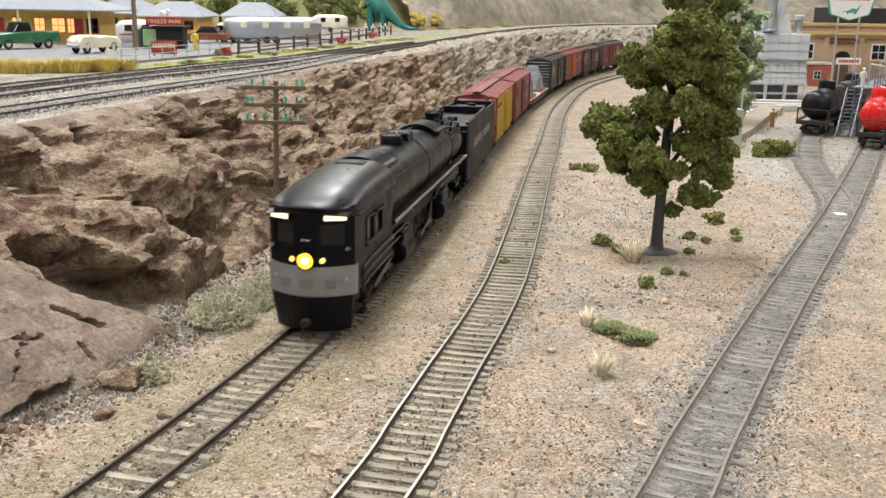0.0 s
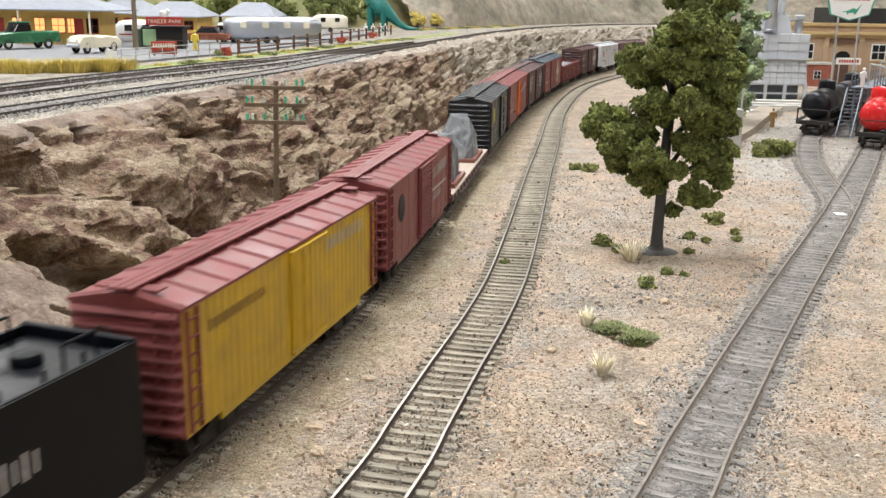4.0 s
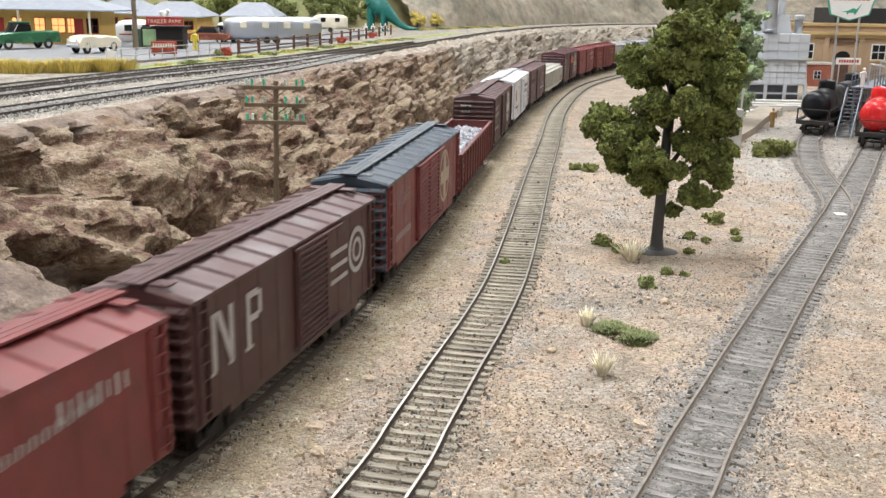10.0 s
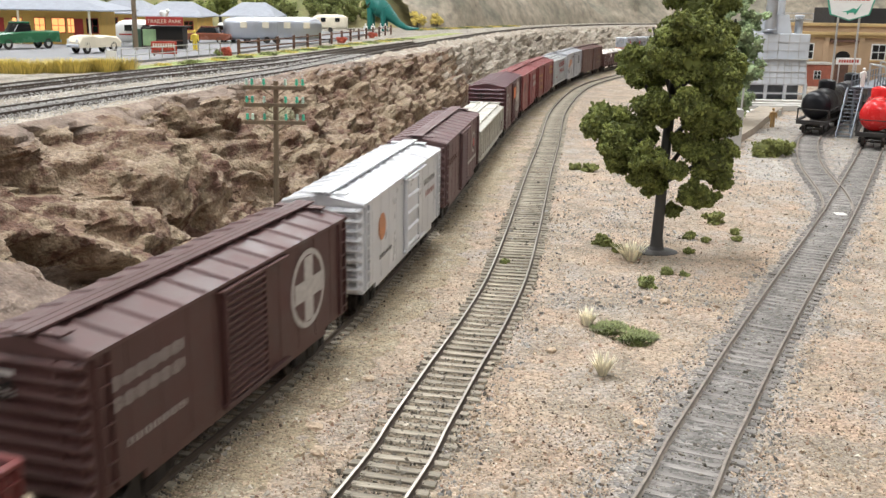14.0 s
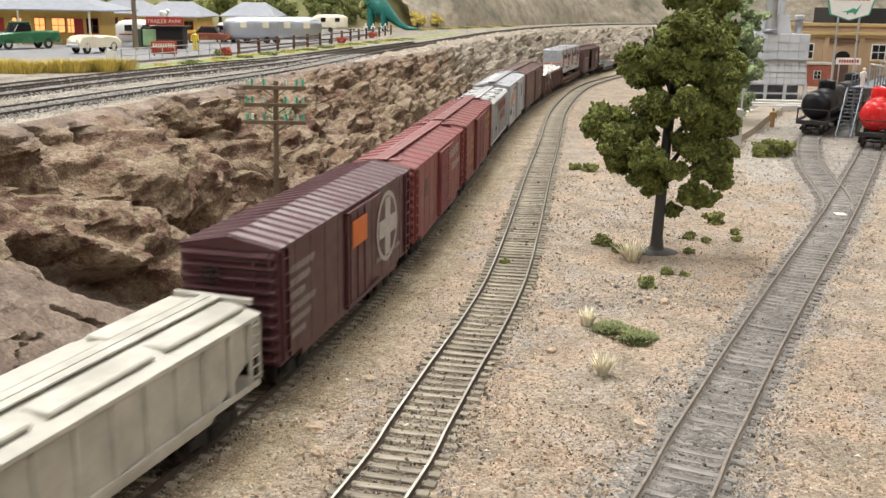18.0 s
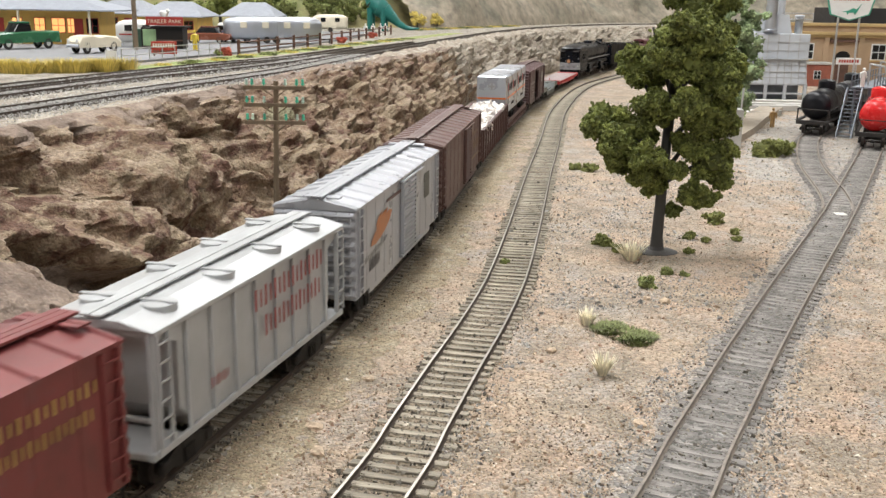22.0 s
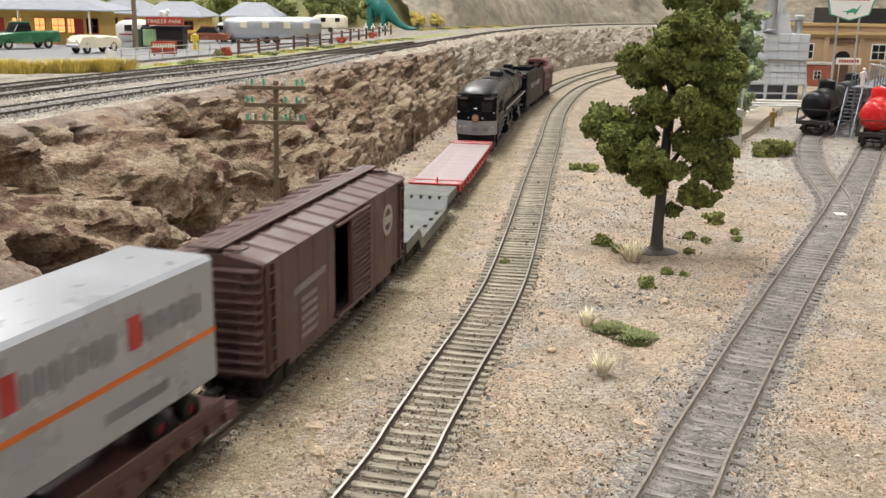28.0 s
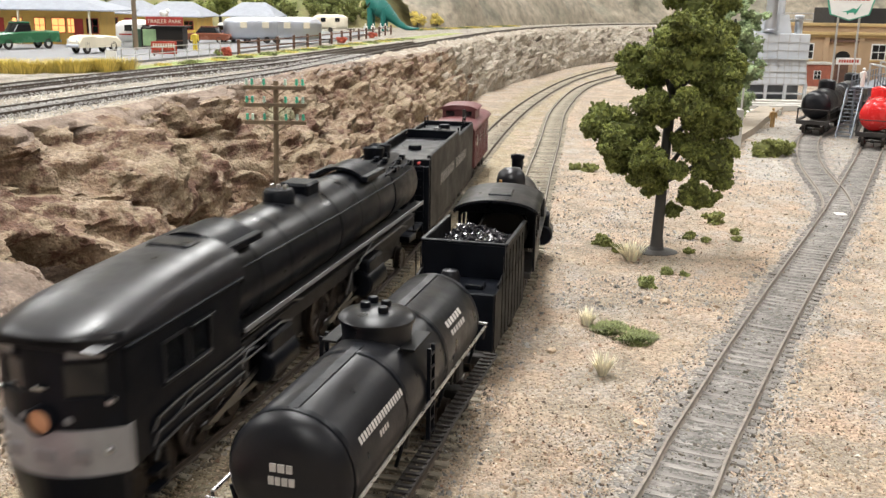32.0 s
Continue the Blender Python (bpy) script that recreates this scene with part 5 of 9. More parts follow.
def cab_forward(lit, label):
    lo = thing("steam_locomotive", label, "locomotive", "cab-forward locomotives")
    # cab shell
    g = Geo()
    hw = 16.0
    for s in (-1, 1):
        a, b = sorted((s * hw, s * (hw - 1.0)))
        part("cab_side", pierced([66, 84, 94, 97, 107, 124], [12, 27, 36.5, 42.5], a, b, {(1, 1), (3, 1)}), M["black"], lo)
    g = Geo()
    # curved front sheet, with openings for the windows
    nose = lambda y: 131.0 - 0.028 * y * y
    cols = [(-16, -13.2), (-13.2, -5.0), (-5.0, 5.0), (5.0, 13.2), (13.2, 16)]
    for i, (a, b) in enumerate(cols):
        spans = [(23, 45)] if i in (0, 2, 4) else [(23, 30.5), (38.5, 45)]
        for z0, z1 in spans:
            m = 4
            for k in range(m):
                ya, yb = a + (b - a) * k / m, a + (b - a) * (k + 1) / m
                g.add([(nose(ya), ya, z0), (nose(yb), yb, z0), (nose(yb), yb, z1), (nose(ya), ya, z1), (nose(ya) - 1, ya, z0), (nose(yb) - 1, yb, z0), (nose(yb) - 1, yb, z1), (nose(ya) - 1, ya, z1)],
                      [(0, 1, 2, 3), (5, 4, 7, 6), (3, 2, 6, 7), (1, 0, 4, 5), (0, 3, 7, 4), (2, 1, 5, 6)])
    part("cab_front", g, M["black"], lo)
    for s in (-1, 1):
        a, b = (5.0, 13.2)
        part("front_window", Geo().add([(nose(a) - 0.6, s * a, 30.5), (nose(b) - 0.6, s * b, 30.5), (nose(b) - 0.6, s * b, 38.5), (nose(a) - 0.6, s * a, 38.5)], [(0, 1, 2, 3)]), M["glass_dark"], lo)
        part("side_window", Geo().box(84, s * 15.2 - 0.2, 27, 94, s * 15.2 + 0.2, 36.5).box(97, s * 15.2 - 0.2, 27, 107, s * 15.2 + 0.2, 36.5), M["glass_dark"], lo)
        for x0, x1 in ((84, 94), (97, 107)):
            yy = s * 16.15
            part("window_frame", Geo().box(x0 - 0.7, yy - 0.25, 26.4, x1 + 0.7, yy + 0.25, 27.2).box(x0 - 0.7, yy - 0.25, 36.2, x1 + 0.7, yy + 0.25, 37).box(x0 - 0.7, yy - 0.25, 27.2, x0, yy + 0.25, 36.2).box(x1, yy - 0.25, 27.2, x1 + 0.7, yy + 0.25, 36.2), M["pipe_worn"], lo)
        for k in range(3):
            part("side_pipe", Geo().tube([(66, s * 16.5, 21 - k * 3.6), (100, s * 16.5, 20.5 - k * 3.6), (112, s * 16.5, 19.5 - k * 3.6), (114, s * 16.5, 17 - k * 3.6)], 0.34), M["pipe_worn"], lo)
        part("window_visor", Geo().box(83, min(s * 16, s * 17.6), 36.6, 95, max(s * 16, s * 17.6), 37.3, 0.15), M["boiler"], lo)
        part("arm_rest", Geo().box(84, min(s * 16, s * 16.8), 26.0, 108, max(s * 16, s * 16.8), 27.0, 0.15), M["boiler"], lo)
        nb = part("number_board", Geo().box(-0.6, -4.9, -2.0, 0.9, 4.9, 2.0, 0.2), M["black"], lo, at=P(nose(10.0), s * 10.0, 41.4, s * 24))
        part("number_glass", Geo().box(0.9, -4.0, -1.3, 1.0, 4.0, 1.3), M["board_on" if lit else "board_off"], nb, "lit warm white panel" if lit else "grey panel")
        if not lit:
            part("number", Geo().box(1.0, -2.2, -0.6, 1.05, 2.2, 0.6), M["ink_grey"], nb)
        part("marker_lamp", Geo().lathe([(0, 1.0), (0.7, 0.8), (1.0, 0), (1.0, -1.5)], (nose(6), s * 5.6, 25.4), "x", 14), M["marker_on" if lit else "board_off"], lo, "small glowing lamp" if lit else "")
        part("mirror", Geo().box(nose(13) - 1, s * 14.2 - 0.7, 29.0, nose(13) + 1.2, s * 14.2 + 0.7, 30.2, 0.2), M["steel"], lo)
    part("visor", Geo().box(130.2, -1.6, 32.6, 132.2, 1.6, 33.4, 0.2), M["steel"], lo)
    hl = part("headlight", Geo().lathe([(2.9, 1.6), (3.3, 1.6), (3.5, 0.6), (3.5, -1.5), (2.9, -1.5)], (131.4, 0, 25.6), "x", 20), M["black"], lo, smooth=40)
    part("lens", Geo().lathe([(0, 1.2), (1.6, 1.1), (2.9, 0.7)], (131.6, 0, 25.6), "x", 20), M["lamp_on" if lit else "lamp_off"], hl, "glowing orange lens" if lit else "unlit amber lens")
    if lit:
        part("bulb", Geo().lathe([(0, 0.9), (0.9, 0.6), (1.4, 0)], (132.4, 0, 25.6), "x", 16), M["lamp_core"], hl, "bright yellow bulb")
    # grey apron and pilot
    secs = []
    for k in range(13):
        y = -16.4 + k * 32.8 / 12
        secs.append([(nose(y) + 0.6, y, 12), (nose(y) + 0.6, y, 23), (nose(y) - 2, y, 23), (nose(y) - 2, y, 12)])
    g = loft(Geo(), secs)
    ap = part("apron", g, M["grey_front"], lo, "silver grey painted band")
    for a, b in ((-10.5, -4.2), (-2.6, 2.6), (4.2, 10.5)):
        ym = (a + b) / 2
        part("apron_slot", Geo().box(nose(ym) + 0.1, a, 15.2, nose(ym) + 0.95, b, 18.6, 0.3), M["board_off"], ap)
    for s in (-1, 1):
        part("apron_knob", Geo().lathe([(0, 1.6), (0.7, 1.2), (0.9, 0)], (nose(13.2) + 0.4, s * 13.2, 18), "x", 10), M["steel"], ap)
    fx = lambda y, z: nose(y) + 1 - (12 - z) * 0.25
    secs = []
    for k in range(11):
        y = -15.5 + k * 3.1
        secs.append([(fx(y, 3), y * 0.9, 2.2), (fx(y, 12), y, 16), (fx(y, 12) - 3, y, 16), (fx(y, 3) - 3, y * 0.9, 2.2)])
    g = loft(Geo(), secs)
    part("pilot", g, M["black"], lo)
    coupler(lo, 127, 1)
    # roof: a smooth crown that swells from the brow back to the boiler
    ring = []
    for x, hh, cr, zb in ((133.2, 12.5, 1.2, 43.6), (132.4, 15.6, 2.6, 43.0), (129, 16.6, 4.6, 42.4), (122, 16.9, 6.8, 42.0), (112, 17.0, 8.6, 41.5), (98, 17.0, 9.8, 41.2), (80, 17.0, 10.4, 41.0), (64, 17.0, 10.6, 41.0)):
        top = []
        for k in range(25):
            t = math.pi * k / 24
            c2, s2 = math.cos(t), math.sin(t)
            bow = 0.028 * (hh * c2) ** 2 * (1 if x > 120 else 0.0) * min(1, max(0, (x - 112) / 15))
            top.append((x - bow, hh * math.copysign(abs(c2) ** 0.75, c2), zb + cr * s2 ** 0.85))
        top += [(x - 1, -hh + 1.2, zb - 0.8), (x - 1, hh - 1.2, zb - 0.8)]
        ring.append(top)
    part("cab_roof", loft(Geo(), ring), M["blackgloss"], lo, smooth=50)
    part("gutter", Geo().box(66, 16.6, 41.0, 124, 17.6, 41.9, 0.2).box(66, -17.6, 41.0, 124, -16.6, 41.9, 0.2), M["black"], lo)
    # boiler and smokebox
    rz = 35.2
    part("boiler", Geo().lathe([(0, 68), (14.6, 68), (14.6, -20), (14.9, -20), (14.9, -24), (14.4, -24), (13.8, -88)], (0, 0, rz), "x", 40), M["boiler"], lo, smooth=40)
    part("smokebox", Geo().lathe([(13.8, -88), (14.2, -88), (14.2, -91), (13.6, -91), (13.4, -124), (12.6, -126), (8.5, -127.5), (0, -128)], (0, 0, rz - 0.3), "x", 36), M["black"], lo, smooth=40)
    for x in (48, 26, 4, -42, -64):
        part("boiler_band", Geo().lathe([(14.75, x + 0.6), (14.75, x - 0.6)], (0, 0, rz), "x", 36), M["black"], lo, smooth=40)

    def saddle(x0, x1, r, w, z):
        g = Geo()
        prof = [(math.cos(t) * r, rz + math.sin(t) * r) for t in [math.pi / 2 - w + 2 * w * k / 16 for k in range(17)]]
        inner = [(a * (r - 1.3) / r, rz + (b - rz) * (r - 1.3) / r) for a, b in prof[::-1]]
        g.prism(prof + inner, x0, x1)
        for s in (0, -1):
            a, b = prof[s]
            g.box(x0 - 1, a - 1.4, b - 1.2, x1 + 1, a + 1.4, b + 1.0, 0.3)
        return part("sand_box", g, M["black"], lo, smooth=40)

    saddle(44, 64, 17.4, 0.72, 0)
    saddle(-78, -56, 16.6, 0.72, 0)
    part("roof_hatch", Geo().box(68, -6, 50.6, 76, 6, 52.0, 0.5), M["boiler"], lo)
    part("steam_dome", Geo().lathe([(0, 54), (4.5, 53.6), (5.4, 52.4), (5.6, 48)], (2, 0, 0), "z", 20), M["black"], lo, smooth=40)
    for dy in (-2.4, 0, 2.4):
        part("safety_valve", Geo().lathe([(0, 55.4), (0.7, 55.1), (0.8, 53.2)], (2, dy, 0), "z", 10), M["steel"], lo, "small bright valve")
    part("turret_box", Geo().box(-22, -5.5, 48, -10, 5.5, 53.2, 0.8), M["black"], lo)
    part("chimney", Geo().lathe([(3.2, 52.5), (4.6, 53.4), (4.8, 52.6), (4.2, 50), (4.6, 46)], (-100, 0, 0), "z", 20), M["black"], lo, smooth=40)
    part("chimney", Geo().lathe([(3.2, 52.5), (4.6, 53.4), (4.8, 52.6), (4.2, 50), (4.6, 46)], (-110, 0, 0), "z", 20), M["black"], lo, smooth=40)
    r = random.Random(4)
    for k in range(12):
        x, a = -92 - r.uniform(0, 32), r.uniform(0.5, 2.6)
        y, z = 14.2 * math.cos(a), rz + 14.2 * math.sin(a)
        g = Geo().box(x - r.uniform(0.8, 2.2), y - 1.2, z - 1.0, x + r.uniform(0.8, 2), y + 1.2, z + 1.4, 0.3)
        g.tube([(x, y, z), (x + 6, y * 1.03, z + 0.8), (x + 15, y * 1.05, z)], 0.4)
        part("fitting", g, M["black"], lo)
    for s in (-1, 1):
        part("handrail", Geo().tube([(66, s * 14.2, 42.5), (-20, s * 14.0, 41.5), (-86, s * 13.4, 41.3), (-122, s * 12, 42)], 0.35), M["black"], lo)
        part("running_board", Geo().box(-120, min(s * 13.2, s * 17.2), 25.6, 66, max(s * 13.2, s * 17.2), 26.6, 0.15), M["tender_side"], lo)
        # edge strip in a paler grey than the running board
        part("board_edge", Geo().box(-120, min(s * 17.2, s * 17.5), 25.4, 66, max(s * 17.2, s * 17.5), 26.9, 0.05), M["grey_front"], lo, "thin pale grey edge strip")
        for k, (z, x0, x1) in enumerate(((21.5, 20, 100), (17.5, 30, 104), (14.0, 36, 106), (22.5, -110, -40), (19, -100, -30))):
            yy = s * (15.4 + 0.3 * (k % 2))
            part("pipe", Geo().tube([(x0, yy, z), (x0 + 8, yy, z + 2.0), (x1 - 10, yy, z + 1.5), (x1, yy, z - 2)], 0.42), M["pipe_worn"], lo)
        for x in (40, -52):
            part("cylinder", Geo().lathe([(0, x + 10.5), (4.4, x + 10.3), (5.2, x + 9.5), (5.2, x - 9.5), (4.4, x - 10.3), (0, x - 10.5)], (0, s * 13.4, 12.5), "x", 20).box(x - 9, s * 13 - 4, 16, x + 9, s * 13 + 4, 22, 1.0), M["black"], lo, smooth=40)
        for base in (62, -30):
            ws = [base + 14, base - 5, base - 24 + 0, base - 43]
            ws = [w + 6 for w in ws]
            for w in ws:
                driver(lo, w, s)
            sr = part("side_rod", Geo().box(ws[-1] - 1, min(s * 10.4, s * 11.2), 5.4, ws[0] + 1, max(s * 10.4, s * 11.2), 7.4, 0.25), M["rod_steel"], lo)
            GEAR.append((lo, "side", sr, 0, 0, 0))
            mr = part("main_rod", Geo().add([(ws[0], s * 11.6, 5.6), (ws[0], s * 11.6, 7.8), (base - 11, s * 12.4, 11.6), (base - 11, s * 12.4, 13.4), (ws[0], s * 12.4, 5.6), (ws[0], s * 12.4, 7.8), (base - 11, s * 13.2, 11.6), (base - 11, s * 13.2, 13.4)], [(0, 1, 3, 2), (4, 6, 7, 5), (1, 5, 7, 3), (0, 2, 6, 4)]), M["rod_steel"], lo)
            GEAR.append((lo, "main", mr, ws[0], base - 11, 0))
            part("valve_gear", Geo().tube([(ws[1], s * 12.6, 12), (ws[1] - 6, s * 12.8, 20), (ws[1] - 22, s * 12.8, 18), (ws[1] - 26, s * 12.8, 9)], 0.5).box(ws[1] - 8, s * 12.4 - 0.4, 11, ws[1] - 5, s * 12.4 + 0.4, 20, 0.2), M["rod_steel"], lo)
        part("steps", Geo().box(108, s * 15 - 1.5, 5, 114, s * 15 + 1.5, 5.8).box(108, s * 15 - 1.5, 9.5, 114, s * 15 + 1.5, 10.3).box(107.4, s * 15 - 0.4, 5, 108, s * 15 + 0.4, 14), M["black"], lo)
    part("frame", Geo().box(-122, -6.2, 6, 118, 6.2, 21, 0.4).box(-124, -12, 18, 100, 12, 23, 0.4), M["under"], lo)
    for x in (112, 98, -112):
        wheelset(lo, x, 4.9, "pilot_wheelset")
    part("rear_platform", Geo().box(-131, -11, 10, -120, 11, 13, 0.4).tube([(-130, -10, 13), (-130, -10, 24), (-122, -10, 26)], 0.4).tube([(-130, 10, 13), (-130, 10, 24), (-122, 10, 26)], 0.4), M["black"], lo)
    for ob in lo.children:
        if ob.name.split(".")[0] not in ("driving_wheel", "side_rod", "main_rod", "valve_gear", "pilot_wheelset", "coupler", "pilot", "frame", "cylinder", "steps", "rear_platform"):
            ob.location.z += 4 * U
    return lo


def oil_tender(label):
    te = thing("locomotive_tender", label, "tender", "tenders of the locomotives")
    L, h = 160.0, 15.6
    part("tank_body", Geo().box(-L / 2, -h, 9.5, L / 2, h, 42.0, 0.5), M["black"], te)
    for s in (-1, 1):
        part("side_sheet", Geo().prism([(-L / 2 + 1, 10), (L / 2 - 3, 10), (L / 2 - 3, 46.6), (-14, 46.6), (-17, 44.2), (-L / 2 + 1, 44.2)], min(s * h, s * (h + 0.5)), max(s * h, s * (h + 0.5)), "y"), M["tender_side"], te)
        part("top_rail", Geo().box(-17, s * (h - 0.6) - 0.8, 45.6, L / 2 - 2, s * (h - 0.6) + 0.8, 47.0, 0.2), M["black"], te)
        part("rear_rail", Geo().box(-L / 2, s * (h - 0.6) - 0.5, 43.2, -17, s * (h - 0.6) + 0.5, 44.4, 0.15), M["black"], te)
        part("cross_rail", Geo().box(s * (L / 2 - 2) - 1, -h, 42, s * (L / 2 - 2) + 1, h, 45.0, 0.2), M["black"], te)
    part("deck", Geo().box(-L / 2 + 4, -h + 2, 42.0, L / 2 - 5, h - 2, 42.4, 0.1), M["boiler"], te)
    part("coaming", Geo().box(-18, -h + 1.4, 42, -15, h - 1.4, 47.2, 0.3), M["black"], te)
    part("oil_hatch", Geo().box(-44, -5, 42.4, -30, 5, 44.6, 0.6).lathe([(0, 46), (2.6, 45.6), (3, 44.2)], (-37, 0, 0), "z", 16), M["black"], te)
    for x, y in ((-62, 0), (30, -1)):
        part("filler_cap", Geo().lathe([(0, 45), (3.2, 44.8), (3.6, 44), (3.6, 42.4)], (x, y, 0), "z", 18), M["black"], te, smooth=40)
    for k in range(4):
        part("vent_pipe", Geo().rod((-66 + k * 12, 12, 42), (-66 + k * 12, 12, 45.5), 0.5), M["black"], te)
    part("grab_iron", Geo().tube([(-70, 12, 42.5), (-70, 12, 49), (-60, 12, 49), (-60, 12, 42.5)], 0.4).tube([(-70, -12, 42.5), (-70, -12, 49), (-60, -12, 49), (-60, -12, 42.5)], 0.4), M["black"], te)
    bars(te, 46, 27, 46, 6.0, 8, h + 0.52, WI)
    bars(te, -8, 27, 40, 6.0, 7, h + 0.52, WI)
    part("gangway", Geo().box(L / 2 + 2, -12.5, 12.4, L / 2 + 15, 12.5, 13.6, 0.2), M["boiler"], te, "flat steel fall plate")
    for z in (19, 27, 35):
        part("front_step", Geo().box(L / 2, -11, z, L / 2 + (3.4 if z == 19 else 1.4), 7, z + 0.9, 0.15), M["boiler"], te)
    for y in (-8, 6):
        part("brace_rod", Geo().rod((L / 2 + 1, y, 24), (L / 2 + 11, y * 0.8, 13.6), 0.35), M["pipe_worn"], te)
    part("marker_lamp", Geo().lathe([(0, 1.2), (0.6, 1.0), (0.8, 0), (0.8, -0.6)], (L / 2 + 0.4, 10.6, 43.4), "x", 12), C["bright_red"], te, "small red lamp")
    part("front_beam", Geo().box(L / 2, -13, 9.5, L / 2 + 2, 13, 14, 0.4), M["black"], te)
    part("front_ladder", Geo().box(L / 2, 8, 16, L / 2 + 0.8, 8.6, 42).box(L / 2, 12.4, 16, L / 2 + 0.8, 13, 42), M["black"], te)
    for k in range(6):
        part("rung", Geo().box(L / 2 + 0.3, 8.4, 19 + k * 4, L / 2 + 0.9, 12.6, 19.6 + k * 4), M["black"], te)
    part("frame", Geo().box(-L / 2, -8, 6.4, L / 2, 8, 9.6, 0.4), M["under"], te)
    for x in (L / 2 - 34, -L / 2 + 34):
        t = truck(te, x, None, 15.0)
        wheelset(t, 0)
    coupler(te, -L / 2 + 1, -1)
    return te


ride(cab_forward(True, "black cab-forward steam locomotive with lit headlight and grey front"), 350, 262)
ride(oil_tender("black oil tender with open-railed deck and pale lettering"), 621, 160)
ride(cab_forward(False, "black cab-forward steam locomotive with unlit headlight and silver front"), 4700, 262)
ride(oil_tender("black oil tender with open-railed deck coupled before the caboose"), 4978, 160)

# caboose
ca = thing("caboose", "red cupola caboose with end platforms", "caboose")
L, h = 100.0, 14.5
for s in (-1, 1):
    g = Geo().box(-L / 2 + 10, s * h - 0.5, 11, L / 2 - 10, s * h + 0.5, 37, 0.1)
    for k in range(22):
        x = -L / 2 + 11 + k * (L - 22) / 21
        g.box(x - 0.15, min(s * h, s * (h + 0.65)), 11.5, x + 0.15, max(s * h, s * (h + 0.65)), 36.5)
    part("side_wall", g, C["caboose_red"], ca)
    for x in (-28, -10, 14, 30):
        w = part("window", Geo().box(x - 3, min(s * h, s * (h + 0.9)), 24, x + 3, max(s * h, s * (h + 0.9)), 32, 0.1), C["caboose_red"], ca)
        part("pane", Geo().box(x - 2.3, min(s * (h + 0.9), s * (h + 1.0)), 24.8, x + 2.3, max(s * (h + 0.9), s * (h + 1.0)), 31.2), M["glass_dark"], w)
    x = s * (L / 2 - 10)
    part("end_wall", Geo().box(x - 0.5, -h, 11, x + 0.5, h, 37.5, 0.1), C["caboose_red"], ca)
    part("end_door", Geo().box(min(x, x + s * 0.9), -4, 12, max(x, x + s * 0.9), 4, 32, 0.1), C["dark_oxide"], ca)
    part("platform", Geo().box(min(x, s * L / 2), -h, 10, max(x, s * L / 2), h, 11.2, 0.2), M["under"], ca)
    xe = s * (L / 2 - 1)
    g = Geo()
    for y in (-h + 1, -5, 5, h - 1):
        g.rod((xe, y, 11), (xe, y, 24 if abs(y) < 6 else 37.5), 0.45)
    g.tube([(xe, -h + 1, 24), (xe, h - 1, 24)], 0.45).tube([(xe, -h + 1, 18), (xe, h - 1, 18)], 0.35)
    part("railing", g, paint("caboose_orange", (0.5, 0.13, 0.03)), ca, "orange railing")
g = Geo()
prof = [(-16, 37), (16, 37)] + [(16 * math.cos(t), 37.4 + 5 * math.sin(t)) for t in [math.pi * k / 12 for k in range(13)]]
part("roof", g.prism(prof, -L / 2, L / 2), C["caboose_red"], ca, smooth=40)
g = Geo().box(-13, -11.5, 40, 13, 11.5, 47, 0.3)
cu = part("cupola", g, C["caboose_red"], ca)
prof = [(-13, 47), (13, 47)] + [(13 * math.cos(t), 47.3 + 3.0 * math.sin(t)) for t in [math.pi * k / 12 for k in range(13)]]
part("cupola_roof", Geo().prism(prof, -15, 15), C["caboose_red"], cu, smooth=40)
for y in (-6, 6):
    part("cupola_window", Geo().box(13, y - 3, 42.6, 13.4, y + 3, 45.8, 0.1), M["glass_dark"], cu)
part("stove_pipe", Geo().rod((30, 6, 41), (30, 6, 49), 1.2, n=10), M["under"], ca)
running_gear(ca, L, 29, 11, 22)
ride(ca, 5150, 100)


# ---- the shunting engine and its tank car on the second track ----
sw = thing("switch_engine", "small black steam switch engine seen from behind its tender", "locomotive")
part("boiler", Geo().lathe([(0, 84), (3, 84.4), (9.2, 83), (10.4, 81), (10.6, 8)], (-92, 0, 28.5), "x", 32), M["boiler"], sw, smooth=40)
for x in (-60, -36, -20):
    part("boiler_band", Geo().lathe([(10.8, x + 0.5), (10.8, x - 0.5)], (0, 0, 28.5), "x", 30), M["black"], sw, smooth=40)
part("chimney", Geo().lathe([(2.0, 48.6), (3.2, 49), (3.4, 47.6), (2.8, 46.8), (2.6, 41), (3.6, 38)], (-16, 0, 0), "z", 20), M["black"], sw, smooth=40)
part("sand_dome", Geo().lathe([(0, 46), (3.0, 45.4), (4.4, 43), (4.8, 38)], (-33, 0, 0), "z", 20), M["blackgloss"], sw, smooth=50)
part("steam_dome", Geo().lathe([(0, 48.5), (3.6, 48), (5.8, 46), (6.4, 43.4), (6.4, 38)], (-50, 0, 0), "z", 26), M["blackgloss"], sw, smooth=50)
part("bell", Geo().lathe([(0, 45), (1.2, 44.4), (1.8, 41), (2.2, 40.4)], (-41, 0, 0), "z", 14), M["brass"], sw, "brass bell", smooth=40)
part("whistle", Geo().rod((-58, 4, 38), (-58, 4, 44), 0.8), M["brass"], sw)
part("headlight", Geo().lathe([(0, -4), (2.4, -4), (2.4, -9), (0, -9)], (0, 0, 43), "x", 16), M["black"], sw, smooth=40)
prof = [(-16.4, 42.5)] + [(16.4 * math.cos(t), 42 + 5.0 * math.sin(t)) for t in [math.pi - math.pi * k / 16 for k in range(17)]] + [(16.4, 42.5)]
prof += [(a * 0.96, b - 0.9) for a, b in prof[::-1]]
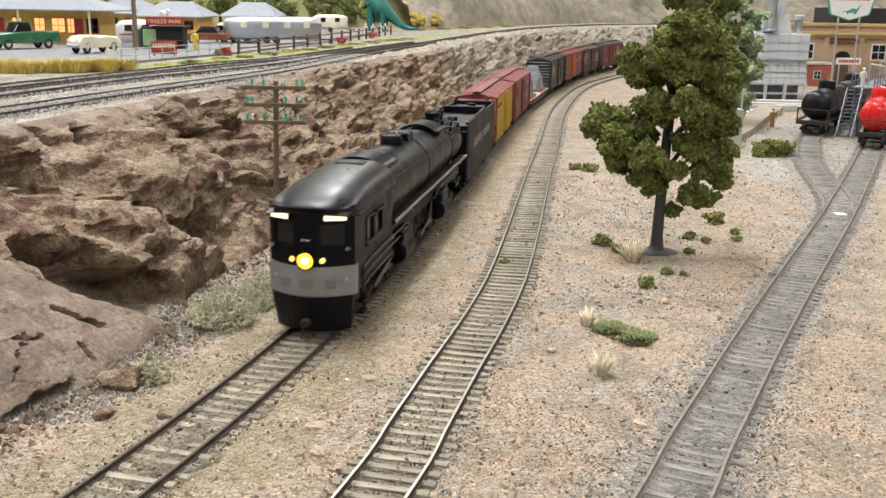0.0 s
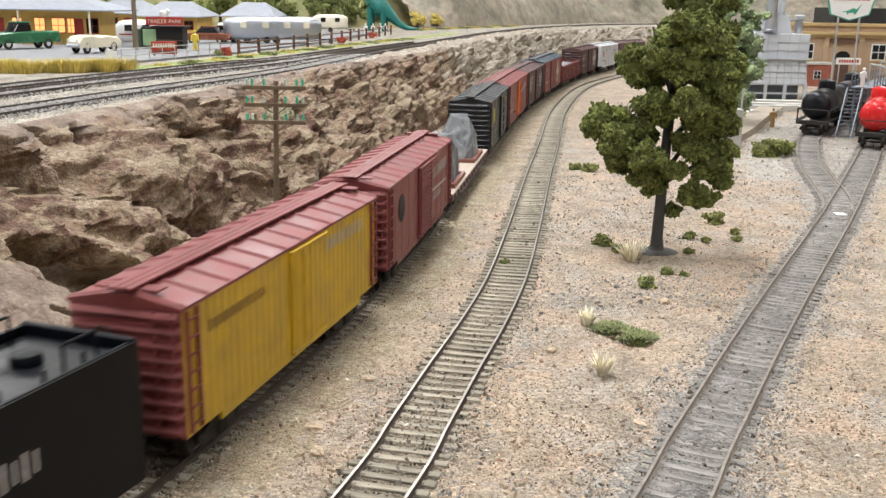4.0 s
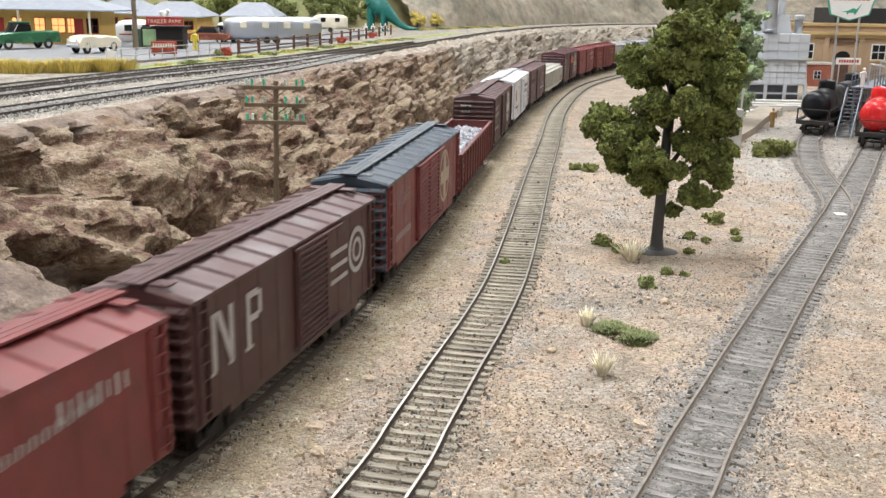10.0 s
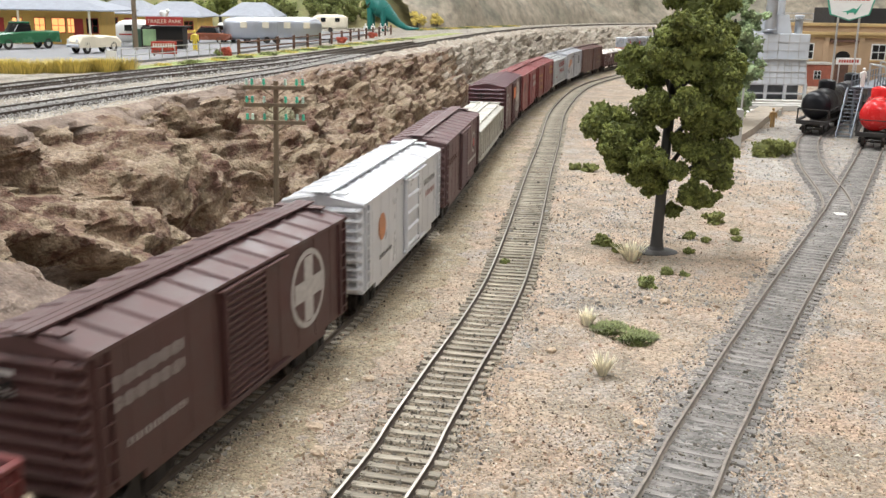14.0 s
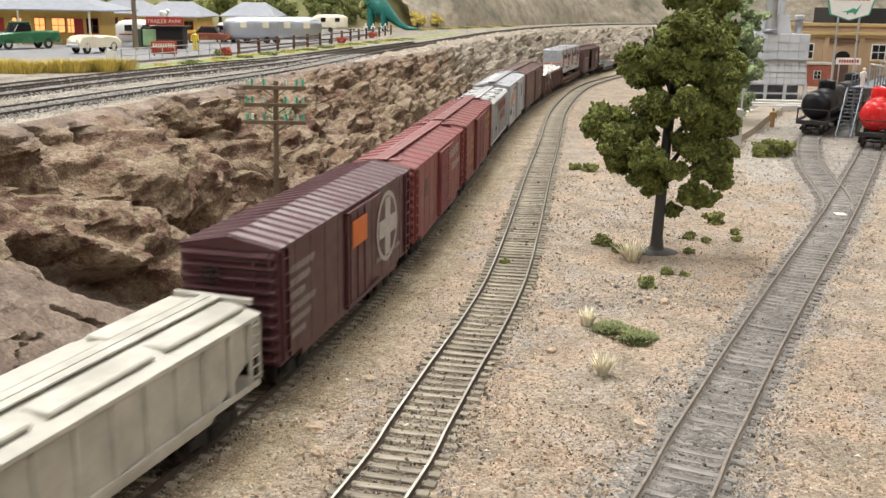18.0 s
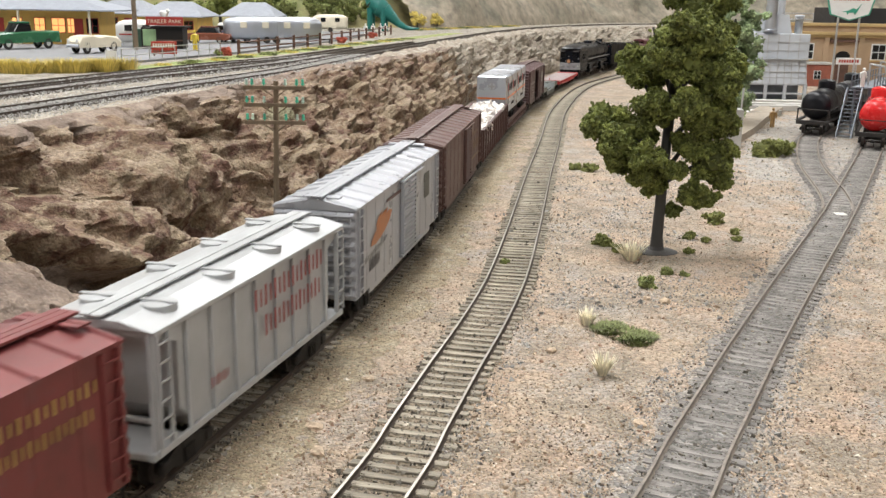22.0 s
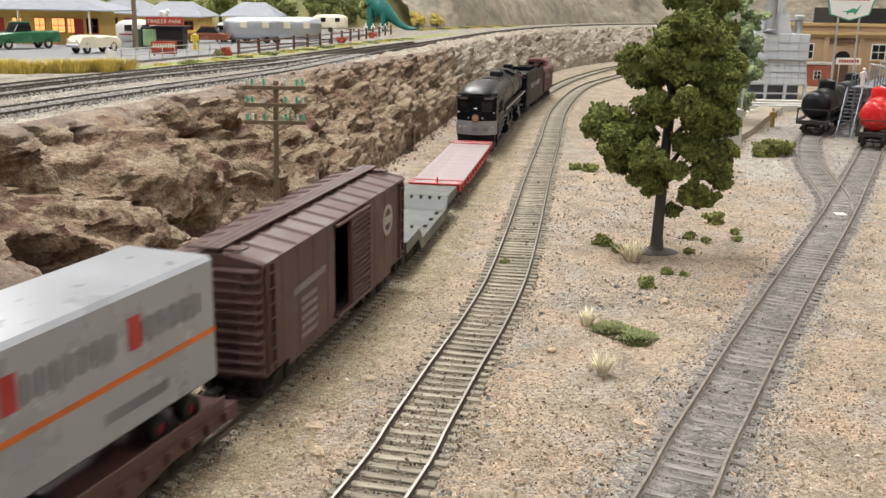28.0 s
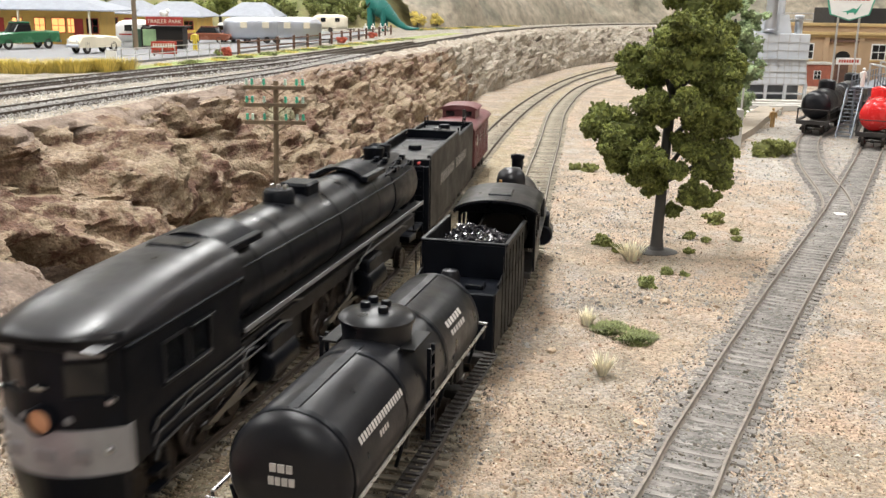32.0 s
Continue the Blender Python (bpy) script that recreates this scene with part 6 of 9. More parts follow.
part("cab_roof", Geo().prism(prof, -118, -80), M["boiler"], sw, smooth=40)
part("roof_hatch", Geo().box(-108, -5, 46.4, -96, 4, 47.6, 0.3), M["boiler"], sw)
for s in (-1, 1):
    g = Geo()
    a, b = sorted((s * 15.2, s * 14.4))
    part("cab_side", pierced([-112, -108, -98.5, -96, -86, -82], [18, 29, 38.5, 43], a, b, {(1, 1), (3, 1)}), M["black"], sw)
    part("running_board", Geo().box(-82, min(s * 9, s * 15), 21.6, -8, max(s * 9, s * 15), 22.6, 0.15), M["boiler"], sw)
    part("cylinder", Geo().lathe([(0, -4), (4.2, -4.2), (4.8, -5), (4.8, -19), (4.2, -20), (0, -20)], (0, s * 13.5, 10.5), "x", 20).box(-18, s * 13 - 3.5, 14, -6, s * 13 + 3.5, 20, 0.8), M["black"], sw, smooth=40)
    for x in (-38, -56, -74):
        driver(sw, x, s, 8.2)
    part("side_rod", Geo().box(-76, min(s * 10.4, s * 11.2), 5.4, -36, max(s * 10.4, s * 11.2), 7.2, 0.25), M["steel"], sw)
    part("main_rod", Geo().box(-58, min(s * 11.8, s * 12.6), 6.6, -20, max(s * 11.8, s * 12.6), 8.4, 0.25), M["steel"], sw)
    part("handrail", Geo().tube([(-82, s * 11.4, 33), (-12, s * 11.2, 33)], 0.35), M["steel"], sw)
    part("air_pump", Geo().rod((-30, s * 12.5, 22.6), (-30, s * 12.5, 31), 2.2, n=12), M["black"], sw)
part("cab_front", Geo().box(-83, -14.5, 20, -82, 14.5, 44), M["black"], sw)
part("backhead", Geo().lathe([(0, -88), (9.5, -88), (10.4, -86), (10.4, -82)], (0, 0, 27), "x", 24), M["under"], sw)
part("frame", Geo().box(-112, -6, 6, -4, 6, 20, 0.4).box(-114, -14, 15.5, -80, 14, 18, 0.3), M["under"], sw)
part("pilot", Geo().box(-6, -14, 3, -2, 14, 14, 0.6), M["black"], sw)
wheelset(sw, -14, 4.6, "pilot_wheelset")
RIDERS.append((sw, 265.0, 60.0, MIDDLE, True, (0, 0, 0)))

te = thing("coal_tender", "small black tender heaped with shiny coal", "tender")
L, h = 62.0, 14.6
g = Geo()
part("tank_body", Geo().box(-L / 2, -h, 9, L / 2 - 4, h, 28.5, 0.4), M["black"], te)
for s in (-1, 1):
    a, b = sorted((s * h, s * (h - 0.7)))
    part("side_sheet", Geo().prism([(-L / 2 + 8, 28), (L / 2 - 4, 28), (L / 2 - 4, 40), (-L / 2 + 20, 40), (-L / 2 + 20, 38.5), (-L / 2 + 17.5, 31), (-L / 2 + 8, 29.5)], a, b, "y"), M["tender_side"], te)
    part("side_panel", Geo().box(-L / 2 + 0.5, min(s * h, s * (h + 0.35)), 9.5, L / 2 - 4.5, max(s * h, s * (h + 0.35)), 28.5, 0.1), M["tender_side"], te)
    part("rim", Geo().box(-L / 2 + 19, s * h - 0.7, 40, L / 2 - 4, s * h + 0.7, 40.9, 0.2), M["boiler"], te)
    for k in range(7):
        part("side_rib", Geo().box(-L / 2 + 12 + k * 6.4, min(s * (h + 0.3), s * (h + 0.6)), 10, -L / 2 + 12.5 + k * 6.4, max(s * (h + 0.3), s * (h + 0.6)), 38), M["tender_side"], te)
part("bunker_wall", Geo().box(-L / 2 + 18, -h, 28, -L / 2 + 19.2, h, 40, 0.1).box(-L / 2 + 18, -h, 40, -L / 2 + 19.6, h, 41, 0.2), M["black"], te)
part("water_hatch", Geo().lathe([(0, 34), (2.6, 33.4), (3.4, 31.4), (3.4, 28.5)], (-L / 2 + 8, 2, 0), "z", 20), M["blackgloss"], te, smooth=40)
part("tool_box", Geo().box(-L / 2 + 4, -10, 28.4, -L / 2 + 10, -4, 30.2, 0.3), M["black"], te)
part("frame", Geo().box(-L / 2 - 1, -12, 6.4, L / 2, 12, 9, 0.4), M["under"], te)
truck(te, L / 2 - 15, None, 8.5)
truck(te, -L / 2 + 13, None, 8.5)
coupler(te, -L / 2, -1)
RIDERS.append((te, 117.0, 16.0, MIDDLE, True, (0, 0, 0)))
M["coal"] = material("shiny_coal", (0.02, 0.02, 0.024), 0.14, vary=0.3, scale=300, island=0.5)
RIDERS.append((tagged(stones("coal_load", "glossy black coal heaped in the tender", 39, 27.5, 34.5, M["coal"], 620, 1.1, 6.5, 6, None), category="coal"), 117.0, 16.0, MIDDLE, True, (6.5, 0, 0)))

tk = thing("tank_car", "black single-dome tank car with white stencils and side walkways", "tank car")
L = 128.0
part("tank", Geo().lathe([(0, -56.8), (7, -56.4), (11.4, -55.2), (13.2, -53.2), (13.6, -52), (13.6, 52), (13.2, 53.2), (11.4, 55.2), (7, 56.4), (0, 56.8)], (0, 0, 27.5), "x", 44), M["boiler"], tk, smooth=45)
for x in (-51, -17, 17, 51):
    part("tank_band", Geo().lathe([(13.85, x + 0.9), (13.85, x - 0.9)], (0, 0, 27.5), "x", 40), M["black"], tk, smooth=40)
for a, b in ((-51, -12), (12, 51)):
    part("seam", Geo().box(a, -1.2, 40.9, b, 1.2, 41.35, 0.1), M["black"], tk)
dm = part("dome", Geo().lathe([(0, 46.6), (5.5, 46.2), (8.8, 45.2), (9.6, 44.4), (9.6, 43.7), (9.0, 43.5), (8.6, 39.5), (9.6, 38.0)], (0, 0, 0), "z", 32), M["boiler"], tk, smooth=40)
for x, y in ((-2.5, -2.5), (2.6, -1.5), (0, 3), (4.6, 2.6)):
    part("dome_valve", Geo().lathe([(0, 48.0), (1.2, 47.8), (1.4, 47.2), (1.2, 45.6)], (x, y, 0), "z", 12), M["black"], dm, smooth=40)
for s in (-1, 1):
    g = Geo()
    for k in range(42):
        x = -L / 2 + 2 + k * (L - 4) / 41
        g.box(x - 0.55, min(s * 13.4, s * 17.4), 13.4, x + 0.55, max(s * 13.4, s * 17.4), 14.0)
    g.box(-L / 2, s * 17.2 - 0.4, 12.8, L / 2, s * 17.2 + 0.4, 13.6, 0.1).box(-L / 2, s * 13.6 - 0.4, 12.8, L / 2, s * 13.6 + 0.4, 13.6, 0.1)
    part("walkway", g, M["under"], tk)
    part("handrail", Geo().tube([(-58, s * 14.6, 24.2), (58, s * 14.6, 24.2)], 0.45), M["steel"], tk, "bright metal rail")
    part("end_rail", Geo().tube([(s * 60.5, -14.6, 24.2), (s * 60.5, 14.6, 24.2)], 0.45), M["steel"], tk, "bright metal rail")
    for x in (-58, -20, 20, 58):
        part("rail_post", Geo().rod((x, s * 14.6, 24.2), (x, s * 14.0, 20), 0.35), M["under"], tk)
        part("strap", Geo().rod((x * 0.9, s * 13.4, 23), (x * 0.9, s * 11, 14), 0.5), M["black"], tk)
    ladder(tk, 0, 0, 14, 38, M["black"], w=3.6, rungs=7).matrix_basis = P(0, s * 13.6, 0, 0 if s > 0 else 180)
    part("dome_step", Geo().box(-7, min(s * 8, s * 12), 38.6, 7, max(s * 8, s * 12), 39.2, 0.1), M["tender_side"], tk)


def on_tank(x0, z0, w, h, n, side):
    """Stencil bars that follow the curve of the tank."""
    g = Geo()
    for i in range(n):
        a = x0 + i * w / n
        b = a + w / n * 0.72
        q = [math.asin((z0 + h * k / 3 - 27.5) / 13.72) for k in range(4)]
        vs = [(x, side * 13.72 * math.cos(t), 27.5 + 13.72 * math.sin(t)) for t in q for x in (a, b)]
        g.add(vs, [(2 * k, 2 * k + 1, 2 * k + 3, 2 * k + 2) for k in range(3)])
    part("stencil", g, WI, tk)


for s in (-1, 1):
    on_tank(-46, 32.6, 28, 1.5, 18, s)
    on_tank(-36, 30.0, 6, 1.3, 4, s)
    on_tank(24, 34.4, 15, 1.5, 6, s)
    on_tank(25, 32.0, 14, 1.4, 6, s)
part("end_stencil", Geo().box(-57.0, -2.4, 30.0, -56.6, -1.1, 31.7).box(-57.0, -0.7, 30.0, -56.6, 0.7, 31.7).box(-57.0, 1.1, 30.0, -56.6, 2.4, 31.7).box(-57.0, -2.8, 27.2, -56.6, -1.6, 28.9).box(-57.0, -1.3, 27.2, -56.6, -0.1, 28.9).box(-57.0, 0.2, 27.2, -56.6, 1.3, 28.9).box(-57.0, 1.6, 27.2, -56.6, 2.8, 28.9), WI, tk)
part("frame", Geo().box(-L / 2, -3.4, 9.0, L / 2, 3.4, 13.8, 0.3).box(-L / 2, -14, 10, -L / 2 + 3, 14, 13, 0.3).box(L / 2 - 3, -14, 10, L / 2, 14, 13, 0.3).box(-46, -11, 12, -40, 11, 18, 0.6).box(40, -11, 12, 46, 11, 18, 0.6), M["under"], tk)
truck(tk, L / 2 - 20)
truck(tk, -L / 2 + 20)
coupler(tk, L / 2, 1)
coupler(tk, -L / 2, -1)
RIDERS.append((tk, 10.0, 42.0, MIDDLE, True, (0, 0, 0)))


# ---- right-hand track with its turnout ----
track(RIGHT, -330, 1500, 0, M["rail_grey"], TIE2, "spur track with rusty rails sunk in grey ballast", near=(-40, 900))
own = track(SIDING, 60, 830, 0.05, M["rail_grey"], TIE2, "tank car siding leaving the turnout", near=(60, 830))
rail("point_blade", [SIDING.side(s, 8.65)[:2] for s in np.arange(22, 66, 6.0)], 0, M["rail_dark"], own)
rail("point_blade", [SIDING.side(s, -8.65)[:2] for s in np.arange(-2, 66, 6.0)], 0, M["rail_dark"], own)
part("throw_bar", Geo().box(238, 571, -2.0, 244.5, 577, -1.4, 0.1), material("white_card", (0.75, 0.74, 0.7), 0.7), own, "white card square")

bed(RIGHT, -60, 1400, 17, 0.2, M["grey_bed"], "grey ballast under the spur", 3.0, 0.1)
bed(RIGHT, -60, 1400, 11.8, 0.42, M["gap_bed"], "dark grey ballast between the ties of the spur", 5.0, 0.36)
bed(SIDING, 60, 800, 11.6, 0.5, M["gap_bed"], "dark grey ballast between the ties of the siding", 6.0, 0.12)
M["yard"] = earth("grey_yard_ground", ((0.36, 0.335, 0.30), (0.29, 0.27, 0.245), (0.40, 0.36, 0.31)), 14.0, 500.0, 0.0008, 0.25, 1.0, 0.46, 0.60)
bed(SIDING, 170, 800, 62, 0.1, M["yard"], "smooth grey yard ground round the siding", 9.0)
bed(SIDING, 60, 800, 22, 0.26, M["grey_bed"], "grey ballast under the siding", 4.0, 0.1)

M["rail_brown"] = material("brown_rail", (0.10, 0.085, 0.075), 0.4, 0.7, vary=0.3, scale=300)
M["tie_dark"] = material("dark_ties", (0.075, 0.065, 0.055), 0.9, vary=0.3, scale=900, each=0.25)
TIE3 = tie_mesh("tie", M["tie_dark"])
M["upper_gap"] = earth("dark_upper_ballast", ((0.17, 0.155, 0.14), (0.12, 0.11, 0.10), (0.24, 0.22, 0.20)), 40.0, 700.0, 0.001)
for k, (ln, a, b) in enumerate(((UB, -60, 3000), (UA, -60, 830), (UC, -60, 600))):
    bed(ln, a, b, 10.5, UPZ - 2.6, M["upper_gap"], "dark ballast between the ties of an upper track", 20.0 + k, 0.2, 0.0)
track(UB, -450, 3300, UPZ, M["rail_brown"], TIE3, "upper main track on pale ballast", near=(-60, 1500), step=7)
track(UA, -400, 830, UPZ + 0.1, M["rail_brown"], TIE3, "upper passing track on pale ballast", near=(-60, 900), step=7)
track(UC, -400, 600, UPZ + 0.2, M["rail_brown"], TIE3, "upper house track on pale ballast", near=(-60, 700), step=7)


# ---- scattered matter ----
def bit(g, x, y, z, s, r):
    """A small angular crumb."""
    q = Euler((r.uniform(0, 6), r.uniform(0, 6), r.uniform(0, 6))).to_matrix()
    vs = []
    for a in ((1, 0, -0.5), (-0.6, 0.8, -0.5), (-0.6, -0.8, -0.4), (0.1, 0.1, 0.9), (0.7, 0.7, 0.3)):
        p = q @ Vector((a[0] * s * r.uniform(0.7, 1.3), a[1] * s * r.uniform(0.6, 1.2), a[2] * s * r.uniform(0.6, 1.1)))
        vs.append((x + p.x, y + p.y, z + p.z))
    g.add(vs, [(0, 2, 1), (0, 4, 3), (4, 1, 3), (1, 2, 3), (2, 0, 3), (0, 1, 4)])


def gravel(name, label, mat, n, lo, hi, size, seed, where, lift=0.0):
    g = Geo()
    r = random.Random(seed)
    k = 0
    while k < n:
        d = lo * (hi / lo) ** r.random()
        x = d * r.uniform(-0.52, 0.56)
        if not where(x, d, r):
            continue
        k += 1
        s = size * r.uniform(0.4, 1.0) * (1.0 if r.random() < 0.93 else 2.2) * min(1.1, max(1.0, d / 480))
        bit(g, x, d, ground_z(x, d) + s * 0.12 + lift, s, r)
    tagged(part(name, g, mat), label, "gravel", kind="stuff")


def off_line(line, x, y, a=-1e9, b=1e9):
    k = np.argmin(np.abs(line.xy[:, 1] - y))
    return abs(line.xy[k, 0] - x)


def foot_x(y):
    return float(np.interp(y, FOOT[:, 1], FOOT[:, 0]))


def sand_at(x, y, r):
    if x < foot_x(y) - 6 or y > 1500:
        return False
    for ln in (TRAIN, MIDDLE, RIGHT):
        if off_line(ln, x, y) < 12 and r.random() < 0.45:
            return False
    return True


def grey_at(x, y, r):
    if x < foot_x(y) - 6:
        return False
    d = off_line(RIGHT, x, y)
    e = noise.noise(Vector((x, y, 0)) * 0.012) * 22
    if d < 26 + e * 0.5:
        return True
    if off_line(MIDDLE, x, y) < 22 + e * 0.3 and x > MIDDLE.at(y - 217)[0] - 2:
        return r.random() < 0.5
    return 30 < x < 150 and 380 < y < 700 and noise.noise(Vector((x, y, 5)) * 0.014) > -0.05 or y > 620 and x > 120


M["grit_tan"] = material("tan_grit", (0.42, 0.33, 0.24), 0.95, vary=0.3, scale=900, island=0.3)
M["grit_pale"] = material("pale_grit", (0.50, 0.45, 0.38), 0.95, vary=0.2, scale=900, island=0.35)
M["grit_red"] = material("reddish_grit", (0.31, 0.20, 0.14), 0.95, vary=0.3, scale=900, island=0.4)
M["grit_grey"] = material("grey_grit", (0.30, 0.29, 0.275), 0.95, vary=0.3, scale=900, island=0.5)
gravel("tan_gravel", "fine tan gravel scattered over the ground", M["grit_tan"], 34000, 195, 1300, 0.58, 1, sand_at)
gravel("pale_gravel", "pale cream grains scattered over the ground", M["grit_pale"], 6500, 195, 1300, 0.55, 2, sand_at)
gravel("red_gravel", "reddish brown grains scattered over the ground", M["grit_red"], 7000, 195, 1200, 0.5, 3, sand_at)
M["grit_mix"] = material("mixed_grit", (0.20, 0.18, 0.15), 0.95, vary=0.3, scale=900, island=0.7)
M["rubble"] = material("rock_crumbs", (0.21, 0.16, 0.115), 0.95, vary=0.3, scale=500, island=0.5)
M["grit_dark"] = material("dark_grit", (0.10, 0.075, 0.055), 0.95, vary=0.3, scale=900, island=0.4)
gravel("dark_gravel", "dark brown grains scattered over the ground", M["grit_dark"], 7000, 195, 1100, 0.42, 6, lambda x, y, r: sand_at(x, y, r) and noise.noise(Vector((x, y, 3)) * 0.02) + 0.3 * r.uniform(-1, 1) > 0)
gravel("tie_gravel", "mixed ballast grains between the ties", M["grit_mix"], 9000, 205, 1000, 0.6, 7, lambda x, y, r: min(off_line(TRAIN, x, y), off_line(MIDDLE, x, y), off_line(RIGHT, x, y)) < 12.5 + 3 * r.random(), 0.55)
gravel("grey_gravel", "grey stone ballast along the spur", M["grit_grey"], 21000, 195, 1300, 0.66, 4, grey_at)
gravel("foot_scree", "grey gritty scree between the slab and the bushes", M["grit_grey"], 3500, 262, 420, 0.75, 12, lambda x, y, r: -8 < x - foot_x(y) < 24 * r.random() ** 0.7, 0.1)


gravel("rock_rubble", "brown rock crumbs fallen along the cliff foot", M["rubble"], 1500, 230, 1100, 1.3, 9, lambda x, y, r: -4 < x - foot_x(y) < 6 + 12 * r.random() ** 2, 0.2)


def clump(owner, name, c, r, mat, n, size, seed, sq=(1, 1, 1), label="", fill=0.35, lobes=10):
    """A tuft of many crumbs of ground foam round a lumpy core."""
    g = Geo()
    rd = random.Random(seed)
    count, lobes = lobes, [(Vector((0, 0, 0)), 0.66)]
    for k in range(count - 1):
        v = Vector((rd.gauss(0, 1), rd.gauss(0, 1), rd.gauss(0, 1))).normalized()
        lobes.append((v * rd.uniform(0.5, 0.86), rd.uniform(0.22, 0.42)))
    for k in range(n):
        o, lr = lobes[rd.randrange(count)]
        u, t = rd.uniform(-1, 1), rd.uniform(0, 2 * math.pi)
        w = math.sqrt(1 - u * u)
        d = Vector((w * math.cos(t), w * math.sin(t), u))
        lump = 1 + 0.35 * noise.noise(d * 2.6 + Vector((seed * 3.1, k % 10, 0)))
        q = (o + d * lr * lump * (1 - fill * rd.random() ** 2)) * r
        bit(g, c[0] + q.x * sq[0], c[1] + q.y * sq[1], c[2] + q.z * sq[2], size * rd.uniform(0.6, 1.4), rd)
    for o, lr in lobes:
        g.blob((c[0] + o.x * r * sq[0], c[1] + o.y * r * sq[1], c[2] + o.z * r * sq[2]), r * lr * 0.82, 0.6, 1, seed + lr, sq)
    return part(name, g, mat, owner, label)


M["leaf"] = material("green_foam_foliage", (0.155, 0.178, 0.044), 0.9, vary=0.4, scale=160, island=0.5)
M["leaf_light"] = material("light_green_foliage", (0.30, 0.385, 0.21), 0.9, vary=0.35, scale=120, island=0.4)
M["bark"] = material("dark_grey_trunk", (0.065, 0.062, 0.06), 0.6, vary=0.25, scale=150, bump=0.4, bscale=500, stretch=(1, 1, 0.2))

# the tree before the tracks
tr = thing("deciduous_tree", "model tree with clumped olive green foam foliage on a round base", "tree", at=P(109, 478, -2.7))
part("base_disc", Geo().lathe([(0, 1.8), (5, 1.7), (9, 1.2), (11, 0.4), (11, 0)], (0, 0, 0), "z", 30, sy=0.8), M["bark"], tr, "grey plastic foot", smooth=40)
g = Geo()
pts = [(0, 0, 0, 5.2), (0.2, 0, 3, 3.6), (0, 0, 8, 3.0), (0.6, 0, 30, 2.7), (1.4, 0.4, 55, 2.5), (2.4, 0, 80, 2.6), (5, 0, 105, 1.8), (8, 0, 128, 0.8)]
for a, b in zip(pts[:-1], pts[1:]):
    g.rod(a[:3], b[:3], a[3], b[3], n=12, cap=False)
part("trunk", g, M["bark"], tr, smooth=60)
for i, (a, b, r0) in enumerate((((0.8, 0, 36), (20, -4, 48), 1.6), ((0.8, 0, 44), (-20, 2, 66), 1.7), ((1.4, 0.4, 56), (24, 4, 78), 1.6), ((1.5, 0, 62), (-16, -3, 92), 1.5), ((2.4, 0, 80), (28, 0, 104), 1.4), ((2.4, 0, 78), (-8, 6, 112), 1.2), ((0.9, 0, 40), (14, -10, 66), 1.4))):
    part("limb", Geo().rod(a, b, r0, r0 * 0.5, n=8), M["bark"], tr)
# crown puffs: place on the trunk's axes and size
LOW_CROWN = [(6.3, 0.0, 21.4, 4.7), (22.7, -5.0, 30.3, 5.6), (-3.6, 5.0, 31.9, 4.8), (14.8, -12.5, 32.7, 9.3), (-3.0, -2.5, 36.0, 6.1), (-12.2, -10.0, 40.6, 7.9), (28.8, -2.5, 41.1, 9.4), (-6.3, -7.5, 41.9, 6.1), (2.4, -15.0, 44.7, 6.9), (-19.7, 5.0, 45.6, 7.2), (21.9, -10.0, 48.4, 12.6), (-25.3, -7.5, 48.9, 6.1), (-17.9, 0.0, 49.2, 9.5), (30.4, 2.5, 51.2, 8.1), (-11.5, -17.5, 51.7, 9.2), (-27.2, -12.5, 55.5, 7.9), (11.4, -7.5, 57.0, 9.8), (-6.4, 10.0, 57.5, 8.2), (-20.5, -5.0, 62.3, 16.4), (-33.6, -5.0, 62.3, 8.5), (27.5, 5.0, 64.2, 10.5)]
HIGH_CROWN = [(-0.9, 17.5, 69.3, 6.3), (-31.8, 2.5, 69.7, 10.0), (23.0, -10.0, 72.4, 10.3), (16.9, -15.0, 72.9, 14.3), (-8.9, -10.0, 73.8, 11.2), (4.0, -20.0, 76.7, 10.5), (23.1, 5.0, 86.3, 11.0), (-3.7, 12.5, 86.8, 9.2), (20.5, -20.0, 87.7, 10.1), (-14.1, 0.0, 94.1, 12.3), (23.5, -12.5, 94.4, 9.7), (6.2, -15.0, 96.7, 12.5), (-9.4, -17.5, 98.5, 6.9), (20.6, -2.5, 103.3, 12.7), (12.5, -22.5, 106.4, 9.1), (-3.5, -7.5, 107.5, 12.2), (25.1, 7.5, 111.3, 9.1), (4.5, -17.5, 112.8, 11.5), (9.1, 0.0, 121.3, 12.3), (21.5, 7.5, 125.1, 11.5), (3.6, 2.5, 134.4, 11.4)]
for i, (px, py, pz, pr) in enumerate(LOW_CROWN + HIGH_CROWN):
    clump(tr, "foliage", (px, py, pz), pr, M["leaf"], int(150 * pr), 1.0, i + 1, (1, 0.95, 0.88), fill=0.25, lobes=13)

tr = thing("deciduous_tree", "lighter green feathery tree beside the refinery", "tree", at=P(287, 985, -2.7))
part("trunk", Geo().rod((0, 0, 0), (0, 0, 110), 3.4, 1.2, n=10), M["bark"], tr)
r = random.Random(9)
for i in range(16):
    z = 28 + i * 6.4
    w = 36 * math.sin(min(1, (i + 3) / 12) * math.pi * 0.62)
    a = i * 2.4
    clump(tr, "foliage", (math.cos(a) * w * 0.55, math.sin(a) * w * 0.5, z), 20 - 0.4 * i, M["leaf_light"], 420, 1.5, 40 + i, (1, 1, 0.85), fill=0.6)

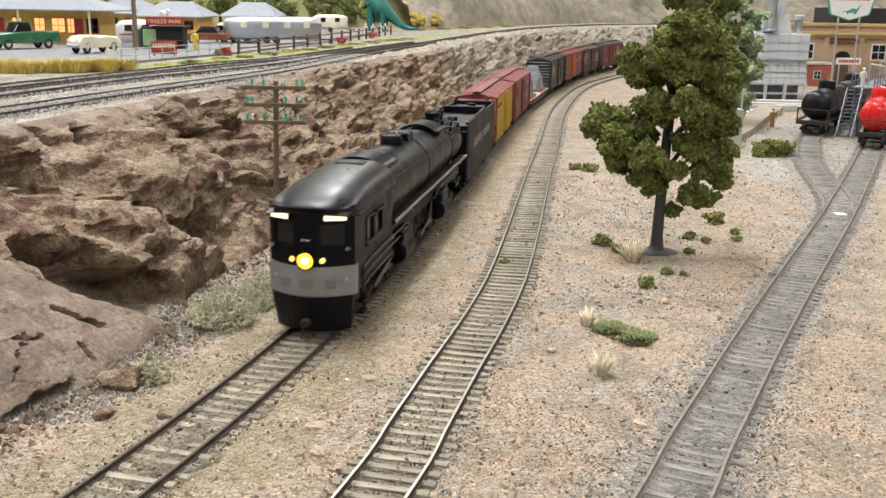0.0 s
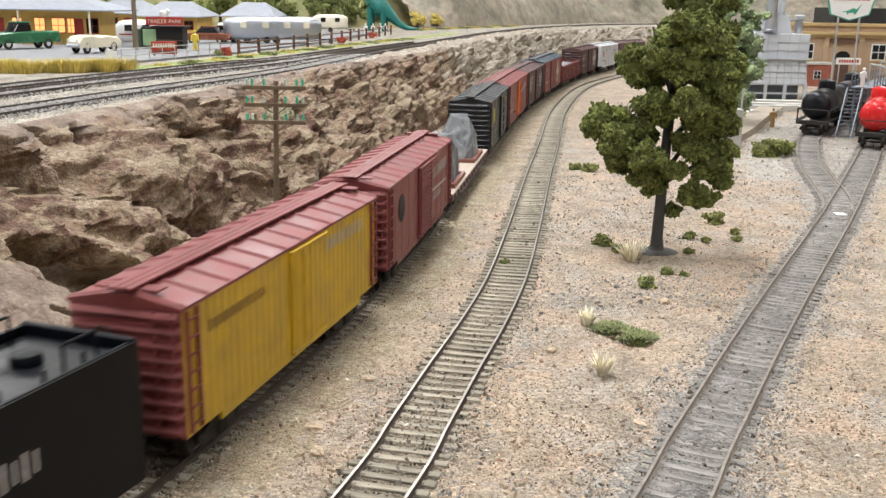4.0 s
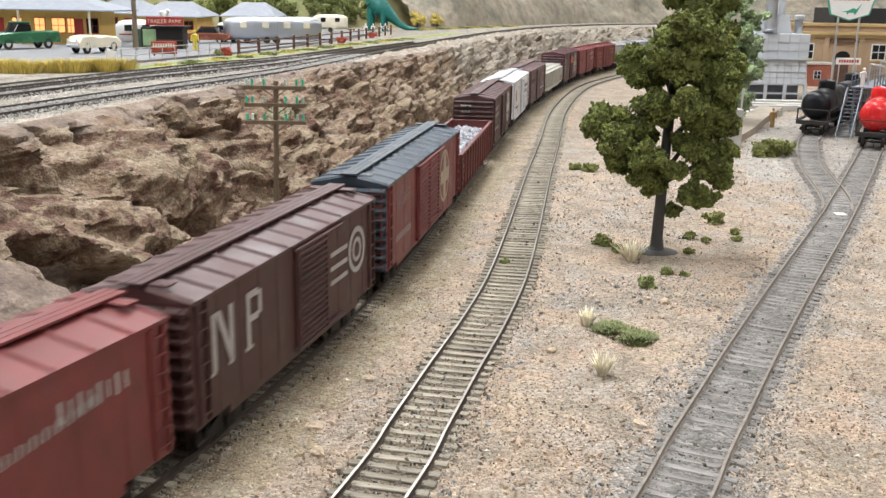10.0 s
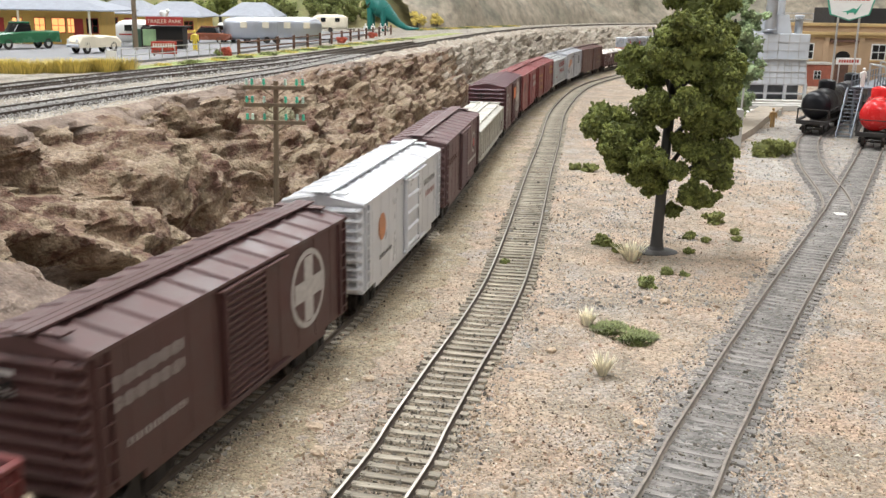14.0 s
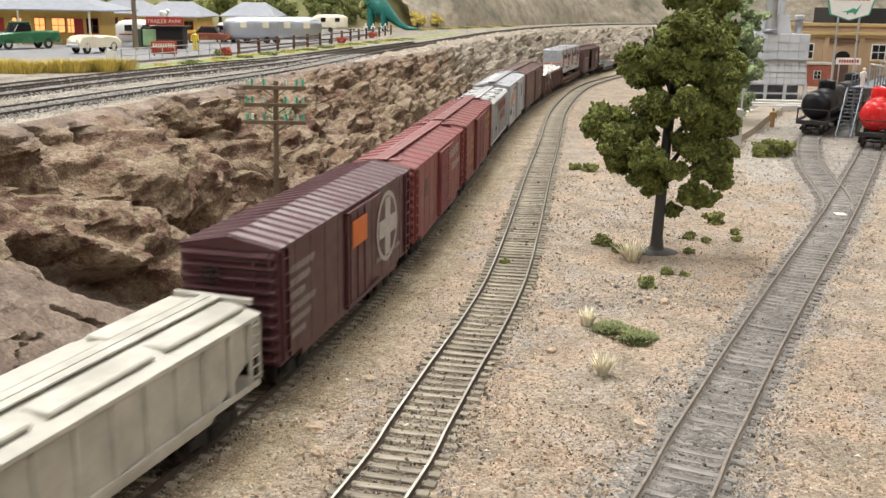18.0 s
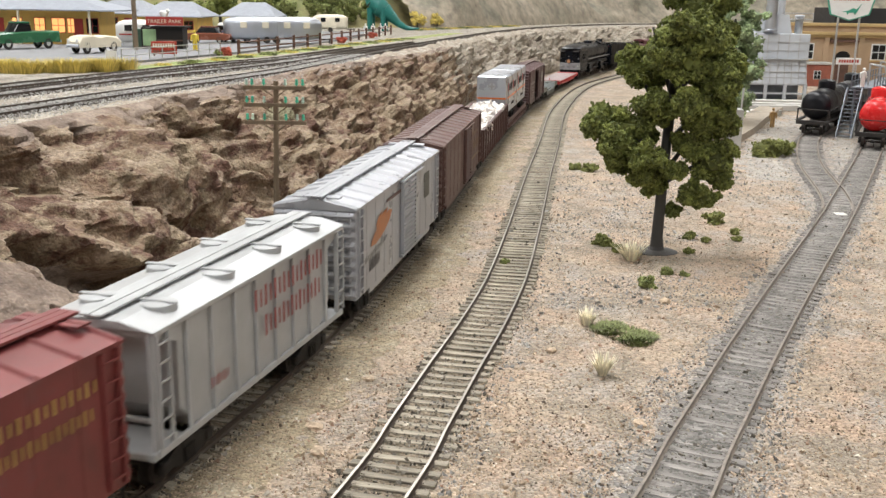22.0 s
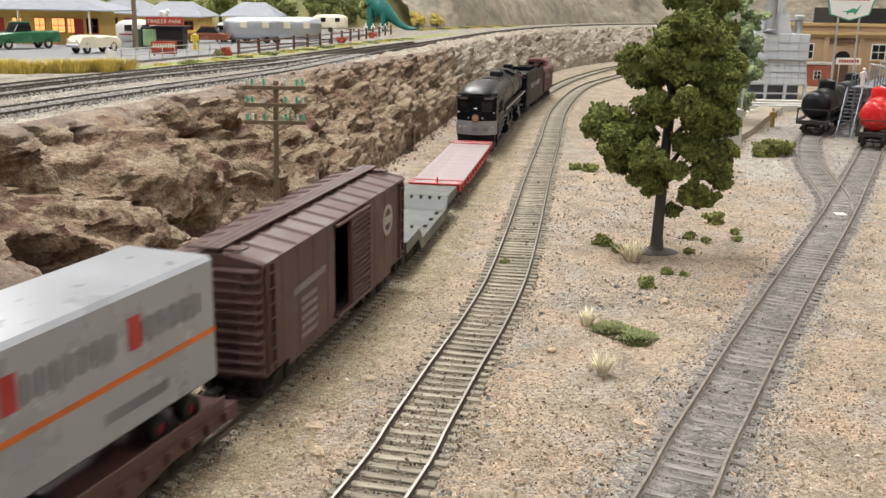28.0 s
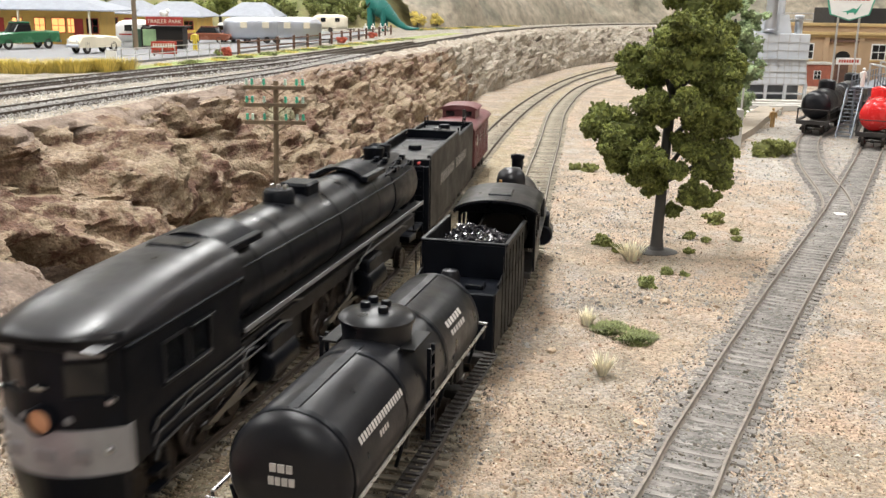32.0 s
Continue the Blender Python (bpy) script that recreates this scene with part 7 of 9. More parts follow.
# bushes and tufts
M["bush"] = material("olive_bush", (0.19, 0.205, 0.06), 0.9, vary=0.35, scale=200, island=0.45)
M["bush_green"] = material("green_bush", (0.185, 0.21, 0.07), 0.9, vary=0.35, scale=200, island=0.45)
M["lichen"] = material("grey_green_lichen", (0.50, 0.48, 0.34), 0.9, vary=0.3, scale=200, island=0.3)
M["straw"] = material("straw_tuft", (0.88, 0.82, 0.64), 0.85, vary=0.2, scale=300, island=0.25)
M["grass"] = material("short_green_grass", (0.20, 0.225, 0.095), 0.9, vary=0.4, scale=200, island=0.4)
M["wheat"] = material("golden_grass", (0.60, 0.49, 0.14), 0.9, vary=0.25, scale=200, island=0.35)
for i, (x, y, rr, mt, lb) in enumerate(((84, 490, 5.6, "bush", "small dark olive bush on gravel"), (89, 476, 3.2, "bush", "small dark olive bush on gravel"), (157, 546, 7.2, "bush", "olive green bush on gravel"), (91, 414, 5.0, "bush_green", "low green bush on gravel"), (105, 436, 3.2, "bush_green", "low green bush on gravel"), (113, 433, 2.2, "bush_green", "low green bush on gravel"), (110, 718, 6.2, "bush", "olive bush far along the track"), (161, 519, 3.0, "bush", "small dark olive bush on gravel"), (158, 504, 2.4, "bush", "small dark olive bush on gravel"), (140, 500, 2.6, "bush", "small dark olive bush on gravel"), (125, 476, 2.6, "bush", "small olive bush beside the tree foot"), (133, 508, 3.4, "bush", "small dark olive bush on gravel"), (268, 806, 17, "bush", "broad olive bush by the siding"), (284, 812, 12, "bush", "broad olive bush by the siding"), (30, 450, 2.2, "bush_green", "tiny green tuft on sand"), (-54, 560, 9, "bush", "dark olive bush at the cliff foot"), (100, 725, 5, "bush", "olive bush far along the track"), (135, 760, 6, "bush", "olive bush far along the track"), (-50, 605, 11, "lichen", "grey-green bush at the cliff foot"))):
    b = thing("bush", lb, "bush", "bushes on the gravel", at=P(x, y, -2.8))
    clump(b, "foliage", (0, 0, rr * 0.45), rr, M[mt], int(120 + rr * 34), 0.75 + rr * 0.03, 70 + i, (1.1, 0.9, 0.62))


def lichen(x, y, z, rr, hgt, seed, n=260):
    """A tangle of pale twigs."""
    ob = thing("lichen_bush", "pale grey-green tangled lichen bush at the cliff foot", "bush", "lichen bushes", at=P(x, y, z))
    r = random.Random(seed)
    g = Geo()
    for k in range(n):
        a, d = r.uniform(0, 6.28), rr * math.sqrt(r.random())
        p = Vector((d * math.cos(a), d * math.sin(a), hgt * 0.2 * r.random()))
        p.z = hgt * 0.8 * r.random() * (1 - (d / rr) ** 2)
        v = Vector((r.uniform(-1, 1), r.uniform(-1, 1), r.uniform(0, 1)))
        for s in range(7):
            v = (v + Vector((r.uniform(-1, 1), r.uniform(-1, 1), r.uniform(-0.8, 0.9))) * 1.1).normalized()
            q = p + v * r.uniform(0.9, 1.7)
            q.z = max(q.z, 0.0)
            if (q.x / rr) ** 2 + (q.y / rr) ** 2 + (q.z / hgt) ** 2 > 1.35:
                break
            g.rod(p, q, 0.24, 0.22, n=4, cap=False)
            p = q
    part("tangle", g, M["lichen"], ob)


for i, (x, y, rr, hg, n) in enumerate(((-86, 355, 13, 17, 420), (-76, 378, 9, 13, 220), (-95, 297, 6.5, 9, 160), (-66, 480, 12, 15, 320), (-78, 398, 8, 9, 160), (-60, 446, 6, 8, 120))):
    lichen(x, y, -2.8, rr, hg, i, n)
lichen(-96, 560, 52, 8, 9, 77, 160)


def tuft(name, label, x, y, z, rr, hgt, n, mat, seed, lean=0.5, w=0.35, cat="grass"):
    r = random.Random(seed)
    g = Geo()
    for k in range(n):
        a, d = r.uniform(0, 6.28), rr * math.sqrt(r.random())
        bx, by = d * math.cos(a), d * math.sin(a)
        h = hgt * r.uniform(0.5, 1.0)
        lx, ly = bx + math.cos(a) * h * lean * r.random(), by + math.sin(a) * h * lean * r.random()
        c2, s2 = math.cos(a + 1.5) * w, math.sin(a + 1.5) * w
        mx, my = (bx + lx) / 2, (by + ly) / 2
        g.add([(bx - c2, by - s2, 0), (bx + c2, by + s2, 0), (mx + c2 * 0.8, my + s2 * 0.8, h * 0.6), (mx - c2 * 0.8, my - s2 * 0.8, h * 0.6), (lx, ly, h)], [(0, 1, 2, 3), (3, 2, 4)])
    ob = part(name, g, mat, at=P(x, y, z))
    tagged(ob, label, cat, "grass tufts")
    return ob


tuft("straw_tuft", "pale straw grass tuft on gravel", 55, 308, -2.8, 1.4, 8.5, 120, M["straw"], 1, 0.85, 0.4)
tuft("straw_tuft", "pale straw grass tuft beside the tree foot", 93, 460, -2.8, 2.6, 10, 190, M["straw"], 2, 1.1, 0.5)
tuft("straw_tuft", "pale straw grass tuft beside green grass", 57, 361, -2.8, 2.0, 7, 120, M["straw"], 3, 0.8, 0.4)
for i, (x, y, rr) in enumerate(((64, 354, 5), (70, 350, 7), (76, 347, 5), (67, 359, 4), (73, 342, 5))):
    tuft("grass_patch", "low patch of green static grass", x, y, -2.8, rr * 1.2, 1.5, 420, M["grass"], 10 + i, 2.0)

# rocks and cards lying about
for i, (px, py, s) in enumerate(((-103, 292, 6.5), (40, 330, 1.8), (60, 268, 2.0), (-37, 262, 2.1), (-24, 300, 1.6), (-101, 268, 3.0), (-34, 246, 2.0), (20, 262, 1.6), (95, 392, 2.2), (88, 396, 1.8), (-83, 268, 2.4))):
    tagged(part("stone", Geo().blob((0, 0, s * 0.35), s, 0.55, 2, i * 1.3, (1.2, 0.9, 0.6)), M["rock"] if i in (0, 5, 10) else M["grit_tan"], at=P(px, py, -2.8, i * 50)), "small loose stone lying on the gravel", "stone", "loose stones")

tagged(part("boulder", Geo().blob((0, 0, 8), 10, 0.4, 3, 4.2, (0.75, 1.0, 1.35)), M["pale_rock"], at=P(-84, 577, 2, 20), smooth=60), "smooth pale boulder leaning on the cliff", "boulder")

# telegraph pole
tp = thing("telegraph_pole", "wooden telegraph pole with three crossarms of green glass insulators", "telegraph pole", at=P(-74.5, 416, -2.7))
M["pole"] = material("grey_brown_pole", (0.20, 0.15, 0.10), 0.85, vary=0.25, scale=300, bump=0.3, stretch=(1, 1, 0.1))
M["green_glass"] = material("green_insulator", (0.09, 0.50, 0.33), 0.12, vary=0.1)
M["clear_glass"] = material("pale_insulator", (0.55, 0.72, 0.62), 0.12, vary=0.1)
part("pole", Geo().rod((0, 0, 0), (2.0, 0, 88.5), 1.35, 1.1, n=12), M["pole"], tp)
for k, z in enumerate((86.0, 78.6, 71.2)):
    arm = part("crossarm", Geo().box(-11.5, -2.2, z - 1.0, 15.0, -0.8, z + 0.6, 0.15), M["pole"], tp)
    for j, dx in enumerate((-10.4, -8.0, -3.0, 6.2, 11.0, 13.6)):
        g = Geo().lathe([(0, z + 3.6), (0.55, z + 3.4), (0.62, z + 2.6), (0.48, z + 2.3), (0.85, z + 1.2), (0.35, z + 1.1), (0.25, z + 0.5)], (dx, -1.5, 0), "z", 12)
        part("insulator", g, M["green_glass"] if (j + k) % 3 else M["clear_glass"], arm, smooth=50)
    part("brace", Geo().rod((-4, -1.6, z - 0.6), (1.8, -1.0, z - 4.4), 0.25).rod((7, -1.6, z - 0.6), (2.0, -1.0, z - 4.4), 0.25), M["pole"], tp)


# ---- the trailer park and motel on the terrace ----
LOT = UP + 1.0
M["asphalt"] = material("pale_lot_paving", (0.22, 0.222, 0.23), 0.85, vary=0.12, scale=30, second=(0.30, 0.295, 0.29), fac=0.05, scale2=8, bump=0.2)
M["motel_yellow"] = material("yellow_stucco", (0.70, 0.46, 0.12), 0.8, vary=0.1, scale=60)
M["roof_grey"] = material("grey_shingles", (0.30, 0.32, 0.36), 0.8, vary=0.12, scale=150, bump=0.3)
M["door_red"] = paint("door_red", (0.40, 0.04, 0.03), 0.5)
M["lit_window"] = glow("lit_window", (1.0, 0.50, 0.16), 0.95)
M["cream"] = paint("cream_paint", (0.72, 0.66, 0.52), 0.4, 0.08)
M["white"] = paint("white_paint", (0.74, 0.74, 0.72), 0.35, 0.06)
M["auto_green"] = paint("auto_green", (0.03, 0.13, 0.06), 0.25, 0.1)
M["auto_red"] = paint("auto_red", (0.40, 0.05, 0.03), 0.25, 0.1)
M["auto_blue"] = paint("auto_blue", (0.10, 0.25, 0.55), 0.25, 0.1)
M["brown_auto"] = paint("brown_auto", (0.20, 0.07, 0.04), 0.25, 0.1)
M["chrome"] = material("polished_aluminium", (0.55, 0.58, 0.64), 0.42, 1.0, vary=0.08, scale=60)
M["fence_wood"] = material("brown_fence_wood", (0.13, 0.07, 0.05), 0.8, vary=0.25, scale=300)
M["pipe_grey"] = material("galvanised_pipe", (0.5, 0.5, 0.5), 0.4, 0.7)

g = Geo()
out = [(-900, 760), (-300, 770), (-268, 830), (-212, 1010), (-176, 1200), (-140, 1400), (-120, 1700), (-900, 1700)]
lot = part("parking_lot", g.prism(out, LOT - 2.0, LOT, "z"), M["asphalt"])
tagged(lot, "pale grey paved motel yard", "pavement", kind="structure")
for i, (x, y, w, n) in enumerate(((-300, 712, 30, 900), (-270, 728, 22, 700), (-255, 740, 16, 450), (-335, 705, 26, 700))):
    for k in range(4):
        tuft("golden_grass", "golden dry grass beside the upper track", x + k * w * 0.4 - w * 0.6, y + k * 7 - (k % 2) * 9, UP - 1.4, w * 0.42, 11.5, n // 2, M["wheat"], 200 + i * 4 + k, 1.0, 0.3)
M["verge"] = earth("green_verge", ((0.27, 0.34, 0.11), (0.20, 0.27, 0.08), (0.40, 0.37, 0.17)), 40.0, 700.0, 0.001)
VERGE = Line([(-300, 680), (-236, 812), (-194, 972), (-150, 1132), (-107, 1292), (-66, 1452), (20, 1780)], (-236, 812))
bed(VERGE, -60, 980, 15, 0.3, M["verge"], "short green and straw grass verge along the yard", 31.0, 0.4, UP - 1.0)
for i in range(26):
    t = i / 25
    x = -262 + t * 180 + (8 if i % 2 else 0)
    y = 812 + t * 640
    tuft("verge_grass", "short green grass verge along the yard", x + 26 - 12 * t, y, UP - 1.4, 9 + 5 * t, 3.0, 150, M["grass"] if i % 3 else M["wheat"], 240 + i, 0.6, 0.6)


def window(owner, x, y, z0, z1, w, lit, face=-1, mat=None):
    fr = part("window", Geo().box(x - w / 2 - 0.8, y - 0.7, z0 - 0.8, x + w / 2 + 0.8, y, z1 + 0.8, 0.1), mat or M["door_red"], owner)
    part("pane", Geo().box(x - w / 2, y - 0.95, z0, x + w / 2, y - 0.7, z1), lit, fr)
    part("muntin", Geo().box(x - 0.25, y - 1.2, z0, x + 0.25, y - 0.9, z1).box(x - w / 2, y - 1.2, (z0 + z1) / 2 - 0.25, x + w / 2, y - 0.9, (z0 + z1) / 2 + 0.25), mat or M["door_red"], fr)


def motel(x0, x1, y, depth, wall, rise, label, openings, over=8, posts=()):
    ho = thing("motel_building", label, "building", "motel buildings")
    z0, z1 = LOT, LOT + wall
    part("front_wall", Geo().box(x0, y, z0 - 1, x1, y + 2, z1), M["motel_yellow"], ho)
    part("side_wall", Geo().box(x0, y + 2, z0 - 1, x0 + 2, y + depth, z1), M["motel_yellow"], ho)
    part("side_wall", Geo().box(x1 - 2, y + 2, z0 - 1, x1, y + depth, z1), M["motel_yellow"], ho)
    part("back_wall", Geo().box(x0, y + depth, z0 - 1, x1, y + depth + 2, z1), M["motel_yellow"], ho)
    a, b, c, d = x0 - over, x1 + over, y - over, y + depth + over
    i = (b - a) * 0.28 if rise < 40 else 10
    m = (c + d) / 2
    part("roof", Geo().add([(a, c, z1), (b, c, z1), (b, d, z1), (a, d, z1), (a + i, m, z1 + rise), (b - i, m, z1 + rise), (a, c, z1 - 1.4), (b, c, z1 - 1.4), (b, d, z1 - 1.4), (a, d, z1 - 1.4)],
         [(0, 1, 5, 4), (1, 2, 5), (2, 3, 4, 5), (3, 0, 4), (0, 6, 7, 1), (1, 7, 8, 2), (2, 8, 9, 3), (3, 9, 6, 0), (9, 8, 7, 6)]), M["roof_grey"], ho)
    for kind, x, w in openings:
        if kind == "door":
            part("door", Geo().box(x - w / 2, y - 0.8, z0, x + w / 2, y, z0 + wall * 0.74, 0.15), M["door_red"], ho)
        else:
            window(ho, x, y, z0 + wall * 0.34, z0 + wall * 0.74, w, M["lit_window"] if kind == "lit" else M["glass_dark"])
    for x in posts:
        part("porch_post", Geo().box(x - 1, y - over + 1, z0, x + 1, y - over + 3, z1 - 1, 0.1), M["cream"], ho)
    return ho


motel(-640, -388, 1105, 50, 38, 22, "yellow motel with grey roof and red-framed lit windows", (("lit", -455, 11), ("lit", -434, 14), ("door", -412, 11), ("lit", -420, 7), ("dark", -396, 12), ("lit", -480, 10), ("door", -500, 10)), 22, (-392, -470, -560))
motel(-428, -352, 1395, 90, 27, 20, "small yellow motel cabin with grey roof and red doors", (("door", -392, 17), ("dark", -364, 12), ("dark", -418, 8)), 10)
motel(-332, -268, 1500, 90, 27, 20, "small yellow motel cabin with grey roof and red doors", (("door", -306, 17), ("dark", -282, 13)), 10)
motel(-560, -470, 1560, 90, 27, 20, "small yellow motel cabin with grey roof and red doors", (("door", -500, 17), ("dark", -525, 12)), 10)


def auto(label, at, L, paint_mat, prof, cab, w=19.0, name="car", lights=False, top=None):
    """A small motor car: body outline swept across, cabin, wheels and lamps."""
    ob = thing(name, label, "car", "parked cars", at=at)
    g = Geo()
    h = w / 2
    secs = []
    for k, (sy, inset) in enumerate(((-h, 1.2), (-h + 1.2, 0.0), (h - 1.2, 0.0), (h, 1.2))):
        secs.append([(x + (inset if x < 0 else -inset) * 0.6, sy, z - (inset * 0.8 if z > 6 else 0)) for x, z in prof])
    loft(g, secs)
    part("body", g, paint_mat, ob, smooth=35)
    if cab:
        secs = []
        for sy, inset in ((-h + 1.6, 1.6), (-h + 2.8, 0), (h - 2.8, 0), (h - 1.6, 1.6)):
            secs.append([(x, sy, z - (inset if z > cab[0][1] + 2 else 0)) for x, z in cab])
        part("cabin", loft(Geo(), secs), M["glass_dark"], ob, smooth=35)
        tx = [p for p in cab if p[1] > cab[0][1] + 2]
        part("roof", Geo().box(min(p[0] for p in tx) - 0.6, -h + 2.4, max(p[1] for p in tx) - 0.9, max(p[0] for p in tx) + 0.6, h - 2.4, max(p[1] for p in tx) + 0.5, 0.4), top or paint_mat, ob)
    for x in (L * 0.31, -L * 0.30):
        for s in (-1, 1):
            t = part("tyre", Geo().lathe([(2.2, -1.2), (3.7, -1.2), (4.0, -0.7), (4.0, 0.7), (3.7, 1.2), (2.2, 1.2)], (0, 0, 0), "y", 18), M["under"], ob, at=P(x, s * (h - 1.2), 4.0), smooth=40)
            part("hubcap", Geo().lathe([(0, 0.9 * s), (1.4, 0.8 * s), (2.2, 0.5 * s), (2.2, -0.8 * s)], (0, 0, 0), "y", 14), M["white"], t, "pale hubcap")
    for s in (-1, 1):
        part("headlight", Geo().lathe([(0, 0.8), (1.3, 0.5), (1.5, 0), (1.5, -1)], (L / 2 - 0.2, s * (h - 3), 8.6), "x", 12), glow("lit_car_lamp", (1.0, 0.9, 0.6), 14) if lights else M["white"], ob, "glowing lamp" if lights else "")
    part("bumper", Geo().box(L / 2 - 0.6, -h + 0.6, 4.4, L / 2 + 1.0, h - 0.6, 6.4, 0.4), M["chrome"], ob)
    part("bumper", Geo().box(-L / 2 - 1.0, -h + 0.6, 4.4, -L / 2 + 0.6, h - 0.6, 6.4, 0.4), M["chrome"], ob)
    return ob


SEDAN = [(-29, 4), (-30, 8), (-28, 11.5), (-10, 12.2), (12, 12.2), (26, 11), (30, 8.5), (29.5, 4)]
PICK = [(-30, 5), (-30, 13), (-4, 13), (12, 12.6), (28, 11.6), (30.5, 9), (30, 4.5)]
auto("dark green pickup truck with lit headlamps in the yard", P(-422, 1015, LOT, 180 + 18 + 90 - 27), 61, M["auto_green"], PICK, [(-4, 12), (-3, 19), (8, 19.5), (13, 12)], name="pickup_truck", lights=True).matrix_basis = P(-430, 1000, LOT, 232) @ Matrix.Diagonal((1.15, 1.2, 1.35, 1))
auto("cream convertible coupe parked in the yard", P(-338, 938, LOT, 180 + 20), 50, M["cream"], [(-24, 4), (-25, 8), (-20, 11), (-8, 12), (0, 11), (10, 12.4), (21, 11.4), (25, 8), (24.5, 4)], None, 17).matrix_basis = P(-338, 945, LOT, 238) @ Matrix.Diagonal((1.0, 1.1, 1.4, 1))
auto("brown sedan parked beside the kiosk", P(-288, 1190, LOT, 175), 56, M["brown_auto"], SEDAN, [(-16, 12), (-11, 19), (6, 19.5), (13, 12)])
auto("red and white car behind the yard fence", P(-262, 1215, LOT, 190), 54, M["auto_red"], SEDAN, [(-16, 12), (-11, 18), (6, 18.5), (13, 12)], top=M["white"])
bus = thing("camper_van", "blue and white camper van in the yard", "van", at=P(-268, 1240, LOT, 250))
part("lower_body", Geo().box(-24, -9.5, 3.5, 24, 9.5, 13, 1.6), M["auto_blue"], bus, "blue lower half")
part("upper_body", Geo().box(-23.4, -9.2, 12.6, 23, 9.2, 23.5, 2.4), M["white"], bus, "white upper half")
for k in range(3):
    part("window", Geo().box(-18 + k * 12, -9.5, 14.5, -9 + k * 12, -9.1, 19.5, 0.1), M["glass_dark"], bus)
part("windscreen", Geo().box(22.6, -7.5, 14.5, 23.4, 7.5, 20, 0.1), M["glass_dark"], bus)
for x in (-14, 14):
    for s in (-1, 1):
        part("tyre", Geo().lathe([(0, -1.2), (3.8, -1.2), (4, 0), (3.8, 1.2), (0, 1.2)], (x, s * 8.6, 4), "y", 16), M["under"], bus, smooth=40)


def caravan(label, at, L, mat, R=15.5, stripe=None, big=False):
    ob = thing("caravan_trailer", label, "caravan", "caravans of the trailer park", at=at)
    g = Geo()
    secs = []
    n = 14
    for x, k in ((-L / 2, 0.55), (-L / 2 + 3, 0.78), (-L / 2 + 9, 0.94), (-L / 2 + 18, 1.0), (L / 2 - 18, 1.0), (L / 2 - 9, 0.94), (L / 2 - 3, 0.78), (L / 2, 0.55)):
        ring = []
        for i in range(n * 2):
            t = math.pi * 2 * i / (n * 2)
            c2, s2 = math.cos(t), math.sin(t)
            e = 0.55
            ring.append((x, 12.5 * k * math.copysign(abs(c2) ** e, c2), 4.5 + R * 0.94 + R * 0.94 * (k if s2 > 0 else (0.7 + 0.3 * k)) * math.copysign(abs(s2) ** e, s2)))
        secs.append(ring)
    part("shell", loft(g, secs), mat, ob, smooth=60)
    for x in ([-L * 0.3, -L * 0.08, L * 0.14, L * 0.34] if big else [-L * 0.2, L * 0.2]):
        part("window", Geo().box(x - 4, -13.0, 4.5 + R * 0.95, x + 4, -12.4, 4.5 + R * 1.45, 0.3), M["cream"] if big else M["glass_dark"], ob)
    if stripe:
        part("stripe", Geo().box(-L / 2 + 4, -12.85, 4.5 + R * 0.62, L / 2 - 4, -12.3, 4.5 + R * 0.74), stripe, ob, "red stripe")
    part("door", Geo().box(L * 0.04, -12.9, 6.5, L * 0.04 + 7, -12.45, 4.5 + R * 1.5, 0.2), mat, ob)
    for x in ((-8, 4) if big else (0,)):
        for s in (-1, 1):
            part("tyre", Geo().lathe([(0, -1.2), (3.8, -1.2), (4, 0), (3.8, 1.2), (0, 1.2)], (x, s * 11.4, 4), "y", 16), M["under"], ob, smooth=40)
    part("drawbar", Geo().rod((L / 2 - 2, -6, 5), (L / 2 + 12, 0, 5), 0.7).rod((L / 2 - 2, 6, 5), (L / 2 + 12, 0, 5), 0.7), M["under"], ob)
    part("jack", Geo().rod((L / 2 + 10, 0, 0), (L / 2 + 10, 0, 6), 0.6), M["under"], ob)
    return ob


caravan("white rounded caravan with a red stripe in the yard", P(-338, 1082, LOT, 12), 46, M["white"], 13, M["auto_red"])
caravan("long polished aluminium travel trailer behind the fence", P(-207, 1215, LOT, 30), 118, M["chrome"], 14.5, None, True).matrix_basis = P(-213, 1210, LOT, 14)
caravan("small cream caravan beyond the fence", P(-195, 1660, LOT, 5), 58, M["cream"], 13)

# kiosk with its sign
ki = thing("kiosk", "black park kiosk with a red sign and green panels", "kiosk", at=P(-303, 1050, LOT))
part("hut", Geo().box(-20, -8, 0, 24, 12, 22, 0.4), M["under"], ki, "black hut")
part("counter", Geo().box(-4, -10, 8, 24, -8, 9.4, 0.2), M["fence_wood"], ki)
part("canopy", Geo().box(-8, -14, 22, 28, 13, 23.6, 0.3), M["under"], ki)
part("green_panel", Geo().box(-18, -8.6, 3, -4, -8, 20, 0.1), paint("mint_green", (0.32, 0.48, 0.26)), ki)
part("side_bin", Geo().box(-30, -6, 0, -20, 6, 20, 0.6), paint("bin_green", (0.06, 0.12, 0.08)), ki)
sb = part("sign_board", Geo().box(-12, -15.2, 24.4, 27, -13.6, 33, 0.3), M["door_red"], ki, "dark red board")
tx = bpy.data.curves.new("sign_text", "FONT")
tx.body, tx.size, tx.align_x, tx.extrude = "TRAILER PARK", 5.6 * U, "CENTER", 0.0001
tmp = bpy.data.objects.new("sign_text", tx)
scene.collection.objects.link(tmp)
bpy.context.view_layer.update()
me = bpy.data.meshes.new_from_object(tmp)
bpy.data.objects.remove(tmp)
me.materials.clear()
me.materials.append(M["cream"])
to = new("sign_text", me)
to.parent = ki
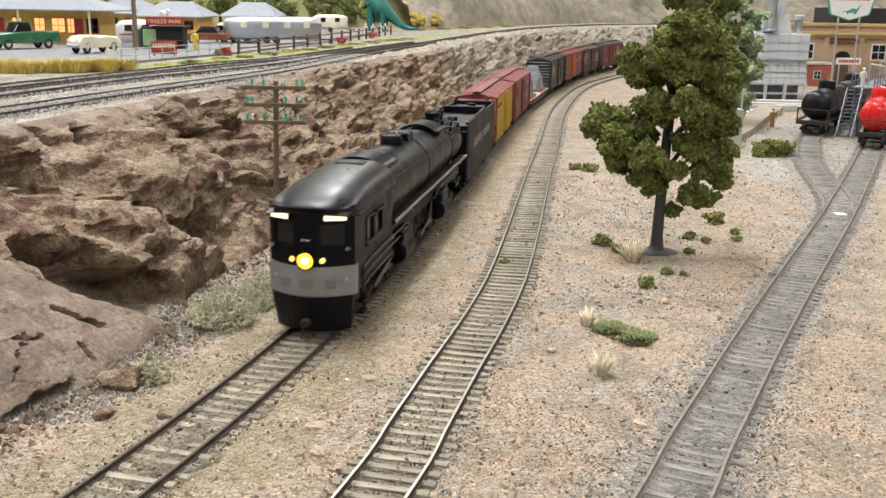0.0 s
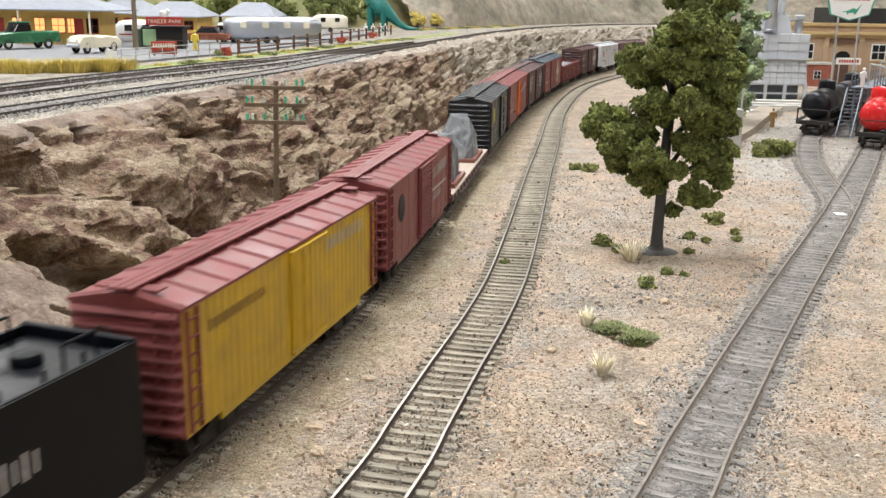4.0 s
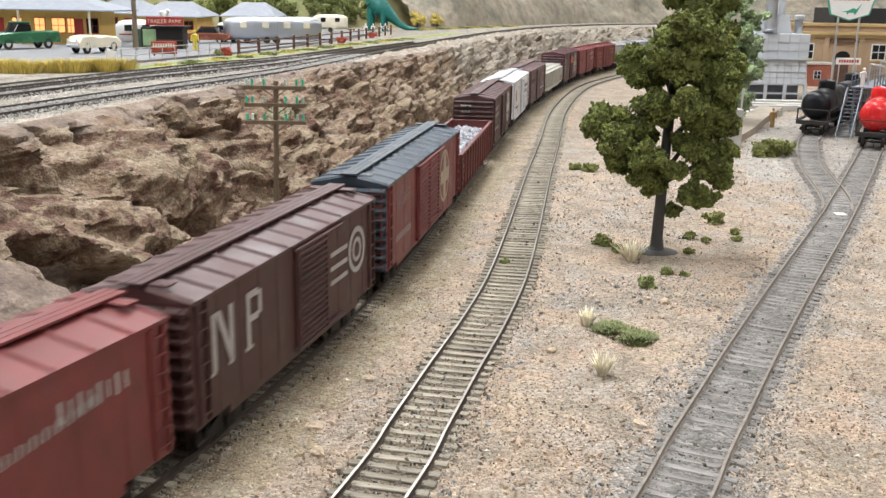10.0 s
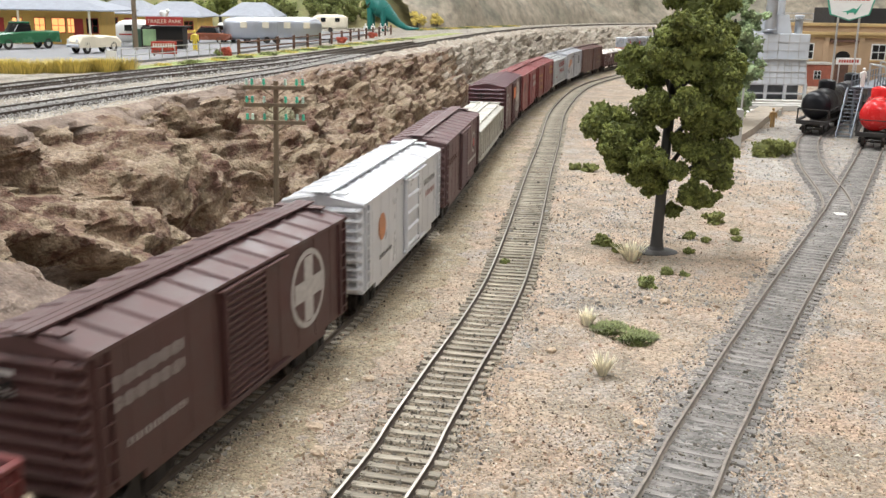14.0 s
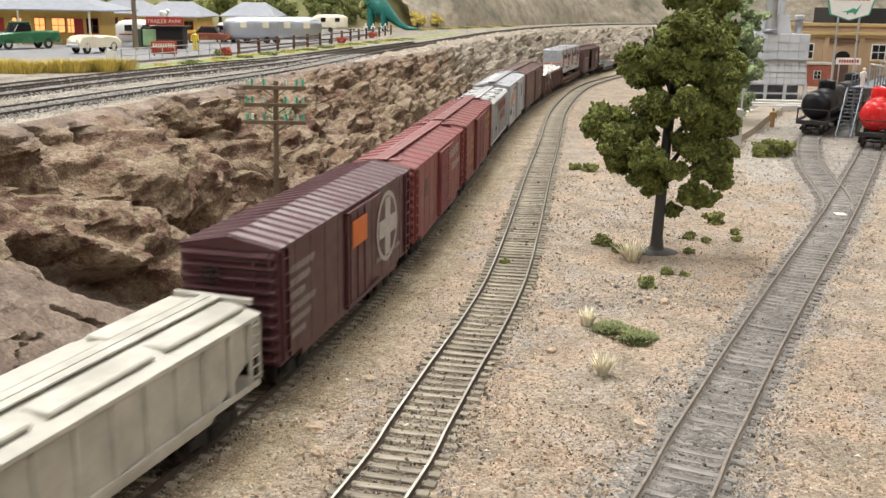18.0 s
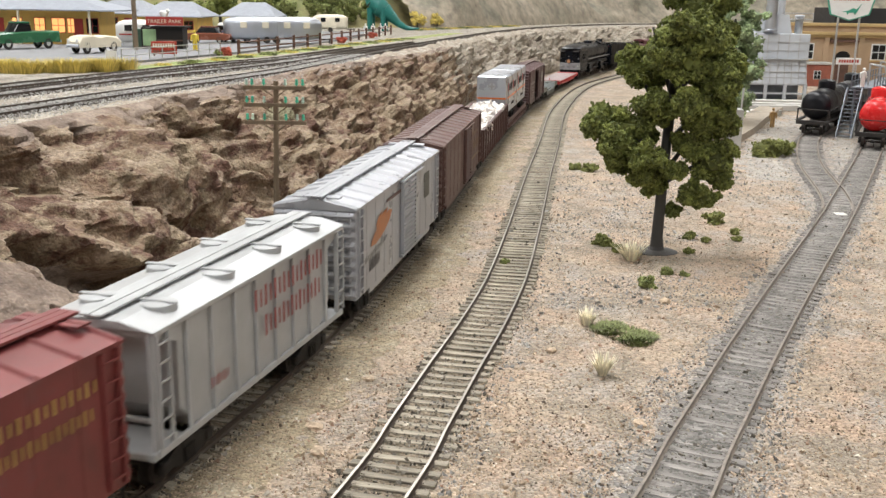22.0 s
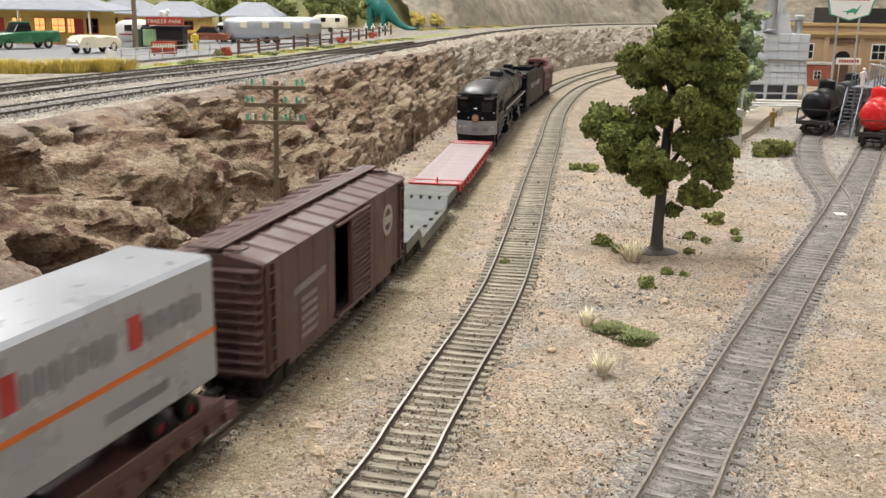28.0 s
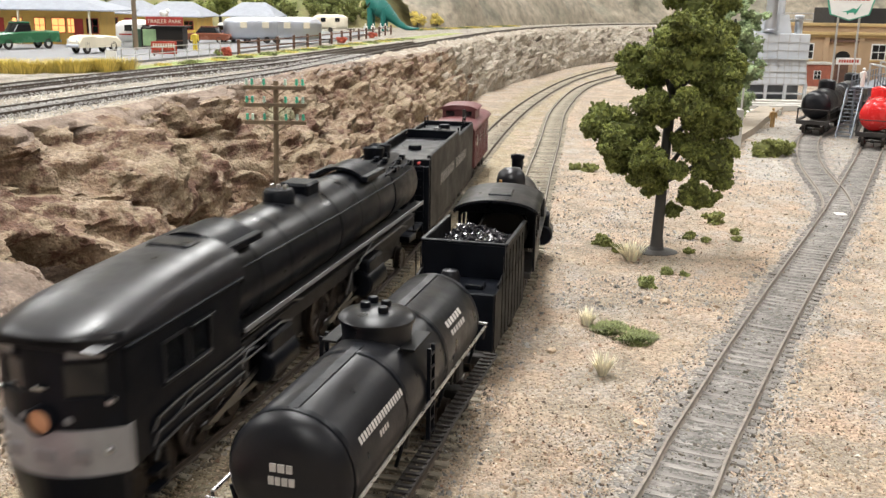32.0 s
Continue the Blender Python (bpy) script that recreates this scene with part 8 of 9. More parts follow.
to.matrix_basis = P(7.5, -15.4, 26.6, 0, 90)
part("figurehead", Geo().blob((7, -13, 36), 3.6, 0.4, 2, 3.0, (1.4, 0.8, 1.1)).blob((11, -13, 39), 2.2, 0.3, 2, 5.0), M["white"], ki, "white and blue ornament on the sign")

bd = thing("billboard", "red advertising board on the yard fence", "sign", at=P(-262, 912, LOT - 1, 12))
part("panel", Geo().box(-11.5, -0.6, 3, 11.5, 0.6, 14.5, 0.2), M["auto_red"], bd)
g = Geo()
for k in range(9):
    g.box(-10 + k * 2.25, -0.75, 8.6, -8.5 + k * 2.25, -0.6, 12.6)
part("lettering", g, M["cream"], bd)
g = Geo()
for k in range(7):
    g.box(-9.5 + k * 2.8, -0.75, 4.6, -7.4 + k * 2.8, -0.6, 6.4)
part("lettering", g, M["fence_wood"], bd)
for s in (-1, 1):
    part("post", Geo().rod((s * 9, 0.8, 0), (s * 9, 0.8, 13), 0.6), M["fence_wood"], bd)

# pipe rail and timber fence along the yard edge
fe = thing("pipe_railing", "silver pipe railing along the motel yard", "fence")
a, b = Vector((-279, 806)), Vector((-216, 985))
n = 10
for k in range(n + 1):
    p = a.lerp(b, k / n)
    part("post", Geo().rod((p.x, p.y, LOT - 2), (p.x, p.y, LOT + 11), 0.45, n=6), M["pipe_grey"], fe)
for z in (5.0, 10.5):
    part("rail", Geo().rod((a.x, a.y, LOT + z), (b.x, b.y, LOT + z), 0.42, n=6), M["pipe_grey"], fe)
part("end_board", Geo().box(a.x - 1, a.y - 0.6, LOT + 1, a.x + 8, a.y + 0.6, LOT + 10, 0.2), M["white"], fe, "white board with red marks")
fe = thing("timber_fence", "brown post and rail fence along the upper track", "fence")
path = spline([(-208, 985), (-180, 1095), (-152, 1235), (-125, 1400), (-92, 1640)], 2.0)
sel = np.linspace(0, len(path) - 1, 15).astype(int)
for i in sel:
    x, y = path[i]
    part("post", Geo().box(x - 1.4, y - 1.4, LOT - 3, x + 1.4, y + 1.4, LOT + 13.5, 0.3), M["fence_wood"], fe)
for i, j in zip(sel[:-1], sel[1:]):
    for z in (4.5, 10.5):
        part("rail", Geo().rod((path[i][0], path[i][1], LOT + z), (path[j][0], path[j][1], LOT + z), 0.8, n=6), M["fence_wood"], fe)
for i, (x, y, rr) in enumerate(((-218, 972, 7), (-226, 968, 5), (-138, 1280, 8), (-112, 1480, 8))):
    b = thing("flower_bush", "red flowering bush by the fence", "bush", "flower bushes", at=P(x, y, LOT - 2))
    clump(b, "foliage", (0, 0, rr * 0.5), rr, paint("red_flowers", (0.45, 0.10, 0.06), 0.9) if i != 1 else M["bush_green"], 320, 0.9, 300 + i, (1.1, 0.9, 0.7))


def figurine(x, y, z, mat, h=20.0, label="tiny painted figurine standing in the yard"):
    g = Geo()
    s = h / 20
    for q in (-1.3, 1.3):
        g.rod((q * s, 0, 0), (q * 0.8 * s, 0, 9.5 * s), 1.0 * s, 1.3 * s, n=8)
    g.lathe([(0, 9 * s), (2.2 * s, 9.2 * s), (2.6 * s, 13 * s), (2.9 * s, 15.6 * s), (1.0 * s, 16.6 * s), (0, 16.8 * s)], (0, 0, 0), "z", 12, sy=0.65)
    for q in (-1, 1):
        g.rod((q * 2.9 * s, 0, 15.4 * s), (q * 3.6 * s, -1 * s, 9.6 * s), 0.8 * s, 0.6 * s, n=8)
    g.blob((0, 0, 18.6 * s), 1.6 * s, 0.1, 2)
    tagged(part("figurine", g, mat, at=P(x, y, z), smooth=50), label, "figurine", "figurines")


M["fig_yellow"] = paint("figure_yellow", (0.72, 0.55, 0.06), 0.5)
M["fig_orange"] = paint("figure_orange", (0.62, 0.25, 0.06), 0.5)
figurine(-258, 1010, LOT, M["fig_yellow"], 21, "plain yellow figurine by the yard railing")
for i, x in enumerate((-128, -117, -106, -99)):
    figurine(x, 1560 + i * 12, LOT, M["white"], 17, "plain white figurine behind the timber fence")
M["dull_fig"] = paint("tan_figurine", (0.40, 0.24, 0.09), 0.6)
figurine(342, 1010, -2.7, M["dull_fig"], 20, "plain tan and grey figurine on the loading dock")

# big green dinosaur statue: one plain mesh
g = Geo()
spine = [(-46, 0, 150, 3), (-40, 0, 142, 6), (-32, 0, 118, 6.5), (-24, 0, 96, 8), (-16, 0, 74, 11), (-2, 0, 52, 17), (14, 0, 42, 19), (30, 0, 34, 16), (46, 0, 24, 11), (62, 0, 12, 7), (80, 0, 5, 4.4), (98, 0, 3.5, 2.6), (112, 0, 5, 1.2)]
for p, q in zip(spine[:-1], spine[1:]):
    g.rod(p[:3], q[:3], p[3], q[3], n=14)
for x in (-6, 26):
    for s in (-1, 1):
        g.rod((x, s * 10, 40), (x, s * 11, -1), 7.5, 6, n=12)
g.blob((-54, 0, 152), 7, 0.2, 2, 1.0, (1.7, 0.8, 0.8))
tagged(part("dinosaur_statue", g, material("teal_statue_paint", (0.015, 0.15, 0.13), 0.45, vary=0.15, scale=50), at=P(-136, 1840, LOT - 1, -8) @ Matrix.Diagonal((0.78, 1, 1, 1)), smooth=60), "large teal green long-necked dinosaur statue by the yard", "statue")
yp = thing("utility_pole", "plain brown wooden utility pole in the yard", "pole", at=P(-322, 1020, LOT - 2))
part("pole", Geo().rod((0, 0, 0), (0, 0, 110), 2.6, 2.1, n=12), M["pole"], yp)
part("crossarm", Geo().box(-22, -1.5, 100, 22, 1.5, 103, 0.3), M["pole"], yp)


# ---- hills behind ----
def hill(name, foot, back, height, mat, label, seed, nv=40, crag=0.0):
    g = Geo()
    f = spline(foot, 13.0)
    for i, (x, y) in enumerate(f):
        for j in range(nv):
            v = j / (nv - 1)
            px, py = x + back[0] * v, y + back[1] * v
            p = Vector((px, py, v * 300))
            c = noise.voronoi(p * 0.016)[0]
            z = UP - 3 + height * v ** (0.75 if crag else 1.0) * (1 + 0.35 * noise.noise(p * 0.0035 + Vector((seed, 0, 0))))
            push = min(1, v * 8) * (noise.noise(p * 0.012) * 26 + crag * (facets(p, 85, seed) * 20 + facets(p, 34, seed + 2) * 9 + (c[1] - c[0]) * 8) + noise.noise(p * 0.06) * 5)
            g.v.append((px - back[0] / 800 * push * 0.6, py - back[1] / 800 * push * 0.6, z + push * 0.8))
    for i in range(len(f) - 1):
        for j in range(nv - 1):
            a = i * nv + j
            g.f.append((a, a + nv, a + nv + 1, a + 1))
    tagged(part(name, g, mat, smooth=50), label, "hill", kind="structure")


M["hill_olive"] = material("dry_olive_hillside", (0.25, 0.22, 0.10), 0.95, vary=0.35, scale=30, second=(0.16, 0.17, 0.06), fac=0.12, scale2=7, bump=0.9, bscale=150)
M["hill_rock"] = material("grey_tan_rock_bank", (0.30, 0.26, 0.20), 0.92, vary=0.4, scale=40, second=(0.21, 0.195, 0.15), fac=0.1, scale2=9, bump=0.9, bscale=120)
hill("hill_olive", [(-1900, 2050), (-900, 1950), (-420, 1930), (-150, 2020), (-70, 2120), (40, 2330)], (-150, 900), 330, M["hill_olive"], "dry olive and gold hillside behind the trailer park", 1.0)
hill("hill_rock", [(-70, 2030), (20, 2130), (140, 2330), (300, 2640), (520, 2960), (900, 3220), (1700, 3350), (3400, 3400)], (-260, 700), 420, M["hill_rock"], "grey tan rock bank behind the upper line", 4.0, 64, 1.0)
for i, (x, y, rr) in enumerate(((-352, 1850, 40), (-318, 1900, 34), (-250, 2000, 46), (-205, 2010, 38), (-160, 2060, 30), (-430, 1880, 44), (-520, 1900, 40), (-640, 1900, 46), (-20, 2080, 16), (-60, 2040, 18))):
    tr = thing("hill_tree" if i < 8 else "hill_bush", "rough olive green tree at the foot of the hill" if i < 8 else "yellow green scrub at the foot of the hill", "tree" if i < 8 else "bush", "trees on the hill", at=P(x, y, UP - 3))
    part("trunk", Geo().rod((0, 0, 0), (0, 0, rr * 1.2), rr * 0.08, rr * 0.05), M["bark"], tr)
    for k in range(4):
        clump(tr, "foliage", ((k % 2 - 0.5) * rr * 0.7, (k // 2 - 0.5) * rr * 0.5, rr * (0.9 + 0.35 * (k % 3))), rr * 0.62, M["leaf"] if i in (0, 5, 6) else M["bush_green"] if i < 8 else M["wheat"], 260, rr * 0.07, 330 + i * 5 + k, (1, 1, 0.8))
for i in range(10):
    tuft("verge_grass", "yellow green grass along the rock bank", -62 + i * 24, 1900 + i * 48, UP - 2, 22, 5, 160, M["wheat"] if i % 2 else M["grass"], 400 + i, 0.6, 1.0)

# ---- refinery, depot and tank cars ----
M["sheet_metal"] = material("galvanised_sheet", (0.53, 0.555, 0.59), 0.55, 0.1, vary=0.14, scale=25, second=(0.45, 0.47, 0.50), fac=0.05, scale2=12, bump=0.1)
M["rack_grey"] = material("grey_blue_steel", (0.17, 0.19, 0.22), 0.5, 0.2, vary=0.15, scale=60)
M["concrete"] = material("pale_concrete", (0.46, 0.45, 0.42), 0.85, vary=0.15, scale=40, bump=0.3)
rf = thing("refinery_plant", "pale grey sheet metal refinery tower with chimneys", "industrial building", at=P(443, 1345, -2.7))
for x in (-40, -13, 13, 40):
    for y in (-34, 34):
        part("leg", Geo().box(x - 2, y - 2, 0, x + 2, y + 2, 23, 0.3), M["sheet_metal"], rf)
for z in (8, 20):
    part("leg_rail", Geo().box(-41, -35, z, 41, -33, z + 2), M["sheet_metal"], rf)
part("lower_block", Geo().add([(-41, -36, 22), (41, -36, 22), (41, 36, 22), (-41, 36, 22), (-37, -32, 54), (39, -32, 54), (39, 36, 54), (-37, 36, 54)], [(0, 1, 5, 4), (1, 2, 6, 5), (2, 3, 7, 6), (3, 0, 4, 7), (4, 5, 6, 7), (3, 2, 1, 0)]), M["sheet_metal"], rf)
part("middle_block", Geo().box(-30, -24, 54, 44, 36, 87, 0.6), M["sheet_metal"], rf)
part("upper_block", Geo().add([(-26, -14, 87), (22, -14, 87), (22, 30, 87), (-26, 30, 87), (-24, -12, 112), (17, -12, 112), (17, 28, 112), (-24, 28, 112)], [(0, 1, 5, 4), (1, 2, 6, 5), (2, 3, 7, 6), (3, 0, 4, 7), (4, 5, 6, 7)]), M["sheet_metal"], rf)
for k, x in enumerate((-26, -12, 2, 16, 30)):
    part("seam", Geo().box(x - 0.5, -24.5, 54, x + 0.5, -24, 87).box(x - 0.5, -33.6 - 0.0, 38, x + 0.5, -33.2, 53), M["pipe_grey"], rf)
for k in range(9):
    x = -38 + k * 9.6
    part("panel_rib", Geo().prism([(-36.6, 22), (-36.0, 22), (-32.0, 54), (-32.6, 54)], x - 0.4, x + 0.4), M["pipe_grey"], rf)
for z in (30, 46):
    part("panel_band", Geo().box(-40, -36.6 + (z - 22) / 8, z - 0.5, 40, -35.9 + (z - 22) / 8, z + 0.5), M["pipe_grey"], rf)
for z in (65, 76):
    part("panel_band", Geo().box(-30, -24.7, z - 0.35, 44, -24.0, z + 0.35), M["pipe_grey"], rf)
# dark box added between the legs, in place of the shade under the tower
part("undercroft", Geo().box(-36, -20, 0, 36, 30, 22, 0.3), M["rack_grey"], rf, "plain dark grey box in place of the shade under the tower")
part("ledge", Geo().box(-40, -35.5, 53, 41, -31, 54.6, 0.2), M["pipe_grey"], rf)
part("rib_band", Geo().box(-39, -35.2, 37, 40, -33.5, 38.4, 0.2), M["pipe_grey"], rf)
part("chimney", Geo().lathe([(9.0, 90), (9.6, 90), (9.6, 92), (7.6, 93), (7.2, 150), (6, 150)], (-10, -20, 0), "z", 28), M["chrome"], rf, "bright silver chimney", smooth=40)
part("chimney", Geo().lathe([(7.6, 112), (7.2, 150), (6, 150)], (8, 4, 0), "z", 24), M["sheet_metal"], rf, smooth=40)
part("side_stack", Geo().lathe([(5.2, 54), (5.2, 108), (6.4, 109), (6.4, 111), (3, 112)], (38, 8, 0), "z", 20), M["sheet_metal"], rf, smooth=40)
part("catwalk", Geo().box(8, -4, 105, 52, 20, 106.4, 0.2).rod((52, -4, 106), (52, -4, 114), 0.6).rod((10, -4, 106), (10, -4, 114), 0.6).rod((10, -4, 114), (52, -4, 114), 0.6), M["pipe_grey"], rf)
# slabs and pipe stacks before it
for i, (x, y, w, d, rz) in enumerate(((410, 1262, 150, 18, -3), (395, 1215, 130, 12, -8), (372, 1172, 110, 10, 6), (440, 1205, 60, 46, 0), (350, 1120, 80, 10, 12), (330, 1085, 60, 8, 25))):
    tagged(part("concrete_slab", Geo().box(-w / 2, -d / 2, 0, w / 2, d / 2, 5 + i % 3, 0.5), M["concrete"], at=P(x, y, -2.8, rz)), "pale concrete slab stacked on the yard ground", "slab", "slabs before the refinery")
for i in range(5):
    tagged(part("pipe_section", Geo().lathe([(2.4, -45), (3.2, -45), (3.2, 45), (2.4, 45), (2.4, -45)], (0, 0, 3.2), "x", 14), M["white"], at=P(318 + i * 7, 1070 + i * 12, -2.7, 28 + i * 3), smooth=40), "white pipe length lying in the yard", "pipe", "pipes before the refinery")
dk = thing("loading_dock", "low weathered timber dock beside the siding", "dock", at=P(0, 0, -2.8))
dpath = [(262, 868), (300, 940), (345, 1040), (400, 1150)]
for (xa, ya), (xb, yb) in zip(dpath[:-1], dpath[1:]):
    d = Vector((xb - xa, yb - ya)).normalized()
    nn = Vector((-d.y, d.x))
    part("dock_edge", Geo().add([(xa, ya, 0), (xb, yb, 0), (xb + nn.x * 26, yb + nn.y * 26, 0), (xa + nn.x * 26, ya + nn.y * 26, 0), (xa, ya, 7), (xb, yb, 7), (xb + nn.x * 26, yb + nn.y * 26, 7), (xa + nn.x * 26, ya + nn.y * 26, 7)], [(0, 1, 5, 4), (1, 2, 6, 5), (2, 3, 7, 6), (3, 0, 4, 7), (4, 5, 6, 7)]), material("dock_planks", (0.34, 0.29, 0.23), 0.85, vary=0.2, scale=200), dk)
pb = thing("concrete_pier", "plain grey concrete pier with a pipe on top", "pier", at=P(258, 862, -2.8))
part("pier", Geo().box(-5.5, -8, 0, 5.5, 8, 34, 0.5), M["concrete"], pb)
part("pipe", Geo().rod((5, 0, 30), (7, 4, 52), 0.9, n=8), M["pipe_grey"], pb)


def parked_tank(line, s, mat, label):
    ob = thing("tank_car", label, "tank car", "parked tank cars")
    x, y, a = line.side(s + 60, 0)
    ob.matrix_basis = P(x, y, 0, a)
    part("tank", Geo().lathe([(0, -54), (6, -53.6), (11, -52), (13.6, -49), (14, -47), (14, 47), (13.6, 49), (11, 52), (6, 53.6), (0, 54)], (0, 0, 27.5), "x", 36), mat, ob, smooth=45)
    part("dome", Geo().lathe([(0, 50), (5, 49.6), (8, 48), (8.4, 47), (8.4, 38)], (0, 0, 0), "z", 24), mat, ob, smooth=40)
    for x in (-44, -15, 15, 44):
        part("tank_band", Geo().lathe([(14.3, x + 1), (14.3, x - 1)], (0, 0, 27.5), "x", 32), M["under"], ob, smooth=40)
    for sd in (-1, 1):
        part("walkway", Geo().box(-58, min(sd * 12, sd * 16), 12.6, 58, max(sd * 12, sd * 16), 13.8, 0.2), M["under"], ob)
        part("handrail", Geo().tube([(-56, sd * 15, 24), (56, sd * 15, 24)], 0.5), M["under"], ob)
        for x in (-56, -18, 18, 56):
            part("post", Geo().rod((x, sd * 15, 13), (x, sd * 15, 24), 0.4), M["under"], ob)
        part("end_beam", Geo().box(sd * 58 - 1.5, -15, 9.5, sd * 58 + 1.5, 15, 13.4, 0.3), M["under"], ob)
        truck(ob, sd * 40)
        coupler(ob, sd * 58, sd)
    part("end_rail", Geo().tube([(-58, -14, 13), (-58, -14, 24), (-58, 14, 24), (-58, 14, 13)], 0.5), M["under"], ob)
    part("frame", Geo().box(-58, -4, 9, 58, 4, 13.6, 0.3), M["under"], ob)
    return ob


M["tank_red"] = paint("tank_red", (0.60, 0.02, 0.02), 0.25, 0.08)
parked_tank(SIDING, 432, M["boiler"], "black tank car parked at the loading rack")
parked_tank(SIDING, 560, M["boiler"], "dark grey tank car parked behind the first")
parked_tank(RIGHT, 700, M["tank_red"], "glossy red tank car parked at the loading rack")

rk = thing("loading_rack", "grey steel loading rack with stairs and railings", "platform", at=P(415, 968, -2.7, -33))
for y in (-6, 34, 74, 114, 150):
    for x in (-7, 8):
        part("column", Geo().box(x - 1, y - 1, 0, x + 1, y + 1, 46, 0.2), M["rack_grey"], rk)
    part("brace", Geo().rod((-7, y, 4), (8, y, 40), 0.6).rod((8, y, 4), (-7, y, 40), 0.6), M["rack_grey"], rk)
part("deck", Geo().box(-10, -10, 45, 11, 155, 47, 0.3), M["rack_grey"], rk)
for x in (-10, 11):
    part("handrail", Geo().tube([(x, -10, 58), (x, 155, 58)], 0.6).tube([(x, -10, 52), (x, 155, 52)], 0.5), M["rack_grey"], rk)
    for y in range(-10, 156, 16):
        part("rail_post", Geo().rod((x, y, 46), (x, y, 58), 0.6), M["rack_grey"], rk)
for y in (20, 80, 130):
    part("filler_arm", Geo().tube([(0, y, 47), (0, y, 68), (14, y, 66), (18, y, 54)], 1.0), M["pipe_grey"], rk)
for s in (-7, 7):
    part("stringer", Geo().prism([(-44, 0), (-40, 0), (-9, 46), (-13, 46)], s - 8.6 + 2, s - 7.4 + 2, "x"), M["rack_grey"], rk)
for k in range(13):
    part("step", Geo().box(-11.5, -42 + k * 2.45, 1 + k * 3.5, 1, -39 + k * 2.45, 1.8 + k * 3.5), M["rack_grey"], rk)
figurine(402, 942, 46, M["white"], 18, "plain white figurine on the loading rack")

# brown depot building with cornice and the sign above
M["brown_stone"] = material("tan_stucco", (0.43, 0.30, 0.19), 0.85, vary=0.1, scale=30, second=(0.38, 0.27, 0.165), fac=0.06, scale2=10, bump=0.15)
M["buff"] = material("buff_cornice", (0.50, 0.36, 0.17), 0.8, vary=0.1, scale=30)
M["brick_red"] = material("red_brick", (0.30, 0.10, 0.065), 0.9, vary=0.25, scale=100, bump=0.3)
bl = thing("depot_building", "two-storey tan stucco office building with buff cornice", "building", at=P(0, 0, -2.8))
part("front_wall", Geo().box(545, 1600, 0, 1000, 1604, 93), M["brown_stone"], bl)
part("side_wall", Geo().box(545, 1604, 0, 549, 1760, 93), M["brown_stone"], bl)
part("roof", Geo().box(549, 1604, 84, 1000, 1760, 86), M["roof_grey"], bl)
part("parapet", Geo().box(543, 1597, 93, 1002, 1606, 98, 0.5), M["buff"], bl)
part("cornice", Geo().box(541, 1593, 79, 1002, 1600, 84, 0.6).box(543, 1596, 75, 1002, 1600, 79, 0.4), M["buff"], bl)
for x in (560, 616, 672, 735, 800, 870, 940):
    part("pilaster", Geo().box(x - 4, 1596.5, 0, x + 4, 1600, 75, 0.3), M["brown_stone"], bl)
for x in (585, 702, 768, 835, 905):
    w = part("window", Geo().box(x - 12, 1598.4, 40, x + 12, 1600.5, 66, 0.3), M["white"], bl)
    for a in (-1, 1):
        for b in (0, 1):
            part("pane", Geo().box(x + (a - 1) * 5.4 + 0.6, 1598.0, 41.5 + b * 12, x + (a - 1) * 5.4 + 10.2, 1598.3, 52 + b * 12), M["glass_dark"], w)
    part("sill", Geo().box(x - 13.5, 1596.5, 37.5, x + 13.5, 1600, 40, 0.3), M["buff"], bl)
part("door_hood", Geo().box(622, 1595, 68, 668, 1600, 72, 0.4), M["fence_wood"], bl)
g = Geo().prism([(632 + 13, 40)] + [(645 + 12 * math.cos(t), 44 + 10 * math.sin(t)) for t in [math.pi * k / 10 for k in range(11)]] + [(633, 40)], 1598.6, 1600.5, "y")
part("fan_light", g, M["glass_dark"], bl)
part("door", Geo().box(634, 1598.6, 0, 656, 1600.5, 38, 0.3), M["fence_wood"], bl)
ann = thing("brick_annex", "low red brick annex before the office", "building", at=P(0, 0, -2.8))
part("wall", Geo().box(570, 1555, 0, 614, 1590, 34, 0.3), M["brick_red"], ann)
part("cap", Geo().box(568, 1553, 34, 616, 1592, 37, 0.4), M["concrete"], ann)
window(ann, 590, 1555, 12, 24, 10, M["glass_dark"], mat=M["white"])
ss = thing("station_sign", "small white sign with red bars above the doorway", "sign", at=P(0, 0, -2.8))
part("board", Geo().box(596, 1500, 38, 634, 1502, 48, 0.4), M["white"], ss)
g = Geo()
for k in range(8):
    g.box(600 + k * 3.9, 1499.7, 41, 602.8 + k * 3.9, 1500, 45.5)
part("lettering", g, M["auto_red"], ss)
for x in (602, 628):
    part("post", Geo().rod((x, 1502, 0), (x, 1502, 40), 1.0), M["pipe_grey"], ss)
bs = thing("company_sign", "large white shield sign with green edge and green figure", "sign", at=P(608, 1500, -2.8))
shape = [(-37, 150), (-37, 138), (-30, 112), (0, 103), (30, 112), (37, 138), (37, 150)]
part("border", Geo().prism(shape, -1, 1, "y"), paint("sign_green", (0.05, 0.30, 0.20), 0.5), bs)
part("face", Geo().prism([(a * 0.93, 127 + (b - 127) * 0.93) for a, b in shape], -1.6, -1, "y"), M["white"], bs)
g = Geo()
for k in range(8):
    g.box(-27 + k * 7, -2.0, 133, -21.6 + k * 7, -1.6, 142)
part("lettering", g, M["auto_red"], bs)
part("emblem", Geo().prism([(-14, 116), (-4, 118), (4, 122), (9, 120), (13, 125), (16, 129), (14, 124), (10, 116), (7, 112), (5, 115), (-2, 115), (-4, 112), (-6, 116)], -2.0, -1.6, "y"), M["sign_green"], bs)
